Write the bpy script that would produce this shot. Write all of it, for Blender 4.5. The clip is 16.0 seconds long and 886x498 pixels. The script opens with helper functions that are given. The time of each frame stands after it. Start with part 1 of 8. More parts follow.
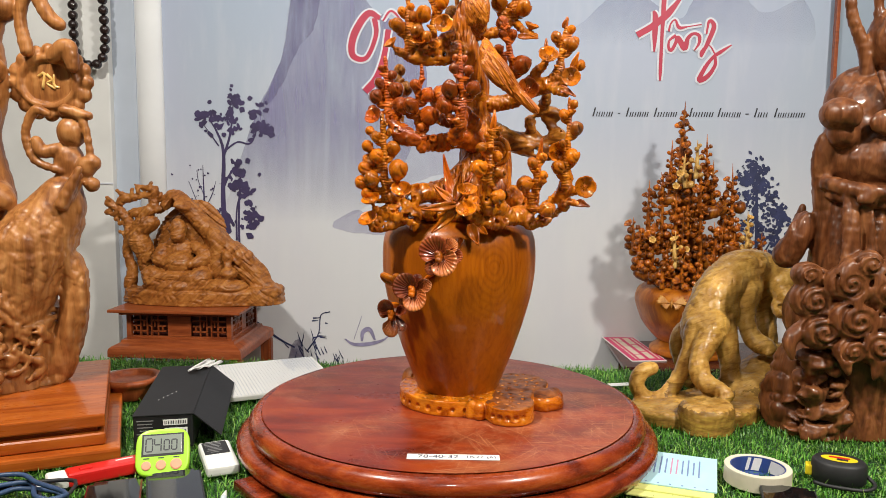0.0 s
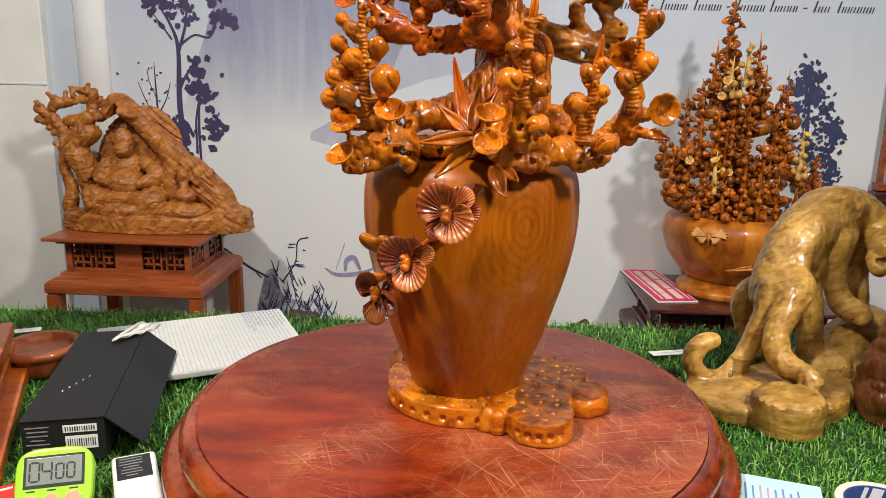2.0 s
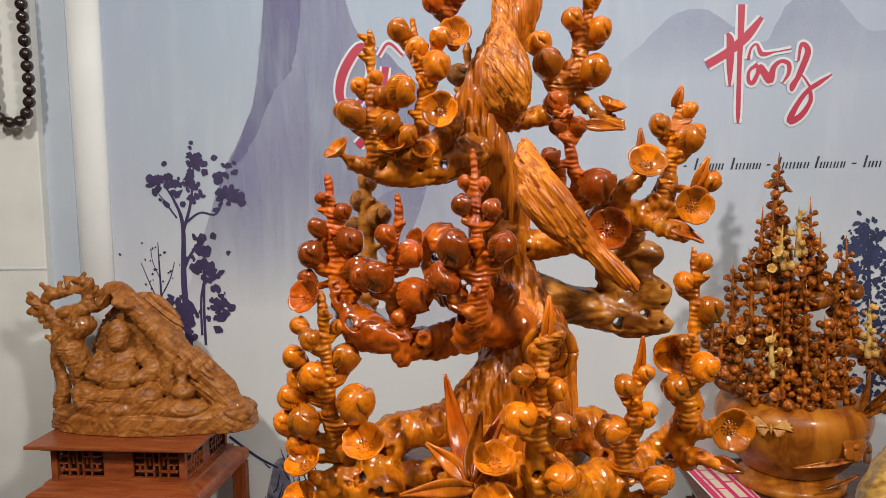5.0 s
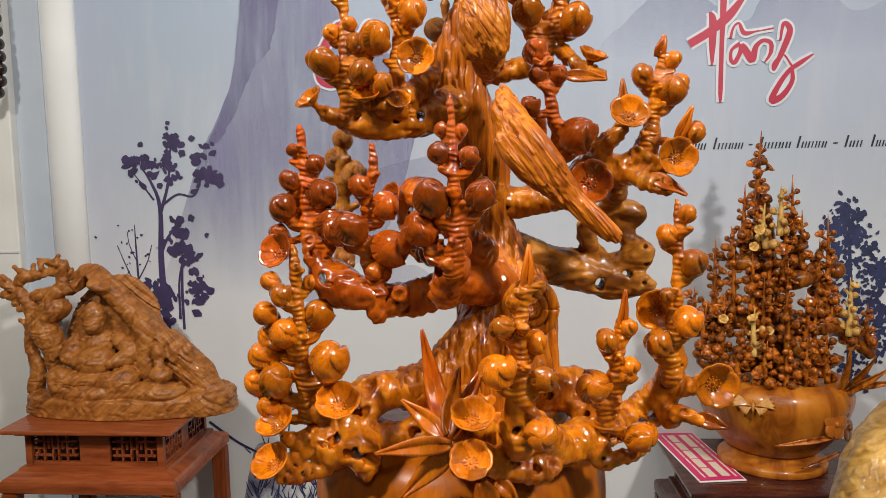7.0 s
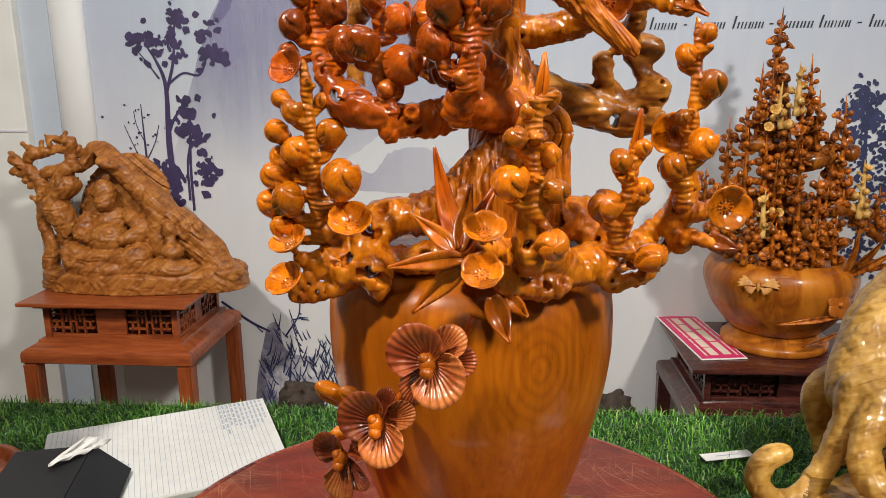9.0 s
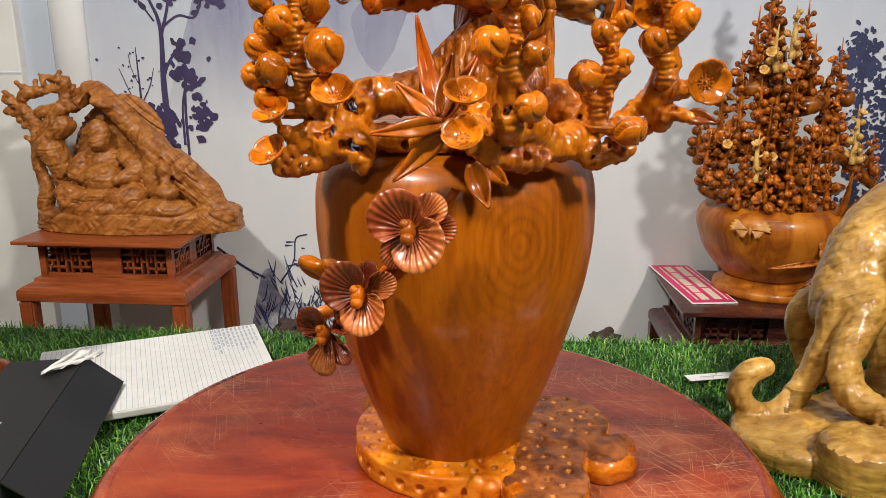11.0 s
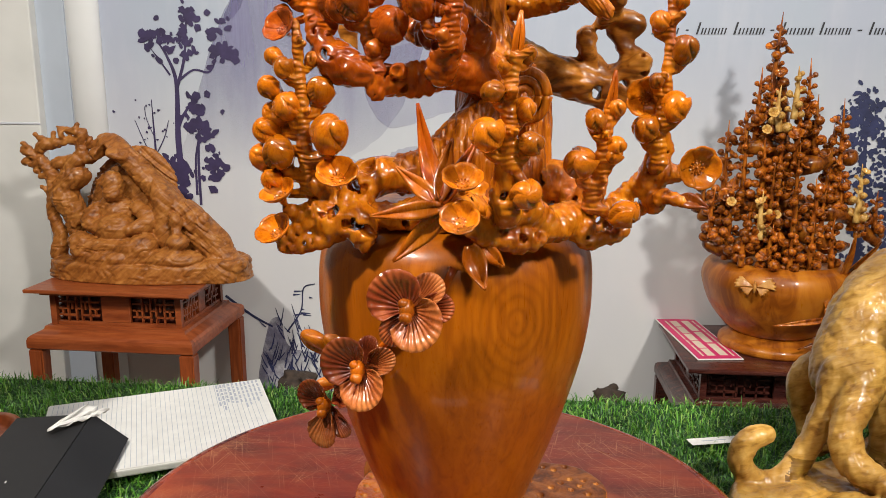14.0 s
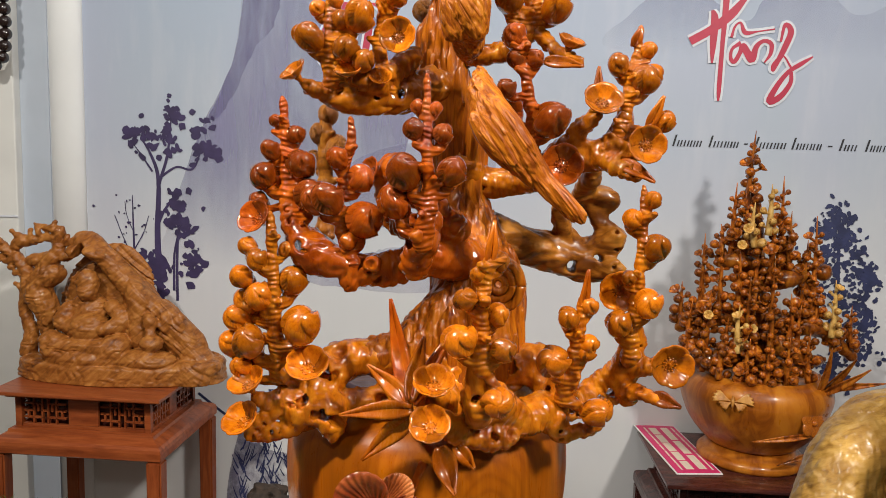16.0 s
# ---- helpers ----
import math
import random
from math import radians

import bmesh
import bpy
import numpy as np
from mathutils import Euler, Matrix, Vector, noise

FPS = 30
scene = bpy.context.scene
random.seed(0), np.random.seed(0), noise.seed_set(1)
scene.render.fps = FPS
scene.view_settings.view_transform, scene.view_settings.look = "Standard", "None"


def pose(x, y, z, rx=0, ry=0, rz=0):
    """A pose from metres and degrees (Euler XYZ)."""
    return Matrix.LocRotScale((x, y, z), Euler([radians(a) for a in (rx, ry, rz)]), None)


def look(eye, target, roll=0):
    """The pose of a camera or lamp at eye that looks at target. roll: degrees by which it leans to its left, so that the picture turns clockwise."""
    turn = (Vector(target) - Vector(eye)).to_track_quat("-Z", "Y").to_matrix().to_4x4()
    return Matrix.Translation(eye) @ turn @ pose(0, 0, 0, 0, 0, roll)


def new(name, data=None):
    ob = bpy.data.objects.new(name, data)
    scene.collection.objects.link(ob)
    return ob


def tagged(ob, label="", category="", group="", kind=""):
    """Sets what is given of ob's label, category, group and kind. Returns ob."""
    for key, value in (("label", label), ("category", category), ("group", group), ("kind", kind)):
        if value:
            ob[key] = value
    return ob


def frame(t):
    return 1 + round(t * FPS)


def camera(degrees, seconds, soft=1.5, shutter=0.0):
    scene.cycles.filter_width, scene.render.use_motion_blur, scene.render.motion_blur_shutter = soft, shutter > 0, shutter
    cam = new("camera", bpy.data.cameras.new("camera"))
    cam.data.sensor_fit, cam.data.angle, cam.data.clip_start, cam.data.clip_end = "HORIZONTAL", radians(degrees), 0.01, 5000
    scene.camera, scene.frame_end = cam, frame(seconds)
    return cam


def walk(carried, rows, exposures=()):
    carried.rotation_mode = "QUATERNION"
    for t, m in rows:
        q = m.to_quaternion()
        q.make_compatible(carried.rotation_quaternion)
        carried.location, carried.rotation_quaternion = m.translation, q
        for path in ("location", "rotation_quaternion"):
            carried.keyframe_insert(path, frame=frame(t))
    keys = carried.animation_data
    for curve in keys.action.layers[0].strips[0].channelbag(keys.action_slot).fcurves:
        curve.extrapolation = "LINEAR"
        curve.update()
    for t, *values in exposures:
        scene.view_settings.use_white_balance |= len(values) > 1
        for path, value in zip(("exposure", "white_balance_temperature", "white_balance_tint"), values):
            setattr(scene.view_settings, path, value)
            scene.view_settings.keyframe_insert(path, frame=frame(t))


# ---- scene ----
cam = camera(60.6, 16.0, soft=0.6)
PATH = [
    (0, (0.034, 0.032, 0.537), (-0.059, 2.018, 0.317), 0.5),
    (0.5, (0.065, 0.054, 0.574), (-0.063, 2.01, 0.179), 1.1),
    (1, (0.047, 0.172, 0.568), (-0.082, 2.119, 0.128), 0.9),
    (1.5, (0.005, 0.306, 0.569), (-0.074, 2.253, 0.12), 0.8),
    (2, (-0.005, 0.421, 0.549), (-0.065, 2.362, 0.071), 1.2),
    (2.5, (0.001, 0.542, 0.543), (-0.101, 2.472, 0.029), 1.4),
    (3, (0.0, 0.599, 0.57), (-0.109, 2.525, 0.042), 0.9),
    (3.5, (0.018, 0.623, 0.625), (-0.087, 2.565, 0.159), 0.5),
    (4, (0.023, 0.649, 0.662), (-0.105, 2.614, 0.314), -0.2),
    (4.5, (0.022, 0.655, 0.697), (-0.129, 2.635, 0.456), -0.9),
    (4.7, (0.022, 0.654, 0.707), (-0.134, 2.638, 0.511), -0.9),
    (6.8, (0.027, 0.671, 0.682), (-0.089, 2.66, 0.507), -1.2),
    (7, (0.026, 0.672, 0.674), (-0.086, 2.658, 0.465), -1.0),
    (7.5, (0.025, 0.672, 0.663), (-0.087, 2.65, 0.385), -0.7),
    (8, (0.019, 0.672, 0.641), (-0.096, 2.64, 0.304), -0.6),
    (8.5, (0.018, 0.67, 0.626), (-0.107, 2.627, 0.232), -0.7),
    (9, (0.022, 0.664, 0.608), (-0.111, 2.607, 0.156), -0.6),
    (9.5, (0.027, 0.661, 0.587), (-0.105, 2.595, 0.094), -0.1),
    (10, (0.033, 0.659, 0.562), (-0.099, 2.589, 0.054), -0.1),
    (10.2, (0.034, 0.655, 0.548), (-0.098, 2.585, 0.038), -0.1),
    (12.3, (0.049, 0.623, 0.527), (-0.078, 2.548, 0.0), -0.0),
    (12.5, (0.051, 0.622, 0.532), (-0.073, 2.551, 0.017), -0.1),
    (13, (0.05, 0.62, 0.541), (-0.069, 2.558, 0.064), 0.1),
    (13.5, (0.049, 0.625, 0.561), (-0.089, 2.572, 0.127), 0.3),
    (14, (0.047, 0.629, 0.565), (-0.111, 2.579, 0.153), 0.4),
    (14.5, (0.047, 0.632, 0.591), (-0.111, 2.592, 0.22), 0.9),
    (15, (0.049, 0.637, 0.618), (-0.095, 2.611, 0.327), 1.3),
    (15.5, (0.056, 0.64, 0.635), (-0.08, 2.62, 0.387), 1.1),
    (16, (0.051, 0.651, 0.665), (-0.064, 2.633, 0.426), 1.7),
]
walk(cam, [(t, look(eye, target, roll)) for t, eye, target, roll in PATH],
     [(0.0, 0.10), (1.5, 0.12), (3.0, 0.15), (4.5, -0.08), (7.0, -0.08), (10.0, 0.15), (12.5, 0.15), (14.0, 0.15), (15.0, 0.05), (16.0, -0.06)])

# ---- world, lamps ----
world = bpy.data.worlds.new("world")
scene.world = world
world.use_nodes = True
world.node_tree.nodes["Background"].inputs[0].default_value = (0.8, 0.88, 1.0, 1)
world.node_tree.nodes["Background"].inputs[1].default_value = 0.006


def area_lamp(name, eye, target, size_x, size_y, watts, colour):
    data = bpy.data.lights.new(name, "AREA")
    data.shape, data.size, data.size_y, data.energy, data.color = "RECTANGLE", size_x, size_y, watts, colour
    ob = new(name, data)
    ob.matrix_world = look(eye, target)
    return ob


area_lamp("ceiling_lamp_left", (-0.95, 0.45, 2.15), (0.0, 1.45, 0.3), 0.14, 0.11, 53, (1.0, 0.95, 0.86))
area_lamp("ceiling_lamp_right", (1.38, 0.12, 2.08), (0.2, 1.8, 0.2), 0.24, 0.22, 62, (1.0, 0.94, 0.85))
area_lamp("ceiling_lamp_front", (0.15, -0.75, 1.80), (0.0, 1.4, 0.4), 0.14, 0.12, 8, (1.0, 0.95, 0.87))
# unseen fill strip, added to brighten the back wall
area_lamp("ceiling_lamp_back", (0.1, 1.75, 2.24), (0.05, 2.1, 0.0), 1.6, 0.12, 5.5, (0.95, 0.97, 1.0))
# weak soft fill from overhead, added; its source is unseen
area_lamp("ceiling_panel_lamp", (0.0, 0.6, 2.24), (0.0, 0.9, 0.0), 1.6, 0.6, 0.8, (0.93, 0.96, 1.0))

# ---- building helpers ----
GRASS = 0.045        # top of the turf mat
DISC = 0.117         # top of the turntable
WALL = 2.815         # face of the back wall
FLOOR = -0.70


def mesh_object(name, verts, faces, material, smooth=True):
    me = bpy.data.meshes.new(name)
    me.from_pydata(verts, [], faces)
    if smooth:
        me.polygons.foreach_set("use_smooth", [True] * len(me.polygons))
    me.update()
    if material:
        me.materials.append(material)
    return new(name, me)


def bm_object(name, bm, material, smooth=False):
    me = bpy.data.meshes.new(name)
    bm.to_mesh(me)
    bm.free()
    if smooth:
        me.polygons.foreach_set("use_smooth", [True] * len(me.polygons))
    me.materials.append(material)
    return new(name, me)


def under(ob, parent, label=""):
    ob.parent = parent
    ob.matrix_parent_inverse = Matrix.Identity(4)
    if label:
        ob["label"] = label
    return ob


def part(name, bm, material, parent, label="", smooth=False):
    return under(bm_object(name, bm, material, smooth), parent, label)


def thing(name, place, label, category, group="", turn=0.0):
    ob = new(name)
    ob.matrix_basis = pose(*place, 0, 0, turn)
    ob.empty_display_size = 0.05
    return tagged(ob, label, category, group)


def box_bm(size, at=(0, 0, 0), bevel=0.0, segments=2, turn=None, bm=None):
    """A bevelled box of full size `size`, centred at `at`."""
    one = bmesh.new()
    bmesh.ops.create_cube(one, size=1.0, matrix=Matrix.Diagonal((*size, 1)))
    if bevel:
        bmesh.ops.bevel(one, geom=list(one.edges), offset=bevel, segments=segments, affect="EDGES", profile=0.6)
    m = Matrix.Translation(at) @ (turn or Matrix.Identity(4))
    bmesh.ops.transform(one, matrix=m, verts=one.verts)
    if bm is None:
        return one
    tmp = bpy.data.meshes.new("tmp")
    one.to_mesh(tmp)
    one.free()
    bm.from_mesh(tmp)
    bpy.data.meshes.remove(tmp)
    return bm


def lathe_bm(profile, steps=64, wobble=None, close=False):
    """Turns a list of (radius, z) round the z axis."""
    bm = bmesh.new()
    rings = []
    for r, z in profile:
        ring = []
        for i in range(steps):
            a = 2 * math.pi * i / steps
            k = wobble(a, z) if wobble else 1.0
            ring.append(bm.verts.new((r * k * math.cos(a), r * k * math.sin(a), z)))
        rings.append(ring)
    for lo, hi in zip(rings, rings[1:]):
        for i in range(steps):
            j = (i + 1) % steps
            bm.faces.new((lo[i], lo[j], hi[j], hi[i]))
    if profile[0][0] > 1e-5:
        bm.faces.new(rings[0][::-1])
    if profile[-1][0] > 1e-5:
        bm.faces.new(rings[-1])
    bmesh.ops.remove_doubles(bm, verts=bm.verts, dist=1e-6)
    bmesh.ops.recalc_face_normals(bm, faces=bm.faces)
    return bm


def smooth_path(points, n):
    """Catmull-Rom through the points (x, y, z, radius), n steps a span."""
    p = [np.array(q, float) for q in points]
    p = [2 * p[0] - p[1]] + p + [2 * p[-1] - p[-2]]
    out = []
    for i in range(1, len(p) - 2):
        for s in range(n):
            t = s / n
            a, b, c, d = p[i - 1], p[i], p[i + 1], p[i + 2]
            out.append(0.5 * (2 * b + (c - a) * t + (2 * a - 5 * b + 4 * c - d) * t * t + (3 * b - 3 * c + d - a) * t ** 3))
    out.append(p[-2])
    return out


def tube(bm, points, n=5, sides=10, rings=0.0, ripple=0.0, flat=1.0):
    """A tapered tube through (x, y, z, radius); rings: spacing of the growth rings in metres, ripple: their depth."""
    path = smooth_path(points, n)
    run = 0.0
    prev, last = None, None
    axis = Vector((0.13, -1.0, 0.21)).normalized()
    for i, q in enumerate(path):
        c = Vector(q[:3])
        a = Vector(path[max(i - 1, 0)][:3])
        b = Vector(path[min(i + 1, len(path) - 1)][:3])
        d = (b - a).normalized()
        u = (axis - d * axis.dot(d)).normalized()
        v = d.cross(u)
        axis = u
        if last is not None:
            run += (c - last).length
        last = c
        r = max(q[3], 0.0003)
        if rings:
            r *= 1 + ripple * (0.55 * math.sin(run / rings * 2 * math.pi + 2.0 * math.sin(run * 70)) + 1.1 * noise.noise(c * 120.0))
        ring = [bm.verts.new(c + u * (r * flat * math.cos(2 * math.pi * k / sides)) + v * (r * math.sin(2 * math.pi * k / sides))) for k in range(sides)]
        if prev:
            for k in range(sides):
                j = (k + 1) % sides
                bm.faces.new((prev[k], prev[j], ring[j], ring[k]))
        else:
            bm.faces.new(ring[::-1])
        prev = ring
    bm.faces.new(prev)
    return bm


def smin(a, b, k):
    h = np.maximum(k - np.abs(a - b), 0.0) / k
    return np.minimum(a, b) - h * h * k * 0.25


def rod(a, b, ra, rb=None, run=0.0):
    """A round rod; run: how far along its bough it begins."""
    return ("rod", np.array(a, float), np.array(b, float), ra, ra if rb is None else rb, run)


def rods(*points):
    """Round rods through (x, y, z, radius)."""
    return chain(smooth_path(points, 4))


def chain(q):
    out, run = [], 0.0
    for a, b in zip(q, q[1:]):
        out.append(rod(a[:3], b[:3], a[3], b[3], run))
        run += float(np.linalg.norm(out[-1][2] - out[-1][1]))
    return out


def egg(c, radii, rx=0, ry=0, rz=0):
    return ("egg", np.array(c, float), np.array(radii, float), np.array(Euler((radians(rx), radians(ry), radians(rz))).to_matrix()))


def ring_of(c, radius, half_width, half_height, soft):
    return ("ring", np.array(c, float), radius, half_width, half_height, soft)


def slab_of(c, rx, ry, half_height, soft, turn=0.0):
    """An oval slab with softened edges."""
    return ("slab", np.array(c, float), rx, ry, half_height, soft, radians(turn))


def distance(shape, p):
    if shape[0] == "ring":
        _, c, radius, hw, hh, soft = shape
        q = p - c
        u = np.abs(np.hypot(q[..., 0], q[..., 1]) - radius) - hw + soft
        v = np.abs(q[..., 2]) - hh + soft
        return np.hypot(np.maximum(u, 0), np.maximum(v, 0)) + np.minimum(np.maximum(u, v), 0) - soft
    if shape[0] == "slab":
        _, c, rx, ry, hh, soft, turn = shape
        q = p - c
        a, b = math.cos(turn), math.sin(turn)
        x, y = (q[..., 0] * a + q[..., 1] * b) / rx, (q[..., 1] * a - q[..., 0] * b) / ry
        u = (np.hypot(x, y) - 1) * min(rx, ry) + soft
        v = np.abs(q[..., 2]) - hh + soft
        return np.hypot(np.maximum(u, 0), np.maximum(v, 0)) + np.minimum(np.maximum(u, v), 0) - soft
    if shape[0] == "rod":
        a, b, ra, rb = shape[1:5]
        ab = b - a
        t = np.clip(((p - a) @ ab) / max(ab @ ab, 1e-12), 0, 1)
        return np.linalg.norm(p - a - t[..., None] * ab, axis=-1) - (ra + (rb - ra) * t)
    _, c, radii, m = shape
    q = (p - c) @ m
    k0 = np.linalg.norm(q / radii, axis=-1)
    k1 = np.linalg.norm(q / radii ** 2, axis=-1)
    return k0 * (k0 - 1.0) / np.maximum(k1, 1e-9)


def bounds(shape):
    if shape[0] == "ring":
        r = np.array((shape[2] + shape[3], shape[2] + shape[3], shape[4]))
        return shape[1] - r, shape[1] + r
    if shape[0] == "slab":
        r = np.array((max(shape[2:4]), max(shape[2:4]), shape[4]))
        return shape[1] - r, shape[1] + r
    if shape[0] == "rod":
        a, b, ra, rb = shape[1:5]
        r = max(ra, rb)
        return np.minimum(a, b) - r, np.maximum(a, b) + r
    r = max(shape[2])
    return shape[1] - r, shape[1] + r


def value_noise(p):
    """Smooth noise between -1 and 1 on points p (n, 3)."""
    i = np.floor(p).astype(np.int64)
    f = p - i
    f = f * f * (3 - 2 * f)
    out = np.zeros(len(p))
    for a in (0, 1):
        for b in (0, 1):
            for c in (0, 1):
                n = (i[:, 0] + a) * 374761393 + (i[:, 1] + b) * 668265263 + (i[:, 2] + c) * 2147483647
                n = (n ^ (n >> 13)) * 1274126177
                n = ((n ^ (n >> 16)) & 0xFFFF) / 32767.5 - 1
                w = (f[:, 0] if a else 1 - f[:, 0]) * (f[:, 1] if b else 1 - f[:, 1]) * (f[:, 2] if c else 1 - f[:, 2])
                out += w * n
    return out


def ridges(p, scale):
    """Sharp creases between rounded swells, 0 to 1."""
    q = p * np.array(scale)
    q = q + 0.6 * np.stack([value_noise(q * 0.5 + 7.1), value_noise(q * 0.5 + 3.3), value_noise(q * 0.5 + 9.7)], 1)
    return np.abs(value_noise(q))


def carved(name, shapes, h, k, material, cuts=(), relief=None, floor=None, fine=(), rings=None):
    """One closed mesh: the shapes melted together over the width k, the cuts taken out, with a relief added; h is the cell size.
    rings: spacing and depth of the growth rings cut across the rods."""
    lo = np.min([bounds(s)[0] for s in [*shapes, *fine]], axis=0) - 4 * h
    hi = np.max([bounds(s)[1] for s in [*shapes, *fine]], axis=0) + 4 * h
    n = np.ceil((hi - lo) / h).astype(int) + 1
    d = np.full(n, 1.0, dtype=np.float32)
    axes = [lo[i] + h * np.arange(n[i]) for i in range(3)]

    def window(s, pad):
        a, b = bounds(s)
        i0 = np.clip(((a - pad - lo) / h).astype(int), 0, n - 1)
        i1 = np.clip(((b + pad - lo) / h).astype(int) + 2, 1, n)
        sl = tuple(slice(p, q) for p, q in zip(i0, i1))
        return sl, np.stack(np.meshgrid(*[axes[i][sl[i]] for i in range(3)], indexing="ij"), -1)

    best, along = (np.full(n, 1.0, np.float32), np.zeros(n, np.float32)) if rings else (None, None)
    for s in shapes:
        sl, p = window(s, k + 3 * h)
        ds = distance(s, p)
        d[sl] = smin(d[sl], ds, k)
        if rings and s[0] == "rod":
            ab = s[2] - s[1]
            size = math.sqrt(max(ab @ ab, 1e-12))
            nearest = ds < best[sl]
            best[sl] = np.where(nearest, ds, best[sl])
            along[sl] = np.where(nearest, s[5] + np.clip(((p - s[1]) @ ab) / size, 0, size), along[sl])
    for s in fine:
        sl, p = window(s, k + 3 * h)
        d[sl] = smin(d[sl], distance(s, p), 0.35 * k)
    for s in cuts:
        sl, p = window(s, k + 3 * h)
        d[sl] = -smin(-d[sl], distance(s, p), 0.4 * k)
    if relief is not None:
        near = np.abs(d) < 6 * h
        idx = np.argwhere(near)
        at = lo + idx * h
        d[near] += relief(at).astype(np.float32)
        if rings:
            wave = np.abs(np.sin(math.pi * (along[near] / rings[0] + 0.30 * value_noise(at * 70))))
            d[near] += (rings[1] * (0.62 - wave) * np.clip(0.75 + 1.1 * value_noise(at * 34), 0, 1)).astype(np.float32)
    if floor is not None:
        d = np.maximum(d, (floor - axes[2])[None, None, :].astype(np.float32))
    d[0], d[-1], d[:, 0], d[:, -1], d[:, :, 0], d[:, :, -1] = 1, 1, 1, 1, 1, 1
    m = n - 1
    acc = np.zeros((*m, 3), np.float32)
    cnt = np.zeros(m, np.float32)
    faces = []
    idmap = np.zeros(m, np.int64)
    crossings = []
    for ax in range(3):
        a = d[tuple(slice(0, -1) if i == ax else slice(None) for i in range(3))]
        b = d[tuple(slice(1, None) if i == ax else slice(None) for i in range(3))]
        at = np.argwhere((a < 0) != (b < 0))
        va, vb = a[tuple(at.T)], b[tuple(at.T)]
        pos = at.astype(np.float32)
        pos[:, ax] += va / (va - vb)
        o1, o2 = [i for i in range(3) if i != ax]
        cells = []
        for s1, s2 in ((0, 0), (1, 0), (1, 1), (0, 1)):
            c = at.copy()
            c[:, o1] -= s1
            c[:, o2] -= s2
            np.add.at(acc, tuple(c.T), pos)
            np.add.at(cnt, tuple(c.T), 1)
            cells.append(c)
        crossings.append((ax, cells, va < 0))
    live = np.argwhere(cnt > 0)
    idmap[tuple(live.T)] = np.arange(len(live))
    verts = lo + h * acc[tuple(live.T)] / cnt[tuple(live.T)][:, None]
    for ax, cells, out in crossings:
        q = np.stack([idmap[tuple(c.T)] for c in cells], -1)
        flip = out if ax != 1 else ~out
        q[flip] = q[flip][:, ::-1]
        faces.append(q[:, ::-1])
    return mesh_object(name, verts.tolist(), np.concatenate(faces).tolist(), material)

# ---- materials ----
def nodes_of(name):
    m = bpy.data.materials.new(name)
    m.use_nodes = True
    nt = m.node_tree
    return m, nt, nt.nodes["Principled BSDF"]


def link(nt, a, b):
    nt.links.new(a, b)


def coords(nt, kind="Object", scale=(1, 1, 1), turn=(0, 0, 0)):
    tc = nt.nodes.new("ShaderNodeTexCoord")
    mp = nt.nodes.new("ShaderNodeMapping")
    mp.inputs["Scale"].default_value = scale
    mp.inputs["Rotation"].default_value = turn
    link(nt, tc.outputs[kind], mp.inputs[0])
    return mp.outputs[0]


def noise_tex(nt, vec, scale, detail=4.0, rough=0.55, distortion=0.0):
    n = nt.nodes.new("ShaderNodeTexNoise")
    n.inputs["Scale"].default_value, n.inputs["Detail"].default_value = scale, detail
    n.inputs["Roughness"].default_value, n.inputs["Distortion"].default_value = rough, distortion
    link(nt, vec, n.inputs["Vector"])
    return n.outputs[0]


def ramp(nt, fac, stops):
    r = nt.nodes.new("ShaderNodeValToRGB")
    while len(r.color_ramp.elements) < len(stops):
        r.color_ramp.elements.new(0.5)
    for e, (p, c) in zip(r.color_ramp.elements, stops):
        e.position = p
        e.color = (*c, 1) if len(c) == 3 else c
    link(nt, fac, r.inputs[0])
    return r.outputs[0]


def mix(nt, fac, a, b, how="MIX"):
    n = nt.nodes.new("ShaderNodeMix")
    n.data_type, n.blend_type = "RGBA", how
    for socket, value in ((n.inputs[0], fac), (n.inputs[6], a), (n.inputs[7], b)):
        if isinstance(value, (int, float)):
            socket.default_value = value
        elif isinstance(value, tuple):
            socket.default_value = (*value, 1)
        else:
            link(nt, value, socket)
    return n.outputs[2]


def bump(nt, p, height, strength, dist):
    b = nt.nodes.new("ShaderNodeBump")
    b.inputs["Strength"].default_value, b.inputs["Distance"].default_value = strength, dist
    link(nt, height, b.inputs["Height"])
    link(nt, b.outputs[0], p.inputs["Normal"])


def grey(v):
    return (v, v, v)


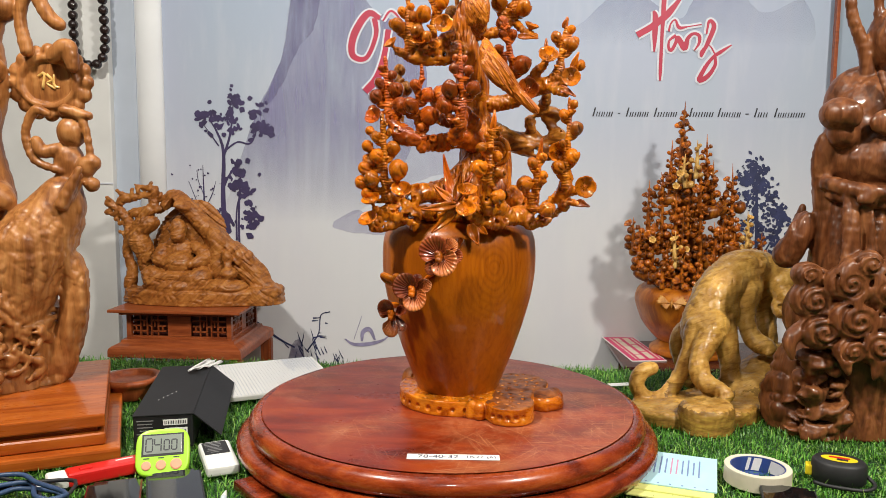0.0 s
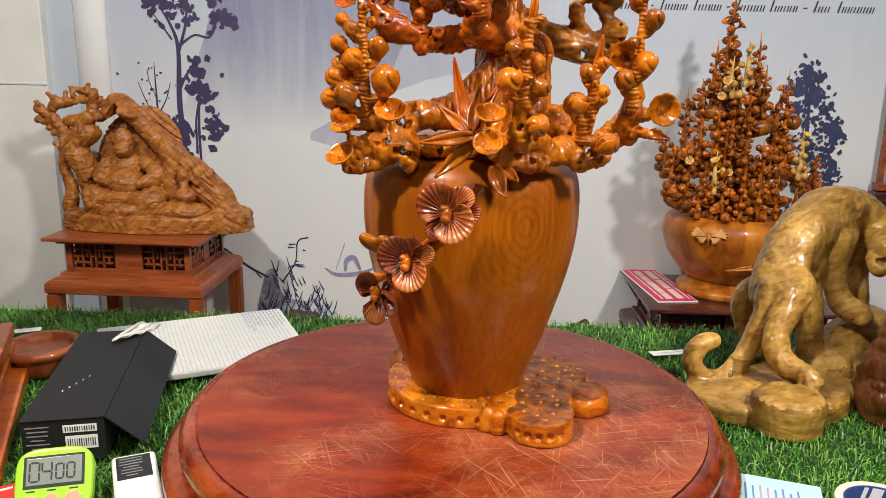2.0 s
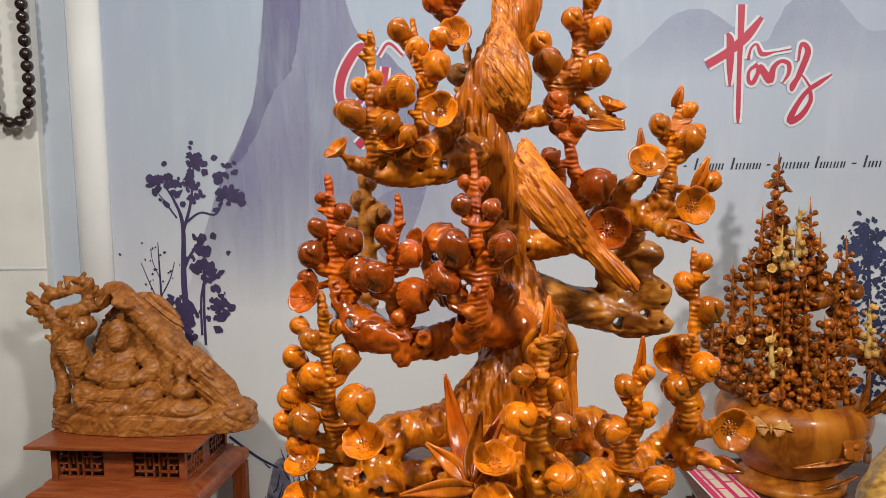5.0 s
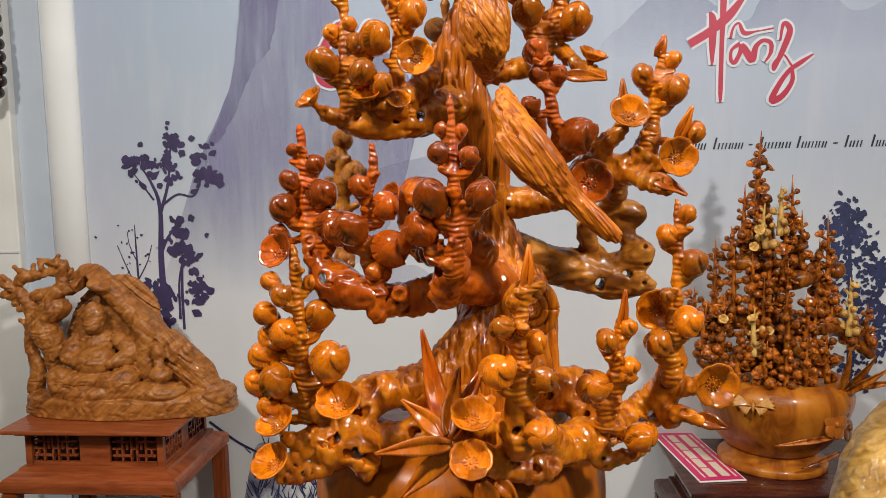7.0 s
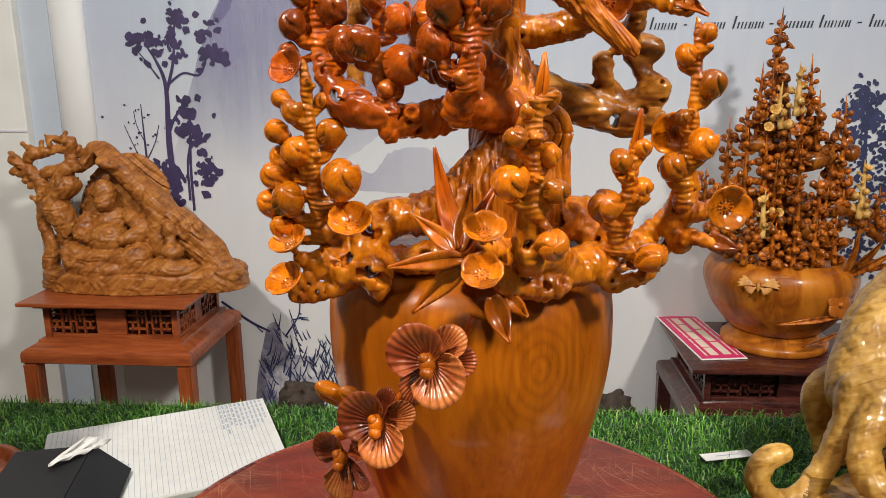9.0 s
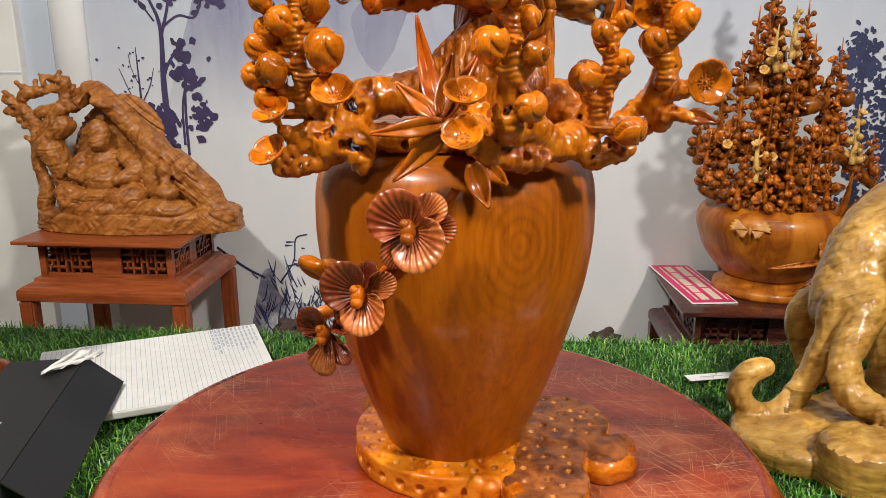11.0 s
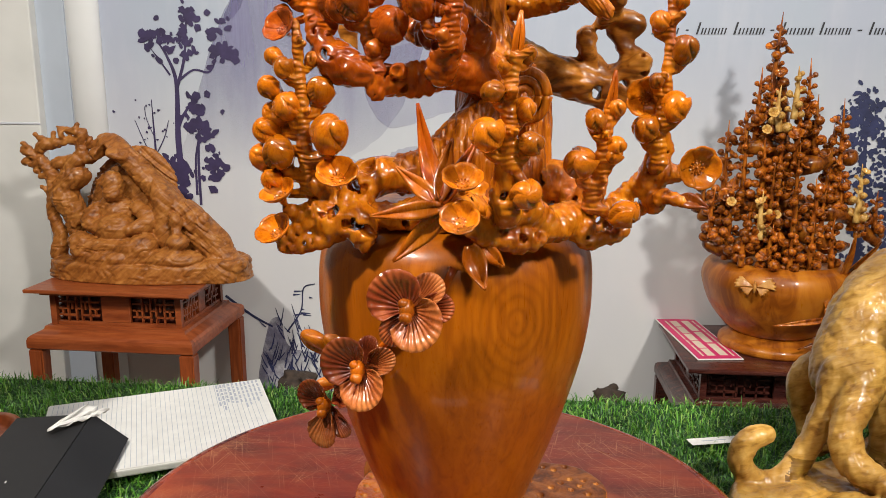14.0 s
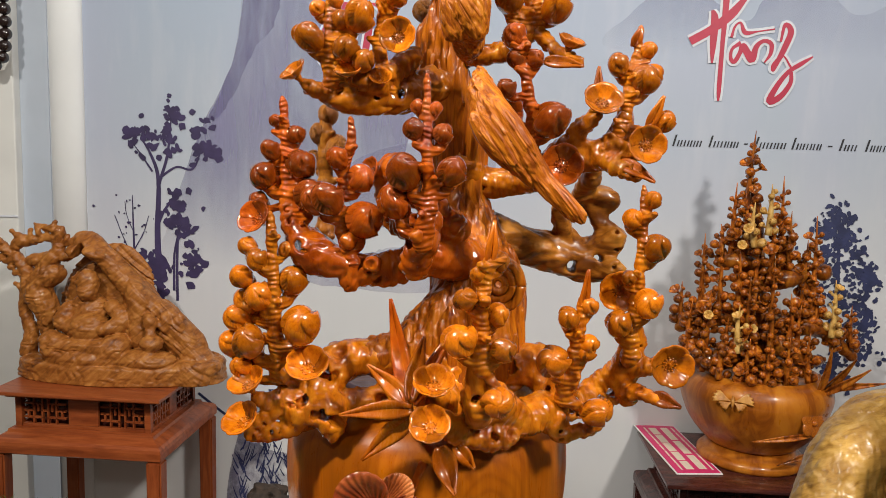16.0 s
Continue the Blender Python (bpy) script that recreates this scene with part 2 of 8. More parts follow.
def wood(name, dark, mid, light, grain=(60, 60, 9), rough=0.3, coat=0.4, turn=(0, 0, 0), relief=0.15, spread=0.25, flecks=0.0, low=0.38, high=0.64, patch=9.0, depth=0.002, stain=0.42):
    """Lacquered wood: long grain, pores, colour drift, and a tone of its own for each piece."""
    m, nt, p = nodes_of(name)
    vec = coords(nt, "Object", (1, 1, 1), turn)
    mp = nt.nodes.new("ShaderNodeMapping")
    mp.inputs["Scale"].default_value = grain
    link(nt, vec, mp.inputs[0])
    long_grain = noise_tex(nt, mp.outputs[0], 1.0, 6, 0.6, 0.6)
    drift = noise_tex(nt, vec, patch, 3, 0.5, 0.4)
    pores = noise_tex(nt, mp.outputs[0], 7.0, 3, 0.6)
    colour = ramp(nt, long_grain, [(low, dark), ((low + high) / 2, mid), (high, light)])
    colour = mix(nt, ramp(nt, drift, [(0.40, grey(0.0)), (0.68, grey(stain))]), colour, mix(nt, 1.0, colour, (0.62, 0.44, 0.34) if stain < 0.5 else (0.42, 0.30, 0.22), "MULTIPLY"))
    info = nt.nodes.new("ShaderNodeObjectInfo")
    tone = ramp(nt, info.outputs["Random"], [(0.0, grey(1.0 - spread)), (1.0, grey(1.0 + spread))])
    colour = mix(nt, 1.0, colour, tone, "MULTIPLY")
    if flecks:
        spots = ramp(nt, noise_tex(nt, vec, 70.0, 2, 0.5), [(0.60, grey(0.0)), (0.70, grey(flecks))])
        colour = mix(nt, spots, colour, dark)
    link(nt, colour, p.inputs["Base Color"])
    link(nt, ramp(nt, pores, [(0.3, grey(rough * 0.75)), (0.75, grey(rough * 1.35))]), p.inputs["Roughness"])
    p.inputs["Coat Weight"].default_value = coat
    p.inputs["Coat Roughness"].default_value = 0.06
    p.inputs["Specular IOR Level"].default_value = 0.3
    bump(nt, p, mix(nt, 0.15, noise_tex(nt, mp.outputs[0], 0.6, 1.5, 0.45, 0.8), long_grain), relief, depth)
    return m


def plain(name, colour, rough=0.5, metal=0.0, coat=0.0, vary=0.12, scale=40.0, relief=0.0):
    m, nt, p = nodes_of(name)
    vec = coords(nt)
    n = noise_tex(nt, vec, scale, 4)
    lo, hi = tuple(c * (1 - vary) for c in colour), tuple(min(c * (1 + vary), 1) for c in colour)
    link(nt, ramp(nt, n, [(0.3, lo), (0.7, hi)]), p.inputs["Base Color"])
    p.inputs["Roughness"].default_value, p.inputs["Metallic"].default_value = rough, metal
    p.inputs["Coat Weight"].default_value = coat
    if relief:
        bump(nt, p, n, relief, 0.002)
    return m


CARVED = wood("carved_wood", (0.26, 0.045, 0.001), (0.56, 0.155, 0.004), (0.72, 0.255, 0.012), (110, 110, 60), 0.22, 0.65, relief=0.6, spread=0.22, low=0.28, high=0.72, patch=30.0, depth=0.002, stain=0.8)
LEAF_WOOD = wood("leaf_wood", (0.20, 0.034, 0.001), (0.42, 0.098, 0.003), (0.54, 0.155, 0.008), (50, 50, 20), 0.26, 0.5, relief=0.2, spread=0.35, low=0.30, high=0.72, patch=26.0)
ROUGH_YELLOW_WOOD = wood("rough_yellow_wood", (0.11, 0.048, 0.010), (0.30, 0.165, 0.030), (0.46, 0.30, 0.05), (20, 20, 120), 0.5, 0.1, relief=0.8, spread=0.0, low=0.26, high=0.70, patch=16.0, depth=0.003, stain=0.7)
TRUNK_WOOD = wood("trunk_wood", (0.17, 0.028, 0.001), (0.46, 0.118, 0.003), (0.64, 0.205, 0.010), (170, 170, 14), 0.32, 0.35, relief=0.95, spread=0.0, low=0.32, high=0.70, patch=22.0, depth=0.004, stain=0.8)
CARVED_DARK = wood("carved_wood_red", (0.22, 0.026, 0.001), (0.43, 0.076, 0.003), (0.58, 0.140, 0.006), (60, 60, 40), 0.2, 0.5, relief=0.5, spread=0.2, low=0.30, high=0.72, patch=28.0, depth=0.002)
CARVED_RED_BOUGH = wood("red_bough_wood", (0.19, 0.024, 0.001), (0.42, 0.080, 0.003), (0.58, 0.150, 0.007), (60, 60, 40), 0.22, 0.6, relief=0.35, spread=0.0, low=0.30, high=0.72, patch=18.0, depth=0.002, stain=0.8)
BUD_WOOD = wood("bud_wood", (0.28, 0.050, 0.001), (0.49, 0.128, 0.003), (0.60, 0.185, 0.006), (5.5, 5.5, 1.4), 0.18, 0.9, relief=0.06, spread=0.45, low=0.18, high=0.86, patch=0.9)
BUD_RED_WOOD = wood("bud_red_wood", (0.17, 0.022, 0.001), (0.32, 0.056, 0.003), (0.46, 0.105, 0.005), (5.5, 5.5, 1.4), 0.16, 0.9, relief=0.06, spread=0.45, low=0.18, high=0.86, patch=0.9)
SMALL_BUD_WOOD = wood("small_bud_wood", (0.10, 0.020, 0.002), (0.32, 0.076, 0.005), (0.48, 0.150, 0.012), (2.2, 2.2, 0.9), 0.26, 0.55, relief=0.12, spread=0.45, patch=0.9)
PALE_BUD_WOOD = wood("pale_bud_wood", (0.36, 0.17, 0.03), (0.54, 0.30, 0.07), (0.64, 0.40, 0.12), (2.2, 2.2, 0.9), 0.4, 0.3, relief=0.12, spread=0.2, patch=0.9)
CARVED_BACK = wood("carved_wood_brown", (0.16, 0.045, 0.004), (0.40, 0.140, 0.014), (0.54, 0.22, 0.03), (16, 60, 60), 0.38, 0.3, relief=0.6, depth=0.004)
BIRD_WOOD = wood("bird_wood", (0.26, 0.056, 0.003), (0.47, 0.128, 0.005), (0.60, 0.20, 0.011), (300, 300, 24), 0.42, 0.14, turn=(0, 0.62, 0), relief=0.9, spread=0.1, depth=0.004)
ORCHID_WOOD = wood("orchid_wood", (0.14, 0.022, 0.005), (0.34, 0.085, 0.020), (0.50, 0.165, 0.045), (50, 50, 50), 0.26, 0.7, relief=0.1, spread=0.35, low=0.3, high=0.72)
ORCHID_DARK_WOOD = wood("orchid_dark_wood", (0.07, 0.009, 0.003), (0.18, 0.030, 0.008), (0.30, 0.070, 0.018), (50, 50, 50), 0.22, 0.8, relief=0.1, spread=0.35, low=0.3, high=0.72)
BASE_WOOD = wood("base_wood", (0.34, 0.066, 0.002), (0.6, 0.165, 0.005), (0.72, 0.25, 0.014), (30, 30, 60), 0.28, 0.6, relief=0.15, spread=0.0)
STAND_WOOD = wood("stand_wood", (0.17, 0.034, 0.009), (0.29, 0.068, 0.018), (0.38, 0.105, 0.030), (8, 60, 60), 0.38, 0.25, relief=0.1, spread=0.08, low=0.3, high=0.72)
STAND_LEG_WOOD = wood("stand_leg_wood", (0.17, 0.034, 0.009), (0.29, 0.068, 0.018), (0.38, 0.105, 0.030), (60, 60, 7), 0.38, 0.25, relief=0.1, spread=0.08, low=0.3, high=0.72)
DARK_STAND_WOOD = wood("dark_stand_wood", (0.03, 0.008, 0.007), (0.065, 0.017, 0.013), (0.11, 0.033, 0.022), (8, 60, 60), 0.3, 0.4, relief=0.1, spread=0.08)
PEDESTAL_WOOD = wood("pedestal_wood", (0.22, 0.040, 0.005), (0.38, 0.086, 0.010), (0.48, 0.135, 0.017), (5, 40, 40), 0.33, 0.35, relief=0.06, spread=0.05, low=0.3, high=0.72)
STATUE_WOOD = wood("statue_wood", (0.17, 0.054, 0.013), (0.35, 0.138, 0.037), (0.47, 0.22, 0.072), (70, 70, 9), 0.40, 0.2, relief=0.3, spread=0.0, low=0.3, high=0.72, stain=0.6)
RED_STATUE_WOOD = wood("red_statue_wood", (0.050, 0.016, 0.005), (0.150, 0.050, 0.016), (0.27, 0.105, 0.036), (60, 60, 12), 0.38, 0.18, relief=0.4, spread=0.0, low=0.3, high=0.72)
BUDDHA_WOOD = wood("relief_wood", (0.14, 0.042, 0.008), (0.33, 0.118, 0.022), (0.48, 0.205, 0.047), (14, 40, 75), 0.44, 0.14, turn=(0, 0.7, 0), relief=0.25, spread=0.0, low=0.28, high=0.74, depth=0.002, stain=0.45)
LEOPARD_WOOD = wood("yellow_wood", (0.23, 0.100, 0.016), (0.54, 0.30, 0.062), (0.66, 0.41, 0.12), (34, 34, 110), 0.34, 0.32, turn=(0.5, 0.3, 0), relief=0.5, spread=0.0, flecks=0.25, low=0.26, high=0.70, patch=26.0, stain=0.6)
PLANT_WOOD = wood("small_tree_wood", (0.11, 0.024, 0.002), (0.33, 0.085, 0.006), (0.48, 0.165, 0.014), (60, 60, 30), 0.3, 0.5, relief=0.3, spread=0.35)
PALE_WOOD = wood("pale_wood", (0.46, 0.25, 0.055), (0.68, 0.43, 0.13), (0.76, 0.54, 0.2), (60, 60, 30), 0.4, 0.3, relief=0.15, spread=0.15)
POT_WOOD = wood("pot_wood", (0.24, 0.060, 0.004), (0.42, 0.128, 0.008), (0.52, 0.185, 0.015), (20, 20, 4), 0.36, 0.35, relief=0.06, spread=0.0)


def ringed(name, like, spacing):
    """The same wood with the raised leaf scars that run round an upright twig."""
    m = like.copy()
    m.name = name
    nt = m.node_tree
    w = nt.nodes.new("ShaderNodeTexWave")
    w.wave_type, w.bands_direction, w.wave_profile = "BANDS", "Z", "SIN"
    w.inputs["Scale"].default_value, w.inputs["Distortion"].default_value = 0.314 / spacing, 7.0
    w.inputs["Detail"].default_value, w.inputs["Detail Scale"].default_value = 1.0, 0.8
    link(nt, coords(nt), w.inputs["Vector"])
    bump(nt, nt.nodes["Principled BSDF"], w.outputs[1], 0.75, 0.0010)
    return m


TWIGS = {CARVED.name: ringed("twig_wood", CARVED, 0.0046), CARVED_DARK.name: ringed("red_twig_wood", CARVED_DARK, 0.0046)}


def vase_material():
    """Lacquered turned wood with oval growth rings and long grain."""
    m = wood("vase_wood", (0.20, 0.041, 0.001), (0.36, 0.088, 0.001), (0.46, 0.130, 0.003), (130, 130, 3.2), 0.34, 0.28, turn=(0.10, 0.04, 0), relief=0.04, spread=0.0, low=0.16, high=0.84, patch=3.0)
    nt = m.node_tree
    p = nt.nodes["Principled BSDF"]
    source = p.inputs["Base Color"].links[0].from_socket
    # one oval of growth rings where the cut runs across the heart of the log
    tc = nt.nodes.new("ShaderNodeTexCoord")
    at = nt.nodes.new("ShaderNodeMapping")
    at.inputs["Scale"].default_value = (42.0, 8.0, 26.0)
    at.inputs["Location"].default_value = (-0.060 * 42.0, 0.118 * 8.0, -0.255 * 26.0)
    link(nt, tc.outputs["Object"], at.inputs[0])
    w = nt.nodes.new("ShaderNodeTexWave")
    w.wave_type, w.rings_direction = "RINGS", "SPHERICAL"
    w.inputs["Scale"].default_value, w.inputs["Distortion"].default_value = 1.0, 5.5
    w.inputs["Detail"].default_value, w.inputs["Detail Scale"].default_value = 3.0, 0.7
    link(nt, at.outputs[0], w.inputs["Vector"])
    rings = ramp(nt, w.outputs["Color"], [(0.0, (0.74, 0.68, 0.62)), (0.45, (0.97, 0.96, 0.94)), (1.0, (1.06, 1.07, 1.06))])
    size = nt.nodes.new("ShaderNodeVectorMath")
    size.operation = "LENGTH"
    link(nt, at.outputs[0], size.inputs[0])
    near = nt.nodes.new("ShaderNodeMapRange")
    near.inputs["From Min"].default_value, near.inputs["From Max"].default_value = 0.6, 3.4
    near.inputs["To Min"].default_value, near.inputs["To Max"].default_value = 0.60, 0.04
    link(nt, size.outputs["Value"], near.inputs["Value"])
    link(nt, mix(nt, near.outputs[0], source, mix(nt, 1.0, source, rings, "MULTIPLY")), p.inputs["Base Color"])
    return m


VASE_WOOD = vase_material()
HOLE_WOOD = wood("hole_wood", (0.34, 0.10, 0.015), (0.52, 0.19, 0.035), (0.62, 0.27, 0.06), (60, 60, 60), 0.4, 0.2, relief=0.1, spread=0.0)
POD_TOP = wood("pod_top_wood", (0.12, 0.034, 0.007), (0.25, 0.074, 0.014), (0.35, 0.115, 0.022), (60, 60, 60), 0.5, 0.1, relief=0.4, spread=0.0)
BUTTERFLY_WOOD = wood("butterfly_wood", (0.34, 0.13, 0.02), (0.48, 0.21, 0.04), (0.56, 0.28, 0.06), (60, 60, 30), 0.4, 0.3, relief=0.15, spread=0.0)


def table_top_material():
    """Red lacquered wood, worn and scratched through to pale wood."""
    m, nt, p = nodes_of("scratched_lacquer")
    vec = coords(nt)
    g = nt.nodes.new("ShaderNodeMapping")
    g.inputs["Scale"].default_value = (7, 22, 22)
    link(nt, vec, g.inputs[0])
    grain = noise_tex(nt, g.outputs[0], 1.0, 5, 0.6, 0.5)
    cloud = noise_tex(nt, vec, 7.0, 4, 0.6)
    colour = ramp(nt, grain, [(0.28, (0.090, 0.008, 0.002)), (0.5, (0.205, 0.021, 0.004)), (0.75, (0.32, 0.050, 0.008))])
    colour = mix(nt, ramp(nt, cloud, [(0.45, grey(0.0)), (0.75, grey(0.40))]), colour, (0.27, 0.070, 0.028))
    lines = None
    for k, (ang, sc) in enumerate(((0.35, 3.2), (1.25, 2.7), (2.2, 3.0), (2.85, 2.4), (0.85, 2.0), (1.75, 3.4), (-0.15, 2.6))):
        turned = nt.nodes.new("ShaderNodeMapping")
        turned.inputs["Rotation"].default_value = (0, 0, ang)
        turned.inputs["Location"].default_value = (k * 3.1, k * 1.7, 0)
        link(nt, vec, turned.inputs[0])
        mp = nt.nodes.new("ShaderNodeMapping")
        mp.inputs["Scale"].default_value = (sc * 3.4, sc * 300, 1)
        link(nt, turned.outputs[0], mp.inputs[0])
        n = noise_tex(nt, mp.outputs[0], 1.0, 0, 0.5, 0.4)
        s = ramp(nt, n, [(0.715, grey(0.0)), (0.80, grey(0.42))])
        lines = s if lines is None else mix(nt, 1.0, lines, s, "ADD")
    worn = ramp(nt, noise_tex(nt, vec, 5.0, 3, 0.6), [(0.40, grey(0.10)), (0.62, grey(1.0))])
    rubbed = ramp(nt, noise_tex(nt, vec, 9.0, 9, 0.72, 0.6), [(0.50, grey(0.0)), (0.66, grey(0.55))])
    colour = mix(nt, mix(nt, 1.0, rubbed, worn, "MULTIPLY"), colour, (0.46, 0.15, 0.06))
    scratches = mix(nt, 1.0, lines, worn, "MULTIPLY")
    colour = mix(nt, scratches, colour, (0.66, 0.34, 0.17))
    link(nt, colour, p.inputs["Base Color"])
    link(nt, mix(nt, scratches, ramp(nt, cloud, [(0.3, grey(0.24)), (0.7, grey(0.40))]), grey(0.6)), p.inputs["Roughness"])
    p.inputs["Coat Weight"].default_value = 0.08
    p.inputs["Coat Roughness"].default_value = 0.2
    p.inputs["Specular IOR Level"].default_value = 0.25
    bump(nt, p, scratches, 0.12, -0.001)
    return m


TABLE_TOP = table_top_material()
TABLE_EDGE = wood("lacquered_edge", (0.11, 0.013, 0.003), (0.24, 0.033, 0.007), (0.35, 0.066, 0.013), (14, 14, 60), 0.26, 0.5, relief=0.10, spread=0.0)


def banner_material():
    """Printed wall cloth: pale blue-grey above, nearly white below, with faint washes."""
    m, nt, p = nodes_of("printed_banner")
    tc = nt.nodes.new("ShaderNodeTexCoord")
    sep = nt.nodes.new("ShaderNodeSeparateXYZ")
    link(nt, tc.outputs["Object"], sep.inputs[0])
    up = nt.nodes.new("ShaderNodeMapRange")
    up.inputs["From Min"].default_value, up.inputs["From Max"].default_value = -0.3, 1.3
    link(nt, sep.outputs["Z"], up.inputs["Value"])
    base = ramp(nt, up.outputs[0], [(0.0, (0.67, 0.67, 0.67)), (0.38, (0.59, 0.605, 0.63)), (0.62, (0.41, 0.46, 0.545)), (1.0, (0.31, 0.385, 0.505))])
    wash = noise_tex(nt, coords(nt, "Object", (1.6, 1, 0.7)), 1.6, 3, 0.5, 0.6)
    col = mix(nt, ramp(nt, wash, [(0.42, grey(0.0)), (0.75, grey(0.35))]), base, (0.44, 0.44, 0.58))
    fine = noise_tex(nt, coords(nt, "Object", (3, 1, 0.6)), 5.0, 4, 0.6)
    col = mix(nt, ramp(nt, fine, [(0.5, grey(0.0)), (0.8, grey(0.2))]), col, (0.67, 0.67, 0.69))
    link(nt, col, p.inputs["Base Color"])
    p.inputs["Roughness"].default_value = 0.55
    weave = noise_tex(nt, coords(nt), 3.0, 3, 0.5)
    bump(nt, p, weave, 0.2, 0.01)
    return m


BANNER = banner_material()


def ink_material(name, colour, streak, cover, soft=0.18, lean=0.0, level=0.5, fade_from=None):
    """Thin printed ink with dry-brush gaps: opaque where the streak noise is high."""
    m, nt, p = nodes_of(name)
    vec = coords(nt, "Object", streak, (0, lean, 0))
    n = noise_tex(nt, vec, 1.0, 5, 0.62, 0.5)
    fade = noise_tex(nt, coords(nt, "Object", (2.4, 1, 1.6)), 1.0, 3, 0.5)
    a = mix(nt, 0.45, n, fade)
    alpha = ramp(nt, a, [(level - soft, grey(0.0)), (level + soft, grey(cover))])
    if fade_from:
        tc = nt.nodes.new("ShaderNodeTexCoord")
        sep = nt.nodes.new("ShaderNodeSeparateXYZ")
        link(nt, tc.outputs["Object"], sep.inputs[0])
        up = nt.nodes.new("ShaderNodeMapRange")
        up.inputs["From Min"].default_value, up.inputs["From Max"].default_value = fade_from
        link(nt, sep.outputs["Z"], up.inputs["Value"])
        alpha = mix(nt, 1.0, alpha, up.outputs[0], "MULTIPLY")
    c2 = tuple(min(1, c * 1.35) for c in colour)
    link(nt, ramp(nt, n, [(0.3, colour), (0.7, c2)]), p.inputs["Base Color"])
    p.inputs["Roughness"].default_value = 0.6
    link(nt, alpha, p.inputs["Alpha"])
    return m


INK_TREE = plain("tree_ink", (0.038, 0.026, 0.085), 0.6, vary=0.3, scale=25)
INK_BOAT = plain("boat_ink", (0.25, 0.23, 0.36), 0.6, vary=0.35, scale=30)
INK_NAVY = plain("navy_ink", (0.022, 0.028, 0.085), 0.6, vary=0.35, scale=30)
INK_MOUNTAIN = ink_material("mountain_ink", (0.20, 0.19, 0.33), (16, 1, 1.6), 0.85, 0.2, 0.18, 0.46, (0.32, 0.75))
INK_NEAR_HILL = ink_material("near_hill_ink", (0.24, 0.23, 0.38), (7, 1, 5), 0.42, 0.30, 0.18, 0.46)
INK_MOUNTAIN_DARK = ink_material("mountain_shade_ink", (0.145, 0.135, 0.27), (20, 1, 2.0), 0.9, 0.16, 0.22, 0.47)
INK_HILL = ink_material("hill_ink", (0.27, 0.29, 0.42), (3, 1, 3), 0.5, 0.22, 0.0, 0.46, (0.96, 1.12))
INK_SHRUB = ink_material("shrub_ink", (0.06, 0.05, 0.13), (30, 1, 20), 0.6, 0.1, 0.0, 0.5)
INK_RED = plain("red_ink", (0.42, 0.012, 0.05), 0.5, vary=0.1)
INK_HALO = plain("white_ink", (0.60, 0.62, 0.68), 0.5, vary=0.04)
INK_BLACK = plain("black_ink", (0.02, 0.02, 0.028), 0.5, vary=0.1)
PLASTER = plain("white_plaster", (0.68, 0.69, 0.70), 0.7, vary=0.07, scale=3.0, relief=0.05)
PLASTER_STAINED = plain("stained_plaster", (0.70, 0.70, 0.68), 0.7, vary=0.16, scale=2.2, relief=0.05)
# plaster coloured blue-grey for the shade in the narrow wall gap
GAP_SHADE = plain("wall_gap_shade", (0.43, 0.48, 0.56), 0.6, vary=0.08, scale=3.0)
PANEL_BLUE = plain("blue_panel", (0.27, 0.33, 0.41), 0.5, vary=0.08, scale=3.0)
# added walls out of view, kept dark so little light bounces back
UNSEEN_WALL = plain("unseen_dark_wall", (0.11, 0.085, 0.065), 0.7, vary=0.3, scale=2.0)
CEILING = plain("unseen_dark_ceiling", (0.30, 0.29, 0.28), 0.8, vary=0.04)
FLOOR_TILE = plain("floor_tile", (0.42, 0.38, 0.33), 0.35, vary=0.1, scale=6)

# ---- setting ----
def slab(name, size, at, material, label, bevel=0.0):
    return tagged(bm_object(name, box_bm(size, at, bevel), material), label, kind="structure")


slab("floor", (4.8, 5.0, 0.1), (0, 0.6, FLOOR - 0.05), FLOOR_TILE, "beige tiled shop floor below the display table")
# ceiling out of view, darkened to keep pale reflections off the wood
slab("ceiling", (4.8, 5.0, 0.1), (0, 0.6, 2.35), CEILING, "unseen ceiling, coloured dark grey to cut bounce and reflections")
slab("wall_back", (4.8, 0.12, 3.1), (0, WALL + 0.065, 0.8), BANNER, "back wall covered with a pale blue printed banner")
# three unseen walls close the room and hold down the bounce
slab("wall_front", (4.8, 0.12, 3.1), (0, -1.9, 0.8), UNSEEN_WALL, "unseen wall behind the camera, added in dark brown to cut bounced light")
slab("wall_left", (0.12, 5.0, 3.1), (-2.36, 0.6, 0.8), UNSEEN_WALL, "unseen side wall, added in dark brown to cut bounced light")
slab("wall_right", (0.12, 5.0, 3.1), (2.36, 0.6, 0.8), UNSEEN_WALL, "unseen side wall, added in dark brown to cut bounced light")
slab("wall_panel_white", (1.0, 0.05, 3.0), (-1.81, WALL - 0.021, 0.8), PLASTER_STAINED, "stained white plaster wall panel beside the banner", 0.004)
# the gap beside the panel: its shade is in the strip's colour
slab("wall_panel_grey", (0.085, 0.02, 3.0), (-1.267, WALL - 0.008, 0.8), GAP_SHADE, "narrow wall gap with its shade coloured blue-grey")
column = lathe_bm([(0.053, -0.7), (0.053, 2.3)], 24)
bmesh.ops.scale(column, vec=(0.98, 0.55, 1), verts=column.verts)
bmesh.ops.translate(column, vec=(-1.182, WALL + 0.004, 0), verts=column.verts)
tagged(bm_object("trim", column, PLASTER, True), "rounded white vertical wall trim at the banner's edge", kind="structure")
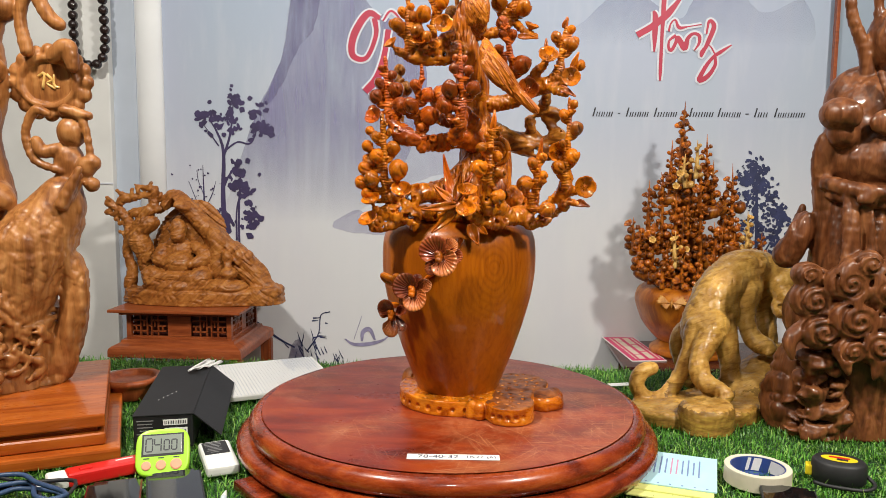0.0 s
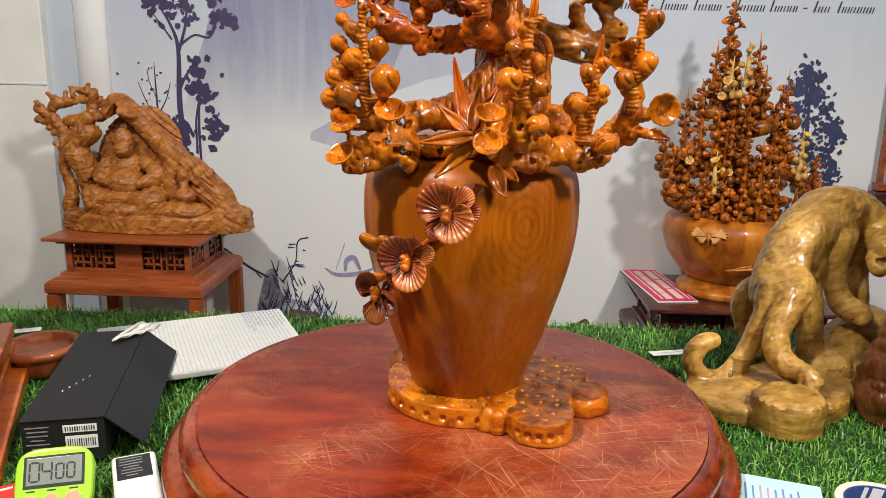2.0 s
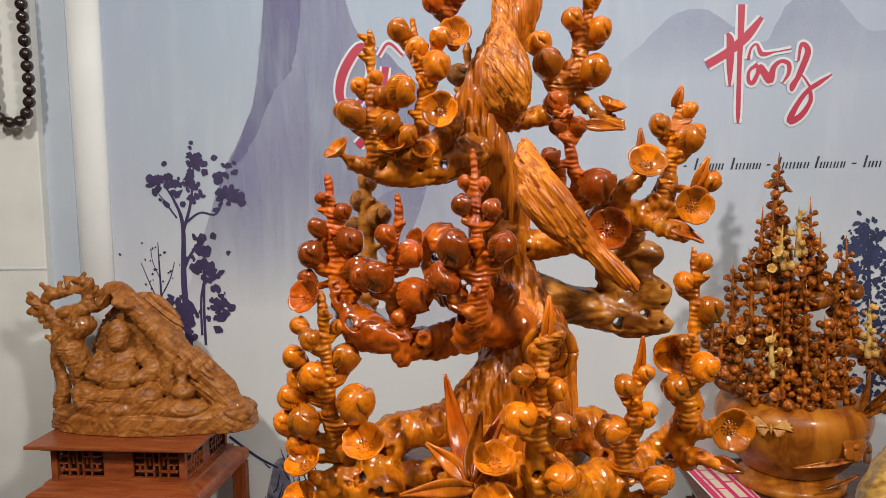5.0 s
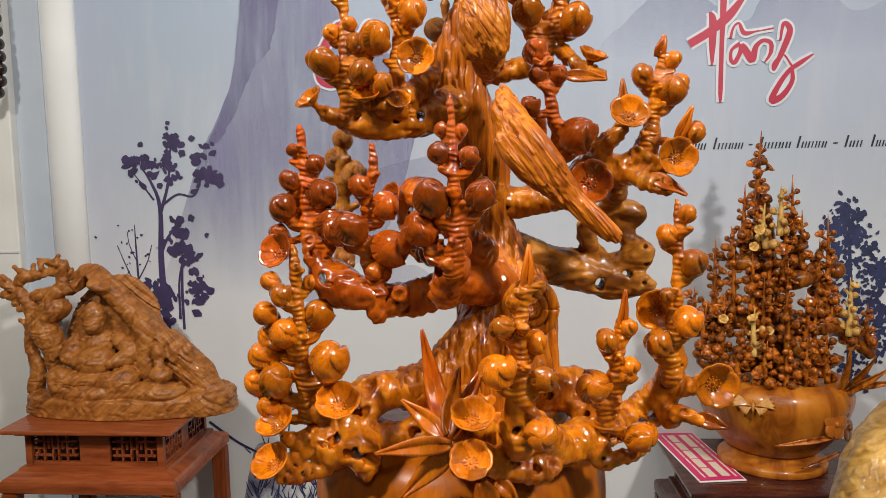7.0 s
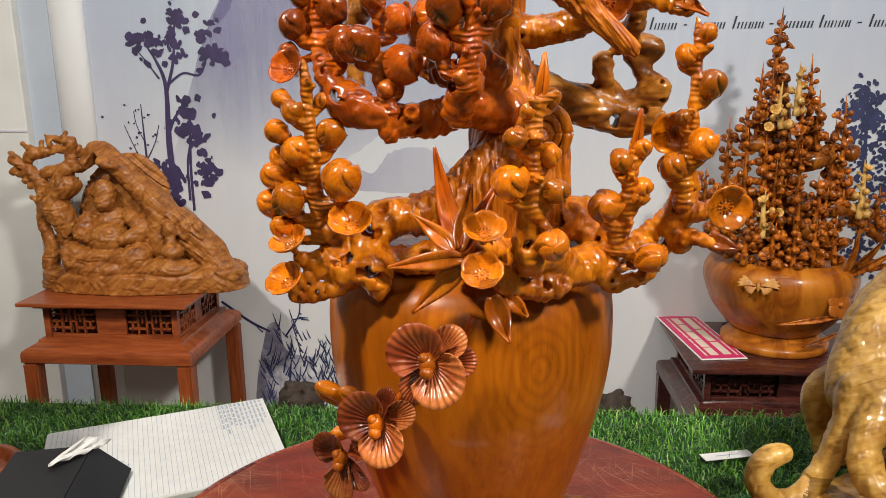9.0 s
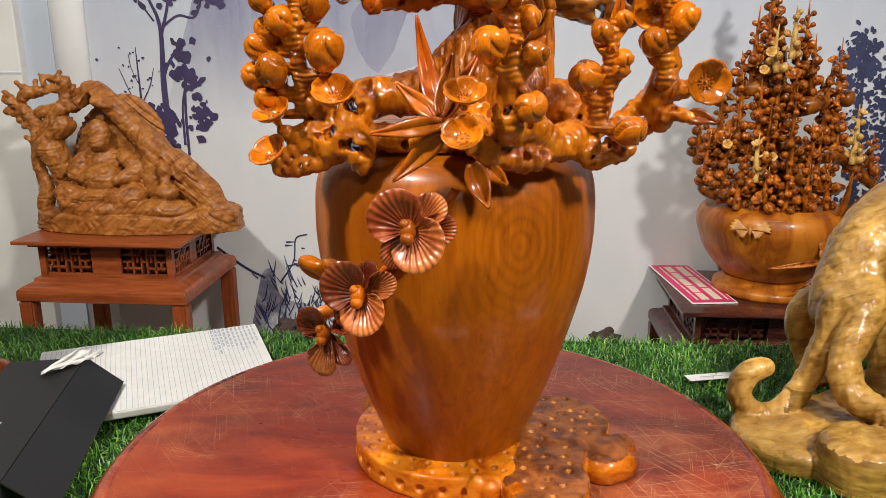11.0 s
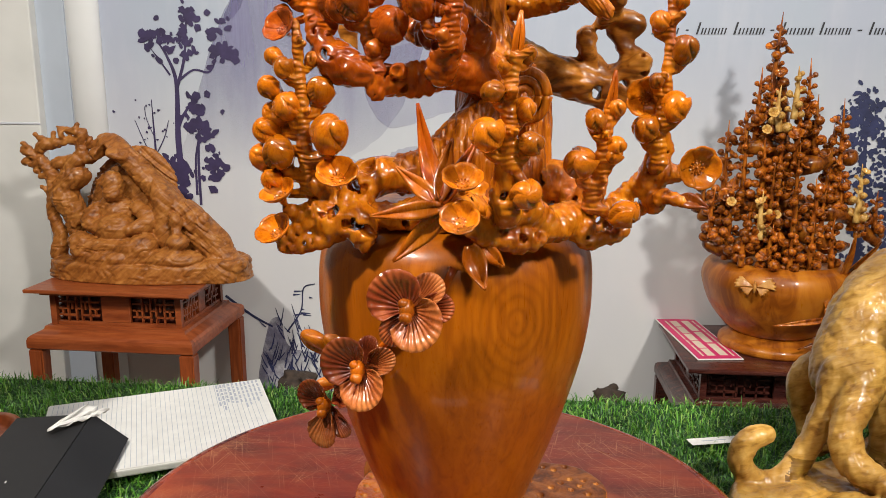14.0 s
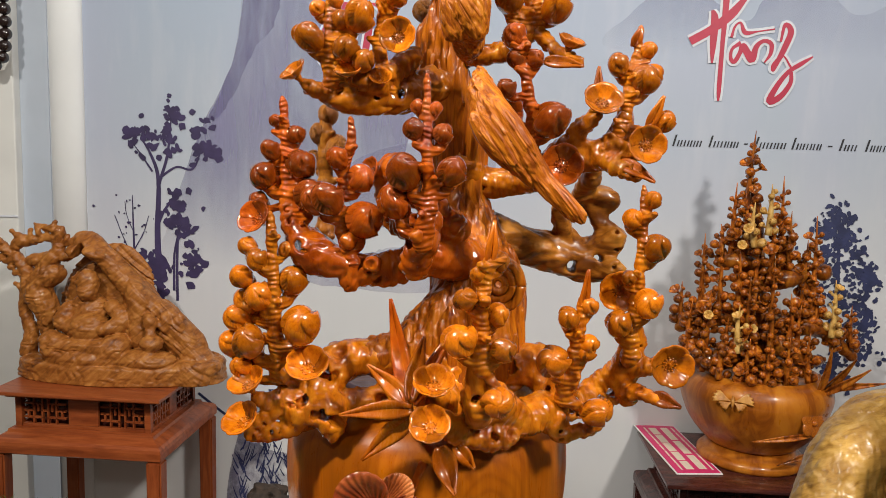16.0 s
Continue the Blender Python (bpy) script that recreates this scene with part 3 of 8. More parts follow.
slab("trim_line", (0.16, 0.004, 0.006), (-1.39, WALL - 0.047, 0.459), INK_HALO, "short raised strip on the white wall panel", 0.001)


# ---- printed picture on the back wall ----
def flat_shape(points, y, bm=None):
    bm = bm or bmesh.new()
    bm.faces.new([bm.verts.new((x, y, z)) for x, z in points])
    return bm


def ragged(outline, rng, amount, steps=9):
    """A closed brushed outline: smooth between its corners, with a slight tremble."""
    n = len(outline)
    ring = smooth_path([(x, 0, z, 0) for x, z in outline[-2:] + outline + outline[:2]], steps)
    ring = ring[2 * steps:(n + 2) * steps]
    return [(q[0] + rng.gauss(0, amount * 0.22), q[2] + rng.gauss(0, amount * 0.22)) for q in ring]


def stroke(bm, points, y, n=6):
    """A flat brush stroke through (x, z, half width)."""
    path = smooth_path([(x, 0, z, w) for x, z, w in points], n)
    prev = None
    for i, q in enumerate(path):
        a, b = path[max(i - 1, 0)], path[min(i + 1, len(path) - 1)]
        d = Vector((b[0] - a[0], b[2] - a[2]))
        d = d.normalized() if d.length > 1e-9 else Vector((1, 0))
        nx, nz = -d.y * max(q[3], 0.0004), d.x * max(q[3], 0.0004)
        yy = y - 0.000012 * i
        pair = (bm.verts.new((q[0] + nx, yy, q[2] + nz)), bm.verts.new((q[0] - nx, yy, q[2] - nz)))
        if prev:
            bm.faces.new((prev[0], prev[1], pair[1], pair[0]))
        prev = pair
    return bm


def leaf_blot(bm, rng, x, z, r, y):
    k = rng.randint(7, 10)
    turn, squash = rng.uniform(0, 3.1), rng.uniform(0.5, 0.9)
    ring = []
    for i in range(k):
        a = 2 * math.pi * i / k
        q = r * rng.uniform(0.65, 1.15)
        u, v = q * math.cos(a), q * squash * math.sin(a)
        ring.append(bm.verts.new((x + u * math.cos(turn) - v * math.sin(turn), y, z + u * math.sin(turn) + v * math.cos(turn))))
    bm.faces.new(ring)


PRINT = WALL + 0.0042
mural = tagged(new("mural"), "printed ink landscape with mountains, trees and red brush marks", kind="structure")
rng = random.Random(4)
peak = [(-0.62, 1.6), (-0.645, 1.216), (-0.689, 0.932), (-0.779, 0.739), (-0.854, 0.541), (-0.90, 0.345), (-0.725, 0.33), (-0.60, 0.30), (-0.40, 0.37),
        (-0.25, 0.52), (-0.16, 0.86), (-0.278, 1.04), (-0.40, 1.163), (-0.47, 1.6)]
part("mountain", flat_shape(ragged(peak, rng, 0.006), PRINT - 0.0003), INK_MOUNTAIN, mural)
shade = [(-0.63, 1.6), (-0.648, 1.216), (-0.69, 0.93), (-0.76, 0.76), (-0.71, 0.79), (-0.63, 0.95), (-0.57, 1.03), (-0.54, 1.2), (-0.53, 1.6)]
part("mountain_shade", flat_shape(ragged(shade, rng, 0.008), PRINT - 0.0006), INK_MOUNTAIN_DARK, mural)
part("near_hill", flat_shape(ragged([(-0.50, 0.30), (-0.42, 0.37), (-0.33, 0.33), (-0.27, 0.39), (-0.17, 0.40), (-0.08, 0.33), (0.02, 0.36), (0.06, 0.30), (-0.2, 0.27)], rng, 0.006), PRINT - 0.0006), INK_NEAR_HILL, mural)
part("band_of_mist", flat_shape(ragged([(-0.36, 0.62), (-0.30, 0.46), (-0.12, 0.50), (0.04, 0.55), (0.05, 0.72), (-0.2, 0.7)], rng, 0.008), PRINT - 0.0010), INK_NEAR_HILL, mural)
part("far_hill", flat_shape(ragged([(0.36, 0.98), (0.42, 1.07), (0.50, 1.14), (0.58, 1.15), (0.66, 1.10), (0.74, 1.06), (0.80, 1.16), (0.90, 1.19), (1.02, 1.08), (1.16, 1.12), (1.17, 0.95), (0.7, 0.92)], rng, 0.004), PRINT - 0.0003), INK_HILL, mural)


def printed_tree(name, trunk, limbs, clumps, blots, size, seed, ink):
    r = random.Random(seed)
    bm = bmesh.new()
    stroke(bm, trunk, PRINT - 0.0010)
    for limb in limbs:
        stroke(bm, limb, PRINT - 0.0010)
    for x, z, sx, sz in clumps:
        for _ in range(blots):
            leaf_blot(bm, r, r.gauss(x, sx), r.gauss(z, sz), size * r.uniform(0.5, 1.4), PRINT - 0.0015 - r.random() * 0.0005)
    return part(name, bm, ink, mural)


printed_tree("printed_tree", [(-0.909, 0.20, 0.011), (-0.918, 0.407, 0.009), (-0.913, 0.575, 0.006), (-0.935, 0.65, 0.004), (-0.965, 0.70, 0.002)],
             [[(-0.913, 0.56, 0.005), (-0.885, 0.65, 0.004), (-0.872, 0.76, 0.002)], [(-0.912, 0.58, 0.004), (-0.86, 0.615, 0.003), (-0.81, 0.612, 0.003), (-0.78, 0.68, 0.002)],
              [(-0.92, 0.44, 0.006), (-0.895, 0.49, 0.004), (-0.86, 0.53, 0.003)], [(-0.87, 0.25, 0.004), (-0.868, 0.36, 0.003), (-0.85, 0.44, 0.002)],
              [(-0.93, 0.60, 0.003), (-0.965, 0.65, 0.002), (-0.995, 0.69, 0.001)]],
             [(-0.985, 0.70, 0.022, 0.022), (-0.94, 0.70, 0.02, 0.016), (-0.87, 0.755, 0.016, 0.03), (-0.88, 0.69, 0.016, 0.022), (-0.785, 0.70, 0.018, 0.03), (-0.76, 0.66, 0.018, 0.016)],
             22, 0.0125, 7, INK_TREE)
printed_tree("printed_bush", [(-0.86, 0.22, 0.004), (-0.86, 0.35, 0.004), (-0.85, 0.50, 0.003)], [],
             [(-0.865, 0.50, 0.020, 0.032), (-0.842, 0.43, 0.018, 0.030), (-0.815, 0.335, 0.02, 0.03), (-0.95, 0.33, 0.03, 0.022), (-0.905, 0.30, 0.02, 0.03)], 34, 0.0125, 9, INK_TREE)
printed_tree("printed_sapling", [(-0.985, 0.20, 0.004), (-0.99, 0.40, 0.003), (-0.992, 0.53, 0.001)],
             [[(-0.988, 0.33, 0.002), (-1.02, 0.40, 0.0015), (-1.047, 0.47, 0.001)], [(-0.988, 0.37, 0.002), (-0.96, 0.42, 0.0015), (-0.944, 0.47, 0.001)],
              [(-0.99, 0.42, 0.0015), (-1.01, 0.47, 0.001), (-1.015, 0.51, 0.001)]], [(-1.0, 0.45, 0.03, 0.04)], 22, 0.004, 5, INK_TREE)
printed_tree("printed_pine", [(1.045, 0.05, 0.008), (1.04, 0.30, 0.006), (1.025, 0.56, 0.003)], [[(1.04, 0.16, 0.004), (1.075, 0.24, 0.003), (1.11, 0.30, 0.002)]],
             [(1.022, 0.535, 0.016, 0.025), (0.985, 0.50, 0.016, 0.02), (1.05, 0.48, 0.022, 0.025), (1.015, 0.42, 0.026, 0.03), (1.085, 0.40, 0.024, 0.03), (1.12, 0.36, 0.018, 0.025),
              (1.02, 0.33, 0.03, 0.03), (1.085, 0.28, 0.03, 0.03), (1.125, 0.24, 0.018, 0.02), (1.06, 0.19, 0.03, 0.025), (1.11, 0.15, 0.025, 0.02), (1.05, 0.09, 0.03, 0.03)], 60, 0.0085, 11, INK_NAVY)


def printed_reeds():
    r = random.Random(21)
    bm = bmesh.new()
    stroke(bm, [(-0.80, -0.06, 0.004), (-0.72, -0.12, 0.004), (-0.655, -0.155, 0.003)], PRINT - 0.0010)
    stroke(bm, [(-0.61, -0.17, 0.003), (-0.565, -0.10, 0.002), (-0.555, -0.03, 0.002), (-0.52, -0.015, 0.002)], PRINT - 0.0010)
    for _ in range(7):
        x, z = r.uniform(-0.60, -0.53), r.uniform(-0.12, -0.02)
        stroke(bm, [(x, z, 0.003), (x + r.uniform(0.01, 0.03), z + r.uniform(-0.008, 0.012), 0.001)], PRINT - 0.0010, 2)
    for i in range(190):
        x = r.uniform(-0.68, -0.44)
        top = -0.13 - 0.55 * abs(x + 0.62) + r.uniform(-0.06, 0.03)
        z = r.uniform(-0.45, top)
        lean = r.choice((-1, 1)) * r.uniform(0.008, 0.024)
        h = r.uniform(0.02, 0.06)
        stroke(bm, [(x, z, 0.0022), (x + lean * 0.6, z + h * 0.5, 0.0018), (x + lean, z + h, 0.0006)], PRINT - 0.0010 - r.random() * 0.0005, 2)
    part("printed_reeds", bm, INK_NAVY, mural)
    wash = flat_shape(ragged([(-0.70, -0.45), (-0.675, -0.17), (-0.63, -0.13), (-0.60, -0.22), (-0.46, -0.26), (-0.44, -0.45)], r, 0.005), PRINT - 0.0006)
    part("reed_wash", wash, INK_SHRUB, mural)


printed_reeds()
boat = bmesh.new()
stroke(boat, [(-0.465, -0.118, 0.002), (-0.43, -0.138, 0.006), (-0.37, -0.135, 0.007), (-0.32, -0.12, 0.004), (-0.295, -0.10, 0.001)], PRINT - 0.0010)
stroke(boat, [(-0.40, -0.125, 0.004), (-0.395, -0.09, 0.008), (-0.37, -0.08, 0.008), (-0.35, -0.12, 0.004)], PRINT - 0.0016)
stroke(boat, [(-0.43, -0.12, 0.001), (-0.40, -0.03, 0.001)], PRINT - 0.0010)
part("printed_boat", boat, INK_BOAT, mural)


def brush_mark(name, strokes, halo=0.0068):
    """Red brush strokes on a pale halo."""
    white, red = bmesh.new(), bmesh.new()
    for i, s in enumerate(strokes):
        stroke(white, [(x, z, w + halo) for x, z, w in s], PRINT - 0.0017 - 0.0001 * i)
        stroke(red, s, PRINT - 0.0031 - 0.0001 * i)
    part(name + "_halo", white, INK_HALO, mural)
    part(name, red, INK_RED, mural)


brush_mark("red_brush_mark", [
    [(0.586, 1.001, 0.011), (0.640, 1.033, 0.011), (0.690, 1.074, 0.012), (0.730, 1.124, 0.006)], [(0.640, 1.085, 0.004), (0.648, 1.062, 0.010), (0.648, 1.0, 0.009), (0.648, 0.944, 0.003)],
    [(0.676, 1.16, 0.009), (0.675, 1.08, 0.008), (0.673, 0.995, 0.006), (0.672, 0.88, 0.006), (0.672, 0.843, 0.003)],
    [(0.722, 1.000, 0.006), (0.700, 0.983, 0.004), (0.698, 0.957, 0.005), (0.709, 0.950, 0.006), (0.722, 0.975, 0.006), (0.728, 0.992, 0.008), (0.742, 0.972, 0.010), (0.755, 0.957, 0.010),
     (0.764, 0.990, 0.007), (0.783, 1.006, 0.005), (0.803, 0.998, 0.006), (0.803, 0.972, 0.005), (0.788, 0.948, 0.002)]])
brush_mark("red_brush_mark", [
    [(0.696, 1.014, 0.004), (0.703, 1.042, 0.003), (0.718, 1.053, 0.003), (0.732, 1.027, 0.006), (0.766, 1.031, 0.002), (0.810, 1.038, 0.002)],
    [(0.828, 1.005, 0.003), (0.836, 1.05, 0.005), (0.853, 1.032, 0.008), (0.838, 0.985, 0.008), (0.822, 0.948, 0.006), (0.813, 0.928, 0.004), (0.812, 0.945, 0.003), (0.836, 0.968, 0.002), (0.861, 0.936, 0.003)],
    [(0.917, 0.967, 0.002), (0.885, 0.946, 0.006), (0.855, 0.925, 0.006), (0.828, 0.888, 0.007), (0.810, 0.846, 0.009), (0.838, 0.858, 0.008), (0.862, 0.895, 0.006), (0.862, 0.925, 0.005)]])
brush_mark("red_brush_mark", [
    [(-0.33, 1.06, 0.008), (-0.375, 1.075, 0.012), (-0.425, 1.0, 0.013), (-0.43, 0.93, 0.011), (-0.38, 0.92, 0.008), (-0.345, 1.0, 0.008), (-0.35, 1.06, 0.010)],
    [(-0.30, 1.02, 0.010), (-0.315, 0.93, 0.010), (-0.34, 0.85, 0.014), (-0.385, 0.80, 0.012)], [(-0.32, 1.05, 0.003), (-0.29, 1.085, 0.004), (-0.25, 1.05, 0.003)]])


def address_bars():
    """The small black line of writing, as rows of thin slanting bars."""
    bm = bmesh.new()
    r = random.Random(3)

    def bar(x, z0, z1, w):
        bm.faces.new([bm.verts.new((xx, PRINT - 0.0010, zz)) for xx, zz in ((x, z0), (x + w, z0), (x + w + (z1 - z0) * 0.25, z1), (x + (z1 - z0) * 0.25, z1))])

    for x0, x1 in ((0.437, 0.512), (0.528, 0.536), (0.556, 0.637), (0.655, 0.737), (0.752, 0.762), (0.78, 0.865), (0.88, 0.965), (0.978, 0.99), (1.008, 1.062), (1.078, 1.186)):
        if x1 - x0 < 0.015:
            bar(x0, 0.7255, 0.7290, x1 - x0)
            continue
        x = x0
        while x < x1 - 0.006:
            first = x == x0
            bar(x, 0.716, 0.748 if first else 0.733, 0.0052 if first else r.uniform(0.0030, 0.0044))
            x += 0.0125 if first else r.uniform(0.0078, 0.0100)
    part("line_of_writing", bm, INK_BLACK, mural)


address_bars()

# the framed panel beside the mural
case = thing("framed_panel", (0, 0, 0), "tall panel in a thin brown wooden frame against the wall", "framed panel")
part("post", box_bm((0.013, 0.022, 2.0), (1.262, WALL - 0.028, 1.215), 0.003), STAND_WOOD, case)
part("foot", box_bm((0.5, 0.05, 0.022), (1.50, WALL - 0.033, 0.205), 0.004), STAND_WOOD, case)
part("foot_moulding", box_bm((0.52, 0.06, 0.05), (1.50, WALL - 0.038, 0.166), 0.008), DARK_STAND_WOOD, case)
part("panel", box_bm((0.48, 0.012, 2.0), (1.51, WALL - 0.012, 1.215), 0.001), PANEL_BLUE, case)

# ---- display table with turf ----
TURF_BACK = 1.885
GRASS_BED = plain("turf_backing", (0.012, 0.045, 0.012), 0.9, vary=0.4, scale=90)


def blade_material():
    m, nt, p = nodes_of("turf_blade")
    geo = nt.nodes.new("ShaderNodeNewGeometry")
    col = ramp(nt, geo.outputs["Random Per Island"], [(0.0, (0.024, 0.100, 0.008)), (0.45, (0.064, 0.230, 0.018)), (0.8, (0.135, 0.345, 0.034)), (1.0, (0.32, 0.48, 0.11))])
    patch = noise_tex(nt, coords(nt), 6.0, 3)
    col = mix(nt, 1.0, col, ramp(nt, patch, [(0.3, grey(0.7)), (0.7, grey(1.2))]), "MULTIPLY")
    link(nt, col, p.inputs["Base Color"])
    p.inputs["Roughness"].default_value = 0.42
    return m


def turf(x0, x1, y0, y1, count, seed):
    """Plastic turf blades: bent, tapered strips."""
    g = np.random.default_rng(seed)
    x, y = g.uniform(x0, x1, count), g.uniform(y0, y1, count)
    a, lean = g.uniform(0, 2 * math.pi, count), np.abs(g.normal(1.15, 0.5, count))
    length, w = g.uniform(0.010, 0.026, count), g.uniform(0.0005, 0.0011, count)
    dx, dy = np.cos(a), np.sin(a)
    px, py = -dy * w, dx * w
    z0 = GRASS - 0.014
    up1, out1 = length * 0.55 * np.cos(lean * 0.45), length * 0.55 * np.sin(lean * 0.45)
    up2, out2 = up1 + length * 0.45 * np.cos(lean * 1.2), out1 + length * 0.45 * np.sin(lean * 1.2)
    z = np.full(count, z0)
    v = np.stack([np.stack([x + px, y + py, z], 1), np.stack([x - px, y - py, z], 1),
                  np.stack([x + dx * out1 + px, y + dy * out1 + py, z + up1], 1), np.stack([x + dx * out1 - px, y + dy * out1 - py, z + up1], 1),
                  np.stack([x + dx * out2, y + dy * out2, z + up2], 1)], 1).reshape(-1, 3)
    b = np.arange(count) * 5
    f = np.stack([b, b + 1, b + 3, b + 2], 1).tolist() + np.stack([b + 2, b + 3, b + 4], 1).tolist()
    return mesh_object("turf", v.tolist(), f, blade_material(), False)


table = thing("display_table", (0, 0, 0), "long display table laid with a green artificial turf mat", "table")
part("table_top", box_bm((3.4, 1.5, 0.05), (0, TURF_BACK - 0.75, GRASS - 0.045), 0.004), STAND_WOOD, table)
part("turf_mat", box_bm((3.42, 1.51, 0.008), (0, TURF_BACK - 0.75, GRASS - 0.016), 0.002), GRASS_BED, table)
for lx, ly in ((-1.6, 0.45), (1.6, 0.45), (-1.6, 1.80), (1.6, 1.80)):
    part("table_leg", box_bm((0.06, 0.06, GRASS - 0.07 - FLOOR), (lx, ly, (GRASS - 0.07 + FLOOR) / 2), 0.004), STAND_WOOD, table)
tagged(turf(-1.35, 1.35, 0.75, TURF_BACK + 0.004, 150000, 5), "short shiny green plastic turf blades on the display table", "artificial grass", kind="stuff")

# ---- turntable ----
TX, TY = -0.018, 1.355
turntable = thing("turntable", (TX, TY, GRASS), "round red-brown lacquered wooden turntable with a scratched top", "turntable")
H = DISC - GRASS
part("top_disc", lathe_bm([(0.0, H - 0.020), (0.30, H - 0.020), (0.324, H - 0.0005), (0.324, H), (0.0, H)], 128), TABLE_TOP, turntable)
part("upper_rim", lathe_bm([(0.3, H - 0.034), (0.336, H - 0.034), (0.343, H - 0.030), (0.3465, H - 0.022), (0.345, H - 0.012), (0.338, H - 0.004), (0.330, H - 0.0005), (0.3262, H - 0.0010), (0.3243, H - 0.0022), (0.3, H - 0.008)], 128), TABLE_EDGE, turntable, smooth=True)
part("lower_disc", lathe_bm([(0.25, 0.008), (0.352, 0.008), (0.362, 0.013), (0.367, 0.021), (0.366, 0.029), (0.358, 0.035), (0.350, 0.037), (0.345, 0.0375), (0.25, 0.0375)], 128), TABLE_EDGE, turntable, smooth=True)
foot = box_bm((0.11, 0.085, 0.016), (0, 0, 0.004), 0.005)
for a in (-59, -138, 122, 42):
    f = bmesh.new()
    tmp = bpy.data.meshes.new("foot")
    foot.to_mesh(tmp)
    f.from_mesh(tmp)
    bpy.data.meshes.remove(tmp)
    bmesh.ops.transform(f, matrix=pose(0, 0, 0, 0, 0, a) @ pose(0.334, 0, 0.0), verts=f.verts)
    part("foot", f, TABLE_EDGE, turntable)
foot.free()


def text_mesh(name, body, size, material, parent, m):
    """A line of writing as flat mesh, x to the right and y up in its own plane."""
    cu = bpy.data.curves.new(name, "FONT")
    cu.body, cu.size, cu.align_x, cu.align_y = body, size, "CENTER", "CENTER"
    tmp = bpy.data.objects.new(name, cu)
    me = bpy.data.meshes.new_from_object(tmp)
    bpy.data.objects.remove(tmp)
    me.materials.clear()
    me.materials.append(material)
    ob = new(name, me)
    ob.matrix_basis = m
    return under(ob, parent)


PAPER = plain("paper", (0.74, 0.73, 0.70), 0.7, vary=0.05, scale=60)
PEN_INK = plain("pen_ink", (0.03, 0.035, 0.08), 0.5)
strip = thing("paper_strip", (0.002, 1.0875, DISC + 0.0008), "white paper strip with handwritten size figures on the turntable", "paper label", turn=1.5)
part("paper", box_bm((0.134, 0.0195, 0.0006), (0, 0, 0), 0.0), PAPER, strip)
text_mesh("handwriting", "78-40-32", 0.0165, PEN_INK, strip, pose(-0.022, 0, 0.0006))
text_mesh("handwriting", "1K27 (6)", 0.0125, PEN_INK, strip, pose(0.040, 0, 0.0006))

# ---- carved vase with blossoming tree ----
VX, VY = 0.0, 1.345
sculpture = thing("carved_vase_tree", (VX, VY, DISC), "glossy orange carved wooden vase with a blossoming tree, birds and orchids", "wood carving")


def sheet(f, nu, nv, thick, bm=None):
    """A thin closed leaf: f(u, v) gives the middle surface, u and v from 0 to 1."""
    bm = bm or bmesh.new()
    mid = [[Vector(f(i / nu, j / nv)) for j in range(nv + 1)] for i in range(nu + 1)]
    sides = []
    for s in (0.5, -0.5):
        rows = []
        for i in range(nu + 1):
            row = []
            for j in range(nv + 1):
                a = mid[min(i + 1, nu)][j] - mid[max(i - 1, 0)][j]
                b = mid[i][min(j + 1, nv)] - mid[i][max(j - 1, 0)]
                n = a.cross(b)
                n = n.normalized() if n.length > 1e-12 else Vector((0, 0, 1))
                edge = 0.45 if (i == nu or j in (0, nv)) else 1.0
                row.append(bm.verts.new(mid[i][j] + n * (thick * s * edge)))
            rows.append(row)
        sides.append(rows)
    up, dn = sides
    for i in range(nu):
        for j in range(nv):
            bm.faces.new((up[i][j], up[i + 1][j], up[i + 1][j + 1], up[i][j + 1]))
            bm.faces.new((dn[i][j], dn[i][j + 1], dn[i + 1][j + 1], dn[i + 1][j]))
    for i in range(nu):
        for j in (0, nv):
            q = (up[i][j], dn[i][j], dn[i + 1][j], up[i + 1][j])
            bm.faces.new(q if j == 0 else q[::-1])
    for j in range(nv):
        bm.faces.new((up[0][j], up[0][j + 1], dn[0][j + 1], dn[0][j]))
        bm.faces.new((up[nu][j], dn[nu][j], dn[nu][j + 1], up[nu][j + 1]))
    bmesh.ops.remove_doubles(bm, verts=bm.verts, dist=1e-6)
    return bm


def ready_mesh(name, bm, material):
    me = bpy.data.meshes.new(name)
    bm.to_mesh(me)
    bm.free()
    me.polygons.foreach_set("use_smooth", [True] * len(me.polygons))
    me.materials.append(material)
    return me


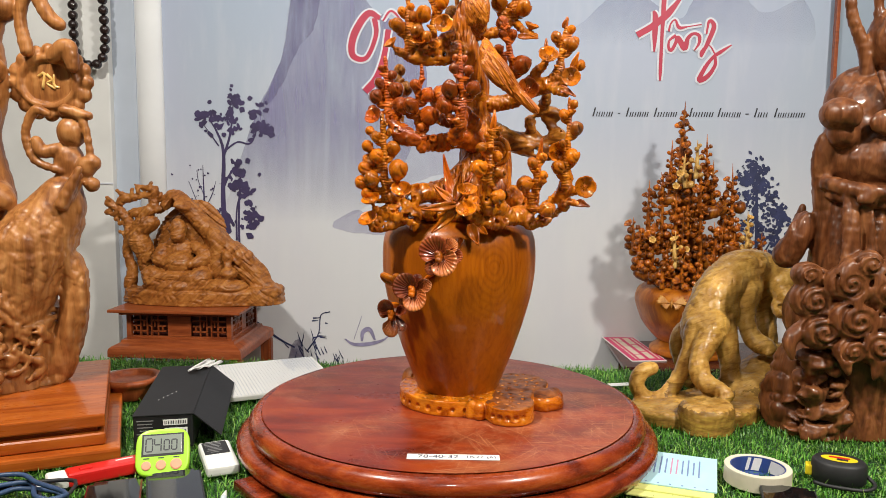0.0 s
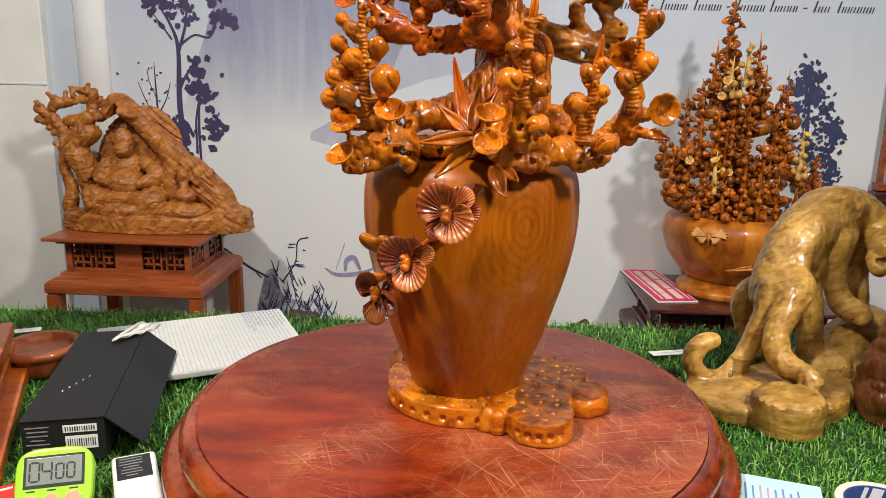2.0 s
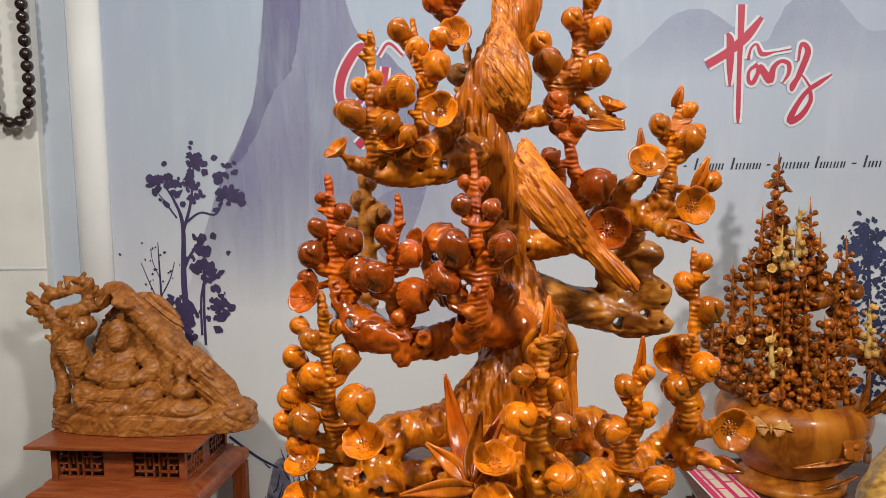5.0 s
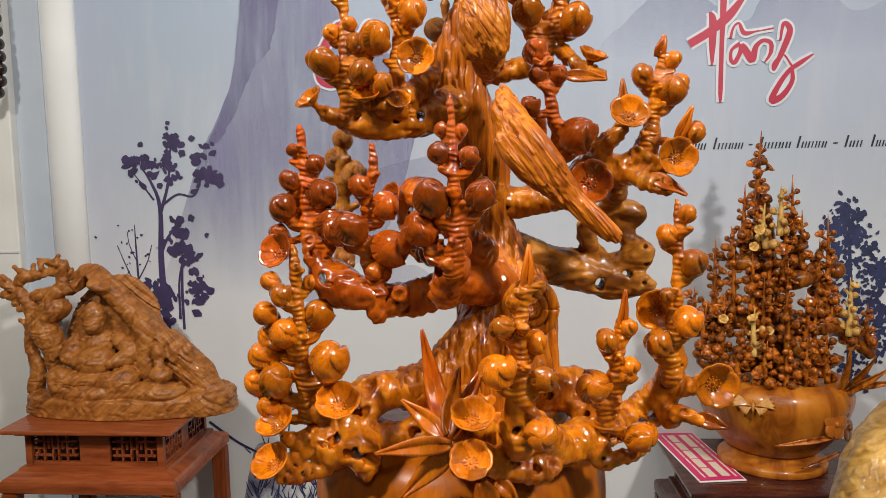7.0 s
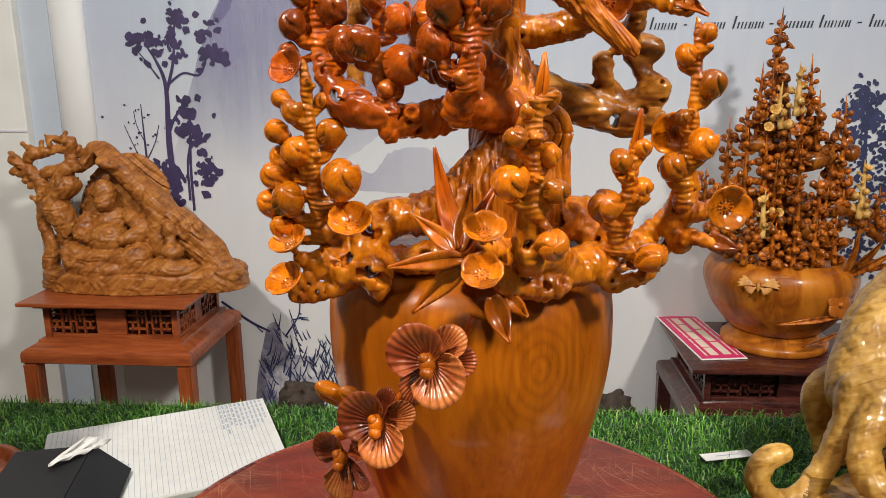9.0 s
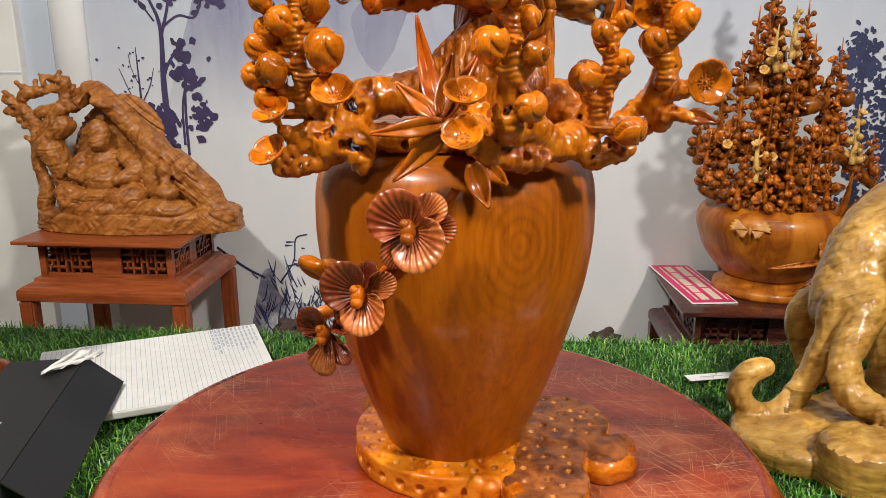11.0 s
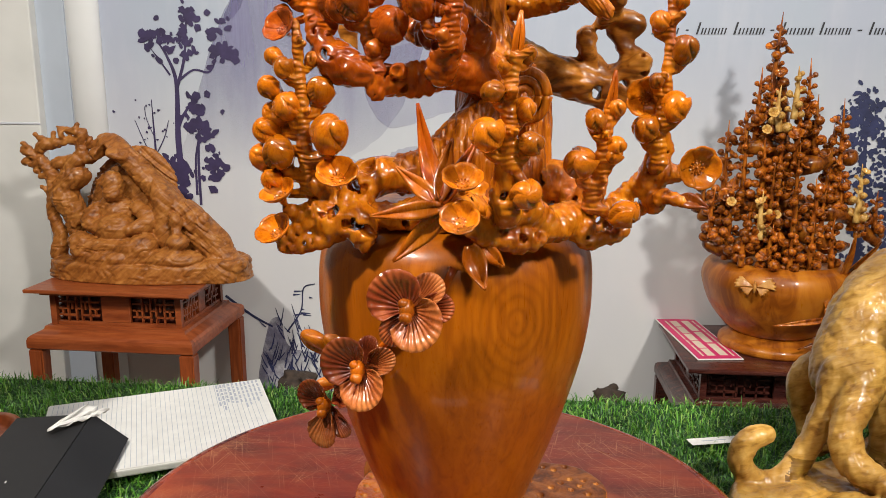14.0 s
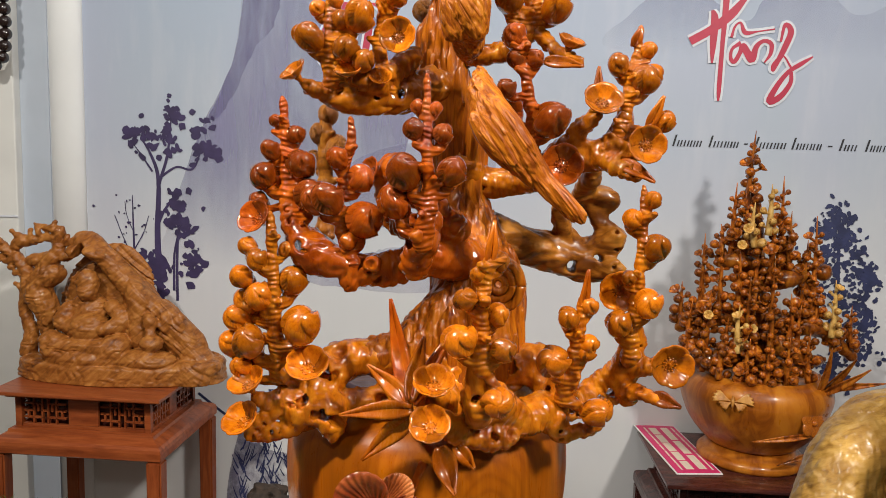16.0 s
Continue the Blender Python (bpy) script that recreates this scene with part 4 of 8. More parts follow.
def bud_bm(seed, seams=3, around=44, rings_n=20):
    """A closed bud, tip towards +z, radius about 1, narrowing to its stalk, its petals lapping over one another."""
    r = random.Random(seed)
    bm = bmesh.new()
    rings = []
    lean, twist = r.uniform(0, 6.28), r.uniform(0.25, 0.5)
    for i in range(rings_n):
        t = math.pi * i / (rings_n - 1)
        ring = []
        for k in range(around):
            a = 2 * math.pi * k / around
            rad, z = math.sin(t), -math.cos(t)
            if z < 0:
                rad *= 1 - 0.22 * z * z
                z *= 1.22
            phase = (a * seams / (2 * math.pi) + twist * z + 0.04 * math.sin(2 * z + seed)) % 1.0
            fade = min(max((z + 0.45) / 0.5, 0), 1)
            lap = 0.22 * phase ** 1.6 - 0.09 - 0.34 * math.exp(-(phase / 0.075) ** 2)
            swell = 1 + fade * lap + 0.05 * math.sin(2 * a + seed) + 0.03 * math.sin(3 * a + 2 * t + seed)
            ring.append(bm.verts.new((rad * swell * math.cos(a), rad * swell * math.sin(a), z + 0.07 * rad * math.sin(a + lean))))
        rings.append(ring)
    for lo, hi in zip(rings, rings[1:]):
        for k in range(around):
            j = (k + 1) % around
            bm.faces.new((lo[k], lo[j], hi[j], hi[k]))
    bmesh.ops.remove_doubles(bm, verts=bm.verts, dist=1e-5)
    return bm


def petal_point(u, v, spread=0.78, cup=0.60):
    a = (v - 0.5) * 2 * spread * (0.80 + 0.20 * math.sin(min(u * 1.9, 1.57)))
    reach = 0.16 + 0.84 * u * (1 - 0.18 * (2 * v - 1) ** 2 - 0.05 * math.exp(-((v - 0.5) * 9) ** 2) * u)
    rise = cup * (u ** 1.8) * (1.0 - 0.16 * (2 * v - 1) ** 2) + 0.015 * v
    return (reach * math.cos(a), reach * math.sin(a), rise)


BUDS = [ready_mesh("bud", bud_bm(s), BUD_WOOD) for s in (1, 2, 3)]
BUDS_RED = [ready_mesh("bud", bud_bm(s), BUD_RED_WOOD) for s in (4, 5, 6)]
BUDS_BACK = [ready_mesh("bud", bud_bm(s), CARVED_BACK) for s in (7, 8)]
PETALS = {m.name: ready_mesh("petal", sheet(petal_point, 7, 8, 0.10), b) for m, b in ((CARVED, BUD_WOOD), (CARVED_DARK, BUD_RED_WOOD))}


def heart_bm():
    """The middle of a blossom: a low dish with a ring of stamens and a stalk behind."""
    bm = lathe_bm([(0.02, -0.55), (0.16, -0.5), (0.20, -0.25), (0.30, -0.02), (0.30, 0.06), (0.12, 0.10), (0.0, 0.10)], 16)
    for i in range(11):
        a = 2 * math.pi * i / 11
        bmesh.ops.create_icosphere(bm, subdivisions=1, radius=0.05, matrix=Matrix.Translation((0.30 * math.cos(a), 0.30 * math.sin(a), 0.14)))
        tube(bm, [(0.08 * math.cos(a), 0.08 * math.sin(a), 0.08, 0.018), (0.30 * math.cos(a), 0.30 * math.sin(a), 0.13, 0.018)], 1, 5)
    bmesh.ops.create_icosphere(bm, subdivisions=1, radius=0.09, matrix=Matrix.Translation((0, 0, 0.12)))
    return bm


HEARTS = {m.name: ready_mesh("blossom", heart_bm(), b) for m, b in ((CARVED, BUD_WOOD), (CARVED_DARK, BUD_RED_WOOD))}
tree_rng = random.Random(12)


def aim(c, direction, size, roll=0.0, stretch=1.0):
    q = Vector(direction).to_track_quat("Z", "Y").to_matrix().to_4x4()
    return Matrix.Translation(c) @ q @ pose(0, 0, 0, 0, 0, roll) @ Matrix.Diagonal((size, size, size * stretch, 1))


def blossom(owner, c, r, facing=(0, -1, 0.25), material=CARVED, roll=0.0, openness=1.0):
    heart = new("blossom", HEARTS[material.name])
    under(heart, owner)
    heart.matrix_basis = aim(c, facing, r, roll)
    for i in range(5):
        p = new("petal", PETALS[material.name])
        under(p, heart)
        p.matrix_basis = pose(0, 0, 0, 0, 0, 72 * i) @ pose(0, 0, 0.0, 0, -8 * (openness - 1) * 5, 0)
    return heart


def bud(owner, c, r, towards, meshes, stretch=1.0):
    b = new("bud", tree_rng.choice(meshes))
    under(b, owner)
    b.matrix_basis = aim(c, towards, r, tree_rng.uniform(0, 360), stretch)
    return b


def scarred(p):
    """Leaf scars and wrinkles round a twig."""
    return 0.0011 * (0.30 - ridges(p, (120, 120, 80)))


def twig(owner, line, buds, material=CARVED, meshes=None):
    """A gnarled twig through (x, y, z, radius), grown together with the stalks of its buds (x, y, z, radius)."""
    meshes = meshes or BUDS
    shapes = []
    path = smooth_path([(x, y, z, 1.02 * r) for x, y, z, r in line], 7)
    knots = []
    for i, q in enumerate(path):
        k = 1 + 0.16 * math.sin(i * 1.9 + q[0] * 400) + tree_rng.uniform(-0.08, 0.08)
        side = tree_rng.uniform(-0.22, 0.22) * q[3]
        knots.append((q[0] + side, q[1], q[2], max(q[3] * k, 0.0012)))
    shapes += chain([np.array(q) for q in knots])
    spine = [Vector(q[:3]) for q in path]
    for x, y, z, r in buds:
        r *= 1.13
        c = Vector((x, y, z))
        low = [p for p in spine if p.z < z - 0.2 * r] or spine[:1]
        root = min(low, key=lambda p: (p - (c - Vector((0, 0, 1.5 * r)))).length)
        way = (c - root).normalized()
        towards = (way * 0.6 + Vector((tree_rng.uniform(-0.3, 0.3), -0.75, 0.45))).normalized()
        foot = c - towards * r * 1.15
        bend = (root + foot) / 2 + Vector(((c.x - root.x) * 0.25, 0, -0.12 * (foot - root).length))
        shapes += rods((*root, 0.42 * r), (*bend, 0.36 * r), (*foot, 0.44 * r), (*(c - towards * r * 0.62), 0.72 * r))
        bud(owner, c, r, towards, meshes, tree_rng.uniform(0.95, 1.22))
    for _ in range(max(2, len(line))):
        p = tree_rng.choice(spine[:-4])
        a = tree_rng.uniform(0, 6.28)
        w = line[0][3]
        e = p + Vector((math.cos(a), -abs(math.sin(a)), 0.5)) * w * 1.5
        shapes += [rod(p, e, w * 0.55, w * 0.36)]
    ob = carved("twig", shapes, 0.0012, 0.0024, TWIGS.get(material.name, material), relief=scarred)
    under(ob, owner)
    return ob


def hollows(shapes, count, seed):
    """Knife hollows and a few holes right through, at random along the rods."""
    r = random.Random(seed)
    out = []
    for i in range(count):
        a, b, ra, rb = r.choice(shapes)[1:5]
        f = r.random()
        c, w = a + (b - a) * f, ra + (rb - ra) * f
        ang = r.uniform(-2.6, 2.6)
        if i % 4 == 0:
            out.append(egg(c + np.array((r.uniform(-0.3, 0.3) * w, 0, r.uniform(-0.4, 0.4) * w)), (0.30 * w, 1.7 * w, 0.42 * w), 0, r.uniform(-40, 40), 0))
        else:
            n = np.array((math.sin(ang) * 0.75, -0.75, math.cos(ang) * 0.75))
            out.append(egg(c + n * w * 0.98, (0.34 * w * r.uniform(0.7, 1.3), 0.5 * w, 0.34 * w * r.uniform(0.7, 1.5)), 0, r.uniform(-60, 60), 0))
    return out


def leaf(owner, base, tip, width, lift=0.0, material=LEAF_WOOD, fold=0.25, name="leaf"):
    """A pointed, folded leaf from base to tip; lift bows its middle."""
    a, b = Vector(base), Vector(tip)
    d = b - a
    side = d.cross(Vector((0.15, -1.0, 0.2))).normalized()
    up = side.cross(d).normalized()

    def f(u, v):
        w = 0.80 * width * math.sin(math.pi * min(0.06 + 0.94 * u, 1.0) ** 0.8) * (1 - 0.35 * u) + 0.0006
        s = 2 * v - 1
        return a + d * u + side * (s * w) + up * (lift * math.sin(math.pi * u) + fold * width * 1.3 * abs(s) + 0.0007 * math.sin(16 * s) * (1 - u))

    return part(name, sheet(f, 14, 8, 0.0028), material, owner, smooth=True)


def bark(p):
    """Deep flowing grooves of old bark along the trunk."""
    g = ridges(p, (130, 130, 24))
    return 0.0036 * (0.28 - g) + 0.0030 * (0.3 - ridges(p, (250, 250, 36))) + 0.0016 * value_noise(p * 45)


def along_bark(p):
    """Wrinkles along a spreading bough."""
    return 0.0034 * (0.28 - ridges(p, (40, 135, 135))) + 0.0008 * value_noise(p * 220)


def knotty(p):
    """Lumpy, wrinkled wood."""
    return 0.0026 * (0.28 - ridges(p, (100, 100, 135))) + 0.0005 * value_noise(p * 230) + 0.0014 * value_noise(p * 60)

# vase
VASE = [(0.0, 0.012), (0.060, 0.012), (0.068, 0.020), (0.0715, 0.030), (0.0800, 0.052), (0.0945, 0.090), (0.1070, 0.128), (0.1175, 0.164), (0.1262, 0.200), (0.1311, 0.236), (0.1318, 0.262),
        (0.1308, 0.284), (0.1275, 0.300), (0.1210, 0.313), (0.1100, 0.322), (0.0980, 0.326), (0.0930, 0.328), (0.0915, 0.333), (0.0950, 0.338), (0.0985, 0.343), (0.0965, 0.347),
        (0.088, 0.347), (0.078, 0.340), (0.07, 0.325), (0.0, 0.320)]
path = smooth_path([(r, 0, z, 0) for r, z in VASE], 3)
part("vase_body", lathe_bm([(max(q[0] * 1.02, 0.0), q[2]) for q in path], 96), VASE_WOOD, sculpture, "smooth orange-brown turned vase body", True).location.y = 0.018
part("vase_lip", lathe_bm([(0.0905, 0.326), (0.0965, 0.329), (0.1015, 0.334), (0.1030, 0.340), (0.1005, 0.346), (0.094, 0.348), (0.088, 0.346)], 80), CARVED_BACK, sculpture, smooth=True).location.y = 0.018

# base with drilled holes: half a ring and a two-lobed seed pod
FOOT_Y = 0.022
ring = [ring_of((0, FOOT_Y, 0.0130), 0.0865, 0.0180, 0.0135, 0.003)]
pod = [slab_of((0.090, -0.080, 0.0150), 0.041, 0.045, 0.0155, 0.004, 0), slab_of((0.052, -0.052, 0.0145), 0.036, 0.034, 0.0145, 0.004), slab_of((0.098, -0.026, 0.0150), 0.034, 0.052, 0.0152, 0.004),
       slab_of((0.106, 0.036, 0.0155), 0.058, 0.057, 0.0160, 0.006), egg((0.154, -0.010, 0.010), (0.033, 0.034, 0.021), 0, 10, 30), egg((0.171, 0.004, 0.012), (0.017, 0.018, 0.017)), egg((0.150, -0.032, 0.010), (0.018, 0.014, 0.016)),
       egg((0.027, -0.083, 0.012), (0.011, 0.009, 0.019)), egg((0.040, -0.090, 0.012), (0.010, 0.009, 0.018)), egg((-0.088, 0.082, 0.014), (0.020, 0.020, 0.027)), slab_of((0, FOOT_Y, 0.010), 0.08, 0.08, 0.011, 0.004)]
holes = []
hole_rng = random.Random(8)
for i in range(30):
    a = 2 * math.pi * i / 30 + 0.05
    if -62 < math.degrees(math.atan2(math.sin(a), math.cos(a))) < 70:
        continue
    holes.append(egg((0.1045 * math.cos(a), FOOT_Y + 0.1045 * math.sin(a), 0.0115), (0.0048, 0.0048, 0.0046)))
    holes.append(egg((0.0950 * math.cos(a + 0.1), FOOT_Y + 0.0950 * math.sin(a + 0.1), 0.0272), (0.0032, 0.0032, 0.0036)))
    holes.append(egg((0.0815 * math.cos(a), FOOT_Y + 0.0815 * math.sin(a), 0.0272), (0.0030, 0.0030, 0.0036)))
for i in range(95):
    for _ in range(30):
        x, y = hole_rng.uniform(0.02, 0.165), hole_rng.uniform(-0.125, 0.092)
        if math.hypot(x, y - FOOT_Y) > 0.078 and all((x - q[1][0]) ** 2 + (y - q[1][1]) ** 2 > 0.00015 for q in holes):
            top_z = max((q[1][2] + q[4] for q in pod if q[0] == "slab" and math.hypot((x - q[1][0]) / q[2], (y - q[1][1]) / q[3]) < 0.88), default=0)
            if top_z > 0.026:
                size = hole_rng.uniform(0.0026, 0.0038)
                holes.append(egg((x, y, top_z + 0.0004), (size, size, 0.0036)))
            break
for i in range(5):
    a = -2.35 + i * 0.33
    holes.append(egg((0.090 + 0.0415 * math.cos(a), -0.080 + 0.0455 * math.sin(a), 0.0140), (0.0052, 0.0052, 0.0050)))
base = carved("pod_base", ring + pod, 0.0014, 0.004, BASE_WOOD, cuts=holes, relief=lambda p: 0.0030 * (0.3 - ridges(p, (55, 55, 40))) * np.clip((p[:, 0] - 0.118) * 60, 0, 1) * np.clip((0.028 - p[:, 1]) * 60, 0, 1) * np.clip((p[:, 1] + 0.05) * 60, 0, 1) + 0.0006 * value_noise(p * 90), floor=0.0)
base.data.materials.append(POD_TOP)
base.data.materials.append(HOLE_WOOD)
centres = np.array([q[1] for q in holes])
for face in base.data.polygons:
    x, y, z = face.center
    if ((centres - np.array((x, y, z))) ** 2).sum(1).min() < 0.0034 ** 2:
        face.material_index = 2
    elif face.normal.z > 0.55 and z > 0.023 and x > 0.058 + 0.022 * noise.noise(face.center * 45.0) or x < -0.07 and y > 0.055:
        face.material_index = 1
under(base, sculpture, "orange wooden base drilled with rows of small holes, brown on top")


# trunk and boughs
trunk, limb, back, red = [], [], [], []
trunk += rods((0.043, -0.005, 0.268, 0.0336), (0.04, -0.02, 0.337, 0.0358), (0.041, -0.01, 0.386, 0.0394), (0.044, 0.0, 0.424, 0.039), (0.036, 0.015, 0.464, 0.0293), (0.021, 0.025, 0.51, 0.0234), (0.019, 0.025, 0.567, 0.0234), (0.009, 0.015, 0.607, 0.0199), (0.002, 0.015, 0.647, 0.0178), (0.02, 0.015, 0.696, 0.0168), (0.041, 0.015, 0.743, 0.0136), (0.037, 0.015, 0.786, 0.0094), (0.035, 0.015, 0.824, 0.0042))
trunk += rods((0.025, -0.02, 0.413, 0.0249), (0.005, -0.035, 0.392, 0.0194), (-0.023, -0.05, 0.379, 0.0142), (-0.056, -0.055, 0.374, 0.0113))
trunk += rods((0.058, -0.035, 0.362, 0.0214), (0.067, -0.025, 0.409, 0.0168), (0.063, -0.01, 0.446, 0.0131))
back += rods((0.047, 0.03, 0.483, 0.0175), (0.08, 0.045, 0.467, 0.0158), (0.114, 0.06, 0.458, 0.0166), (0.144, 0.065, 0.45, 0.0162), (0.163, 0.065, 0.461, 0.013), (0.177, 0.055, 0.474, 0.0096))
back += rods((0.137, 0.065, 0.465, 0.0081), (0.125, 0.055, 0.484, 0.0048), (0.122, 0.055, 0.501, 0.0085))
back += rods((0.173, 0.065, 0.472, 0.007), (0.157, 0.065, 0.499, 0.0059), (0.152, 0.065, 0.516, 0.007), (0.171, 0.065, 0.511, 0.0097))
back += rods((0.144, 0.065, 0.439, 0.0059), (0.162, 0.055, 0.443, 0.0085), (0.18, 0.045, 0.447, 0.0058))
back += rods((0.135, 0.055, 0.511, 0.0053), (0.146, 0.045, 0.527, 0.0068), (0.148, 0.025, 0.543, 0.0061))
limb += rods((0.022, 0.015, 0.541, 0.0191), (0.048, 0.025, 0.526, 0.0123), (0.093, 0.015, 0.532, 0.0121), (0.121, -0.005, 0.554, 0.0147), (0.143, -0.015, 0.554, 0.0106), (0.16, -0.025, 0.567, 0.0081), (0.166, -0.025, 0.591, 0.0057))
limb += rods((0.006, 0.005, 0.616, 0.0159), (-0.015, -0.015, 0.606, 0.0144), (-0.038, -0.035, 0.598, 0.0126), (-0.065, -0.045, 0.595, 0.0101), (-0.087, -0.055, 0.598, 0.0059), (-0.105, -0.065, 0.606, 0.004))
limb += rods((-0.074, -0.045, 0.593, 0.0074), (-0.067, -0.055, 0.617, 0.0063), (-0.049, -0.055, 0.608, 0.0072), (-0.019, -0.025, 0.633, 0.0095))
limb += rods((0.007, 0.015, 0.647, 0.0141), (0.044, 0.005, 0.64, 0.0079), (0.073, -0.005, 0.652, 0.0073), (0.083, -0.005, 0.675, 0.0073), (0.093, -0.005, 0.699, 0.0064), (0.09, -0.005, 0.727, 0.0054))

front = []
red += rods((0.036, -0.015, 0.455, 0.0212), (0.007, -0.055, 0.464, 0.0154), (-0.024, -0.075, 0.456, 0.0127), (-0.046, -0.085, 0.455, 0.0112), (-0.063, -0.09, 0.459, 0.0094), (-0.089, -0.09, 0.468, 0.0154), (-0.105, -0.085, 0.486, 0.0086), (-0.115, -0.08, 0.508, 0.0056))
red += rods((0.001, -0.11, 0.485, 0.0132), (-0.005, -0.095, 0.461, 0.0093), (0.007, -0.095, 0.5, 0.0085))
red += rods((-0.063, -0.09, 0.452, 0.0043), (-0.059, -0.095, 0.444, 0.0038), (-0.05, -0.09, 0.45, 0.0043))
red += rods((0.022, -0.045, 0.486, 0.0156), (-0.0, -0.075, 0.512, 0.0088), (-0.03, -0.035, 0.534, 0.0168), (-0.032, -0.045, 0.501, 0.011), (-0.014, -0.075, 0.49, 0.0096))
front += rods((0.034, -0.035, 0.352, 0.0233), (-0.004, -0.045, 0.37, 0.0165), (-0.042, -0.055, 0.373, 0.0136), (-0.069, -0.065, 0.372, 0.016), (-0.095, -0.08, 0.358, 0.013), (-0.11, -0.095, 0.367, 0.0076), (-0.117, -0.1, 0.387, 0.005))
front += rods((-0.077, -0.075, 0.365, 0.0158), (-0.098, -0.095, 0.339, 0.0127), (-0.075, -0.095, 0.339, 0.0144), (-0.07, -0.1, 0.323, 0.0075))
front += rods((-0.106, -0.095, 0.349, 0.0093), (-0.119, -0.1, 0.337, 0.005), (-0.137, -0.105, 0.325, 0.0058))
front += rods((-0.093, -0.095, 0.33, 0.0068), (-0.111, -0.1, 0.321, 0.0055), (-0.137, -0.105, 0.318, 0.005))
front += rods((0.044, -0.035, 0.352, 0.0215), (0.082, -0.035, 0.367, 0.0177), (0.102, -0.035, 0.367, 0.0159), (0.113, -0.055, 0.348, 0.0136), (0.124, -0.075, 0.374, 0.0079))
front += rods((0.041, -0.105, 0.329, 0.0125), (0.054, -0.11, 0.358, 0.0148), (0.081, -0.095, 0.339, 0.0135), (0.106, -0.075, 0.341, 0.014), (0.118, -0.085, 0.324, 0.006), (0.136, -0.085, 0.328, 0.0043), (0.149, -0.085, 0.335, 0.0039))
front += rods((0.107, -0.065, 0.337, 0.0116), (0.148, -0.045, 0.345, 0.0138), (0.169, -0.055, 0.367, 0.0136), (0.175, -0.065, 0.394, 0.008), (0.176, -0.07, 0.413, 0.0057))
front += rods((0.171, -0.065, 0.351, 0.0071), (0.179, -0.085, 0.363, 0.0052), (0.192, -0.095, 0.359, 0.0038))
front += rods((0.049, -0.13, 0.352, 0.0111), (0.049, -0.135, 0.379, 0.0102), (0.05, -0.14, 0.402, 0.007))
front += rods((0.02, -0.125, 0.346, 0.0104), (0.041, -0.12, 0.331, 0.0073), (0.066, -0.115, 0.329, 0.0082), (0.077, -0.115, 0.331, 0.0049))
front += rods((0.033, -0.035, 0.317, 0.028), (0.01, -0.085, 0.349, 0.0146), (-0.007, -0.105, 0.343, 0.0083))
front += rods((-0.018, -0.065, 0.343, 0.0133), (-0.041, -0.075, 0.341, 0.0114), (-0.059, -0.08, 0.343, 0.0104))

front += rods((-0.108, -0.095, 0.352, 0.0062), (-0.122, -0.100, 0.345, 0.0050), (-0.134, -0.103, 0.350, 0.0055)) + rods((0.172, -0.064, 0.380, 0.0075), (0.186, -0.068, 0.380, 0.0055), (0.200, -0.074, 0.385, 0.0062))
trunk_ob = carved("trunk", trunk, 0.0015, 0.012, TRUNK_WOOD, relief=bark)
under(trunk_ob, sculpture, "thick twisting carved trunk with flowing bark")
pits = [egg(p, (0.0045, 0.009, 0.0045)) for p in [(-0.093, -0.117, 0.344), (-0.07, -0.121, 0.347), (-0.075, -0.11, 0.358), (-0.059, -0.105, 0.494), (0.041, -0.14, 0.33), (0.071, -0.14, 0.341), (0.114, -0.095, 0.355), (0.158, -0.09, 0.376), (0.115, -0.105, 0.331), (-0.04, -0.11, 0.462), (-0.002, -0.145, 0.491), (-0.044, -0.105, 0.368), (-0.023, -0.065, 0.609)]]
limb += rods((0.143, -0.015, 0.554, 0.0085), (0.158, -0.035, 0.545, 0.0060), (0.176, -0.045, 0.538, 0.0045)) + rods((0.110, -0.012, 0.556, 0.008), (0.128, -0.025, 0.575, 0.0055), (0.141, -0.032, 0.590, 0.005))
limb += rods((0.160, -0.025, 0.560, 0.007), (0.176, -0.038, 0.556, 0.005)) + rods((0.098, 0.0, 0.545, 0.008), (0.108, -0.03, 0.543, 0.006)) + rods((0.083, -0.005, 0.668, 0.006), (0.102, -0.016, 0.646, 0.0045), (0.125, -0.028, 0.632, 0.0035))
under(carved("bough", limb, 0.0016, 0.006, CARVED, cuts=pits + hollows(limb, 26, 3), relief=along_bark, rings=(0.0076, 0.0014)), sculpture)
red_eyes = [(-0.059, -0.097, 0.480), (-0.04, -0.097, 0.462), (-0.002, -0.122, 0.488)]
under(carved("bough", back, 0.0020, 0.008, CARVED_BACK, cuts=hollows(back, 12, 4), relief=along_bark), sculpture, "dull brown bough at the back of the tree")
under(carved("bough", red, 0.0016, 0.005, CARVED_RED_BOUGH, cuts=pits + hollows(red, 26, 5), relief=knotty, fine=[egg(p, (0.0070, 0.011, 0.0070)) for p in red_eyes], rings=(0.0080, 0.0016)), sculpture, "glossy red-brown bough")
knot_bm = bmesh.new()
for r, w in ((0.020, 0.0042), (0.0125, 0.0036), (0.006, 0.0034)):
    tube(knot_bm, [(r * math.cos(a * 0.7), 0.0, r * 1.05 * math.sin(a * 0.7), w) for a in range(10)], 4, 8)
part("knot", knot_bm, TRUNK_WOOD, sculpture, smooth=True).matrix_basis = pose(0.062, -0.06, 0.443, 0, 0, -12)
boughs = carved("bough", front, 0.0016, 0.005, CARVED, cuts=pits + hollows(front, 64, 6), relief=knotty, rings=(0.0074, 0.0015))
under(boughs, sculpture, "glossy orange carved boughs with knots")


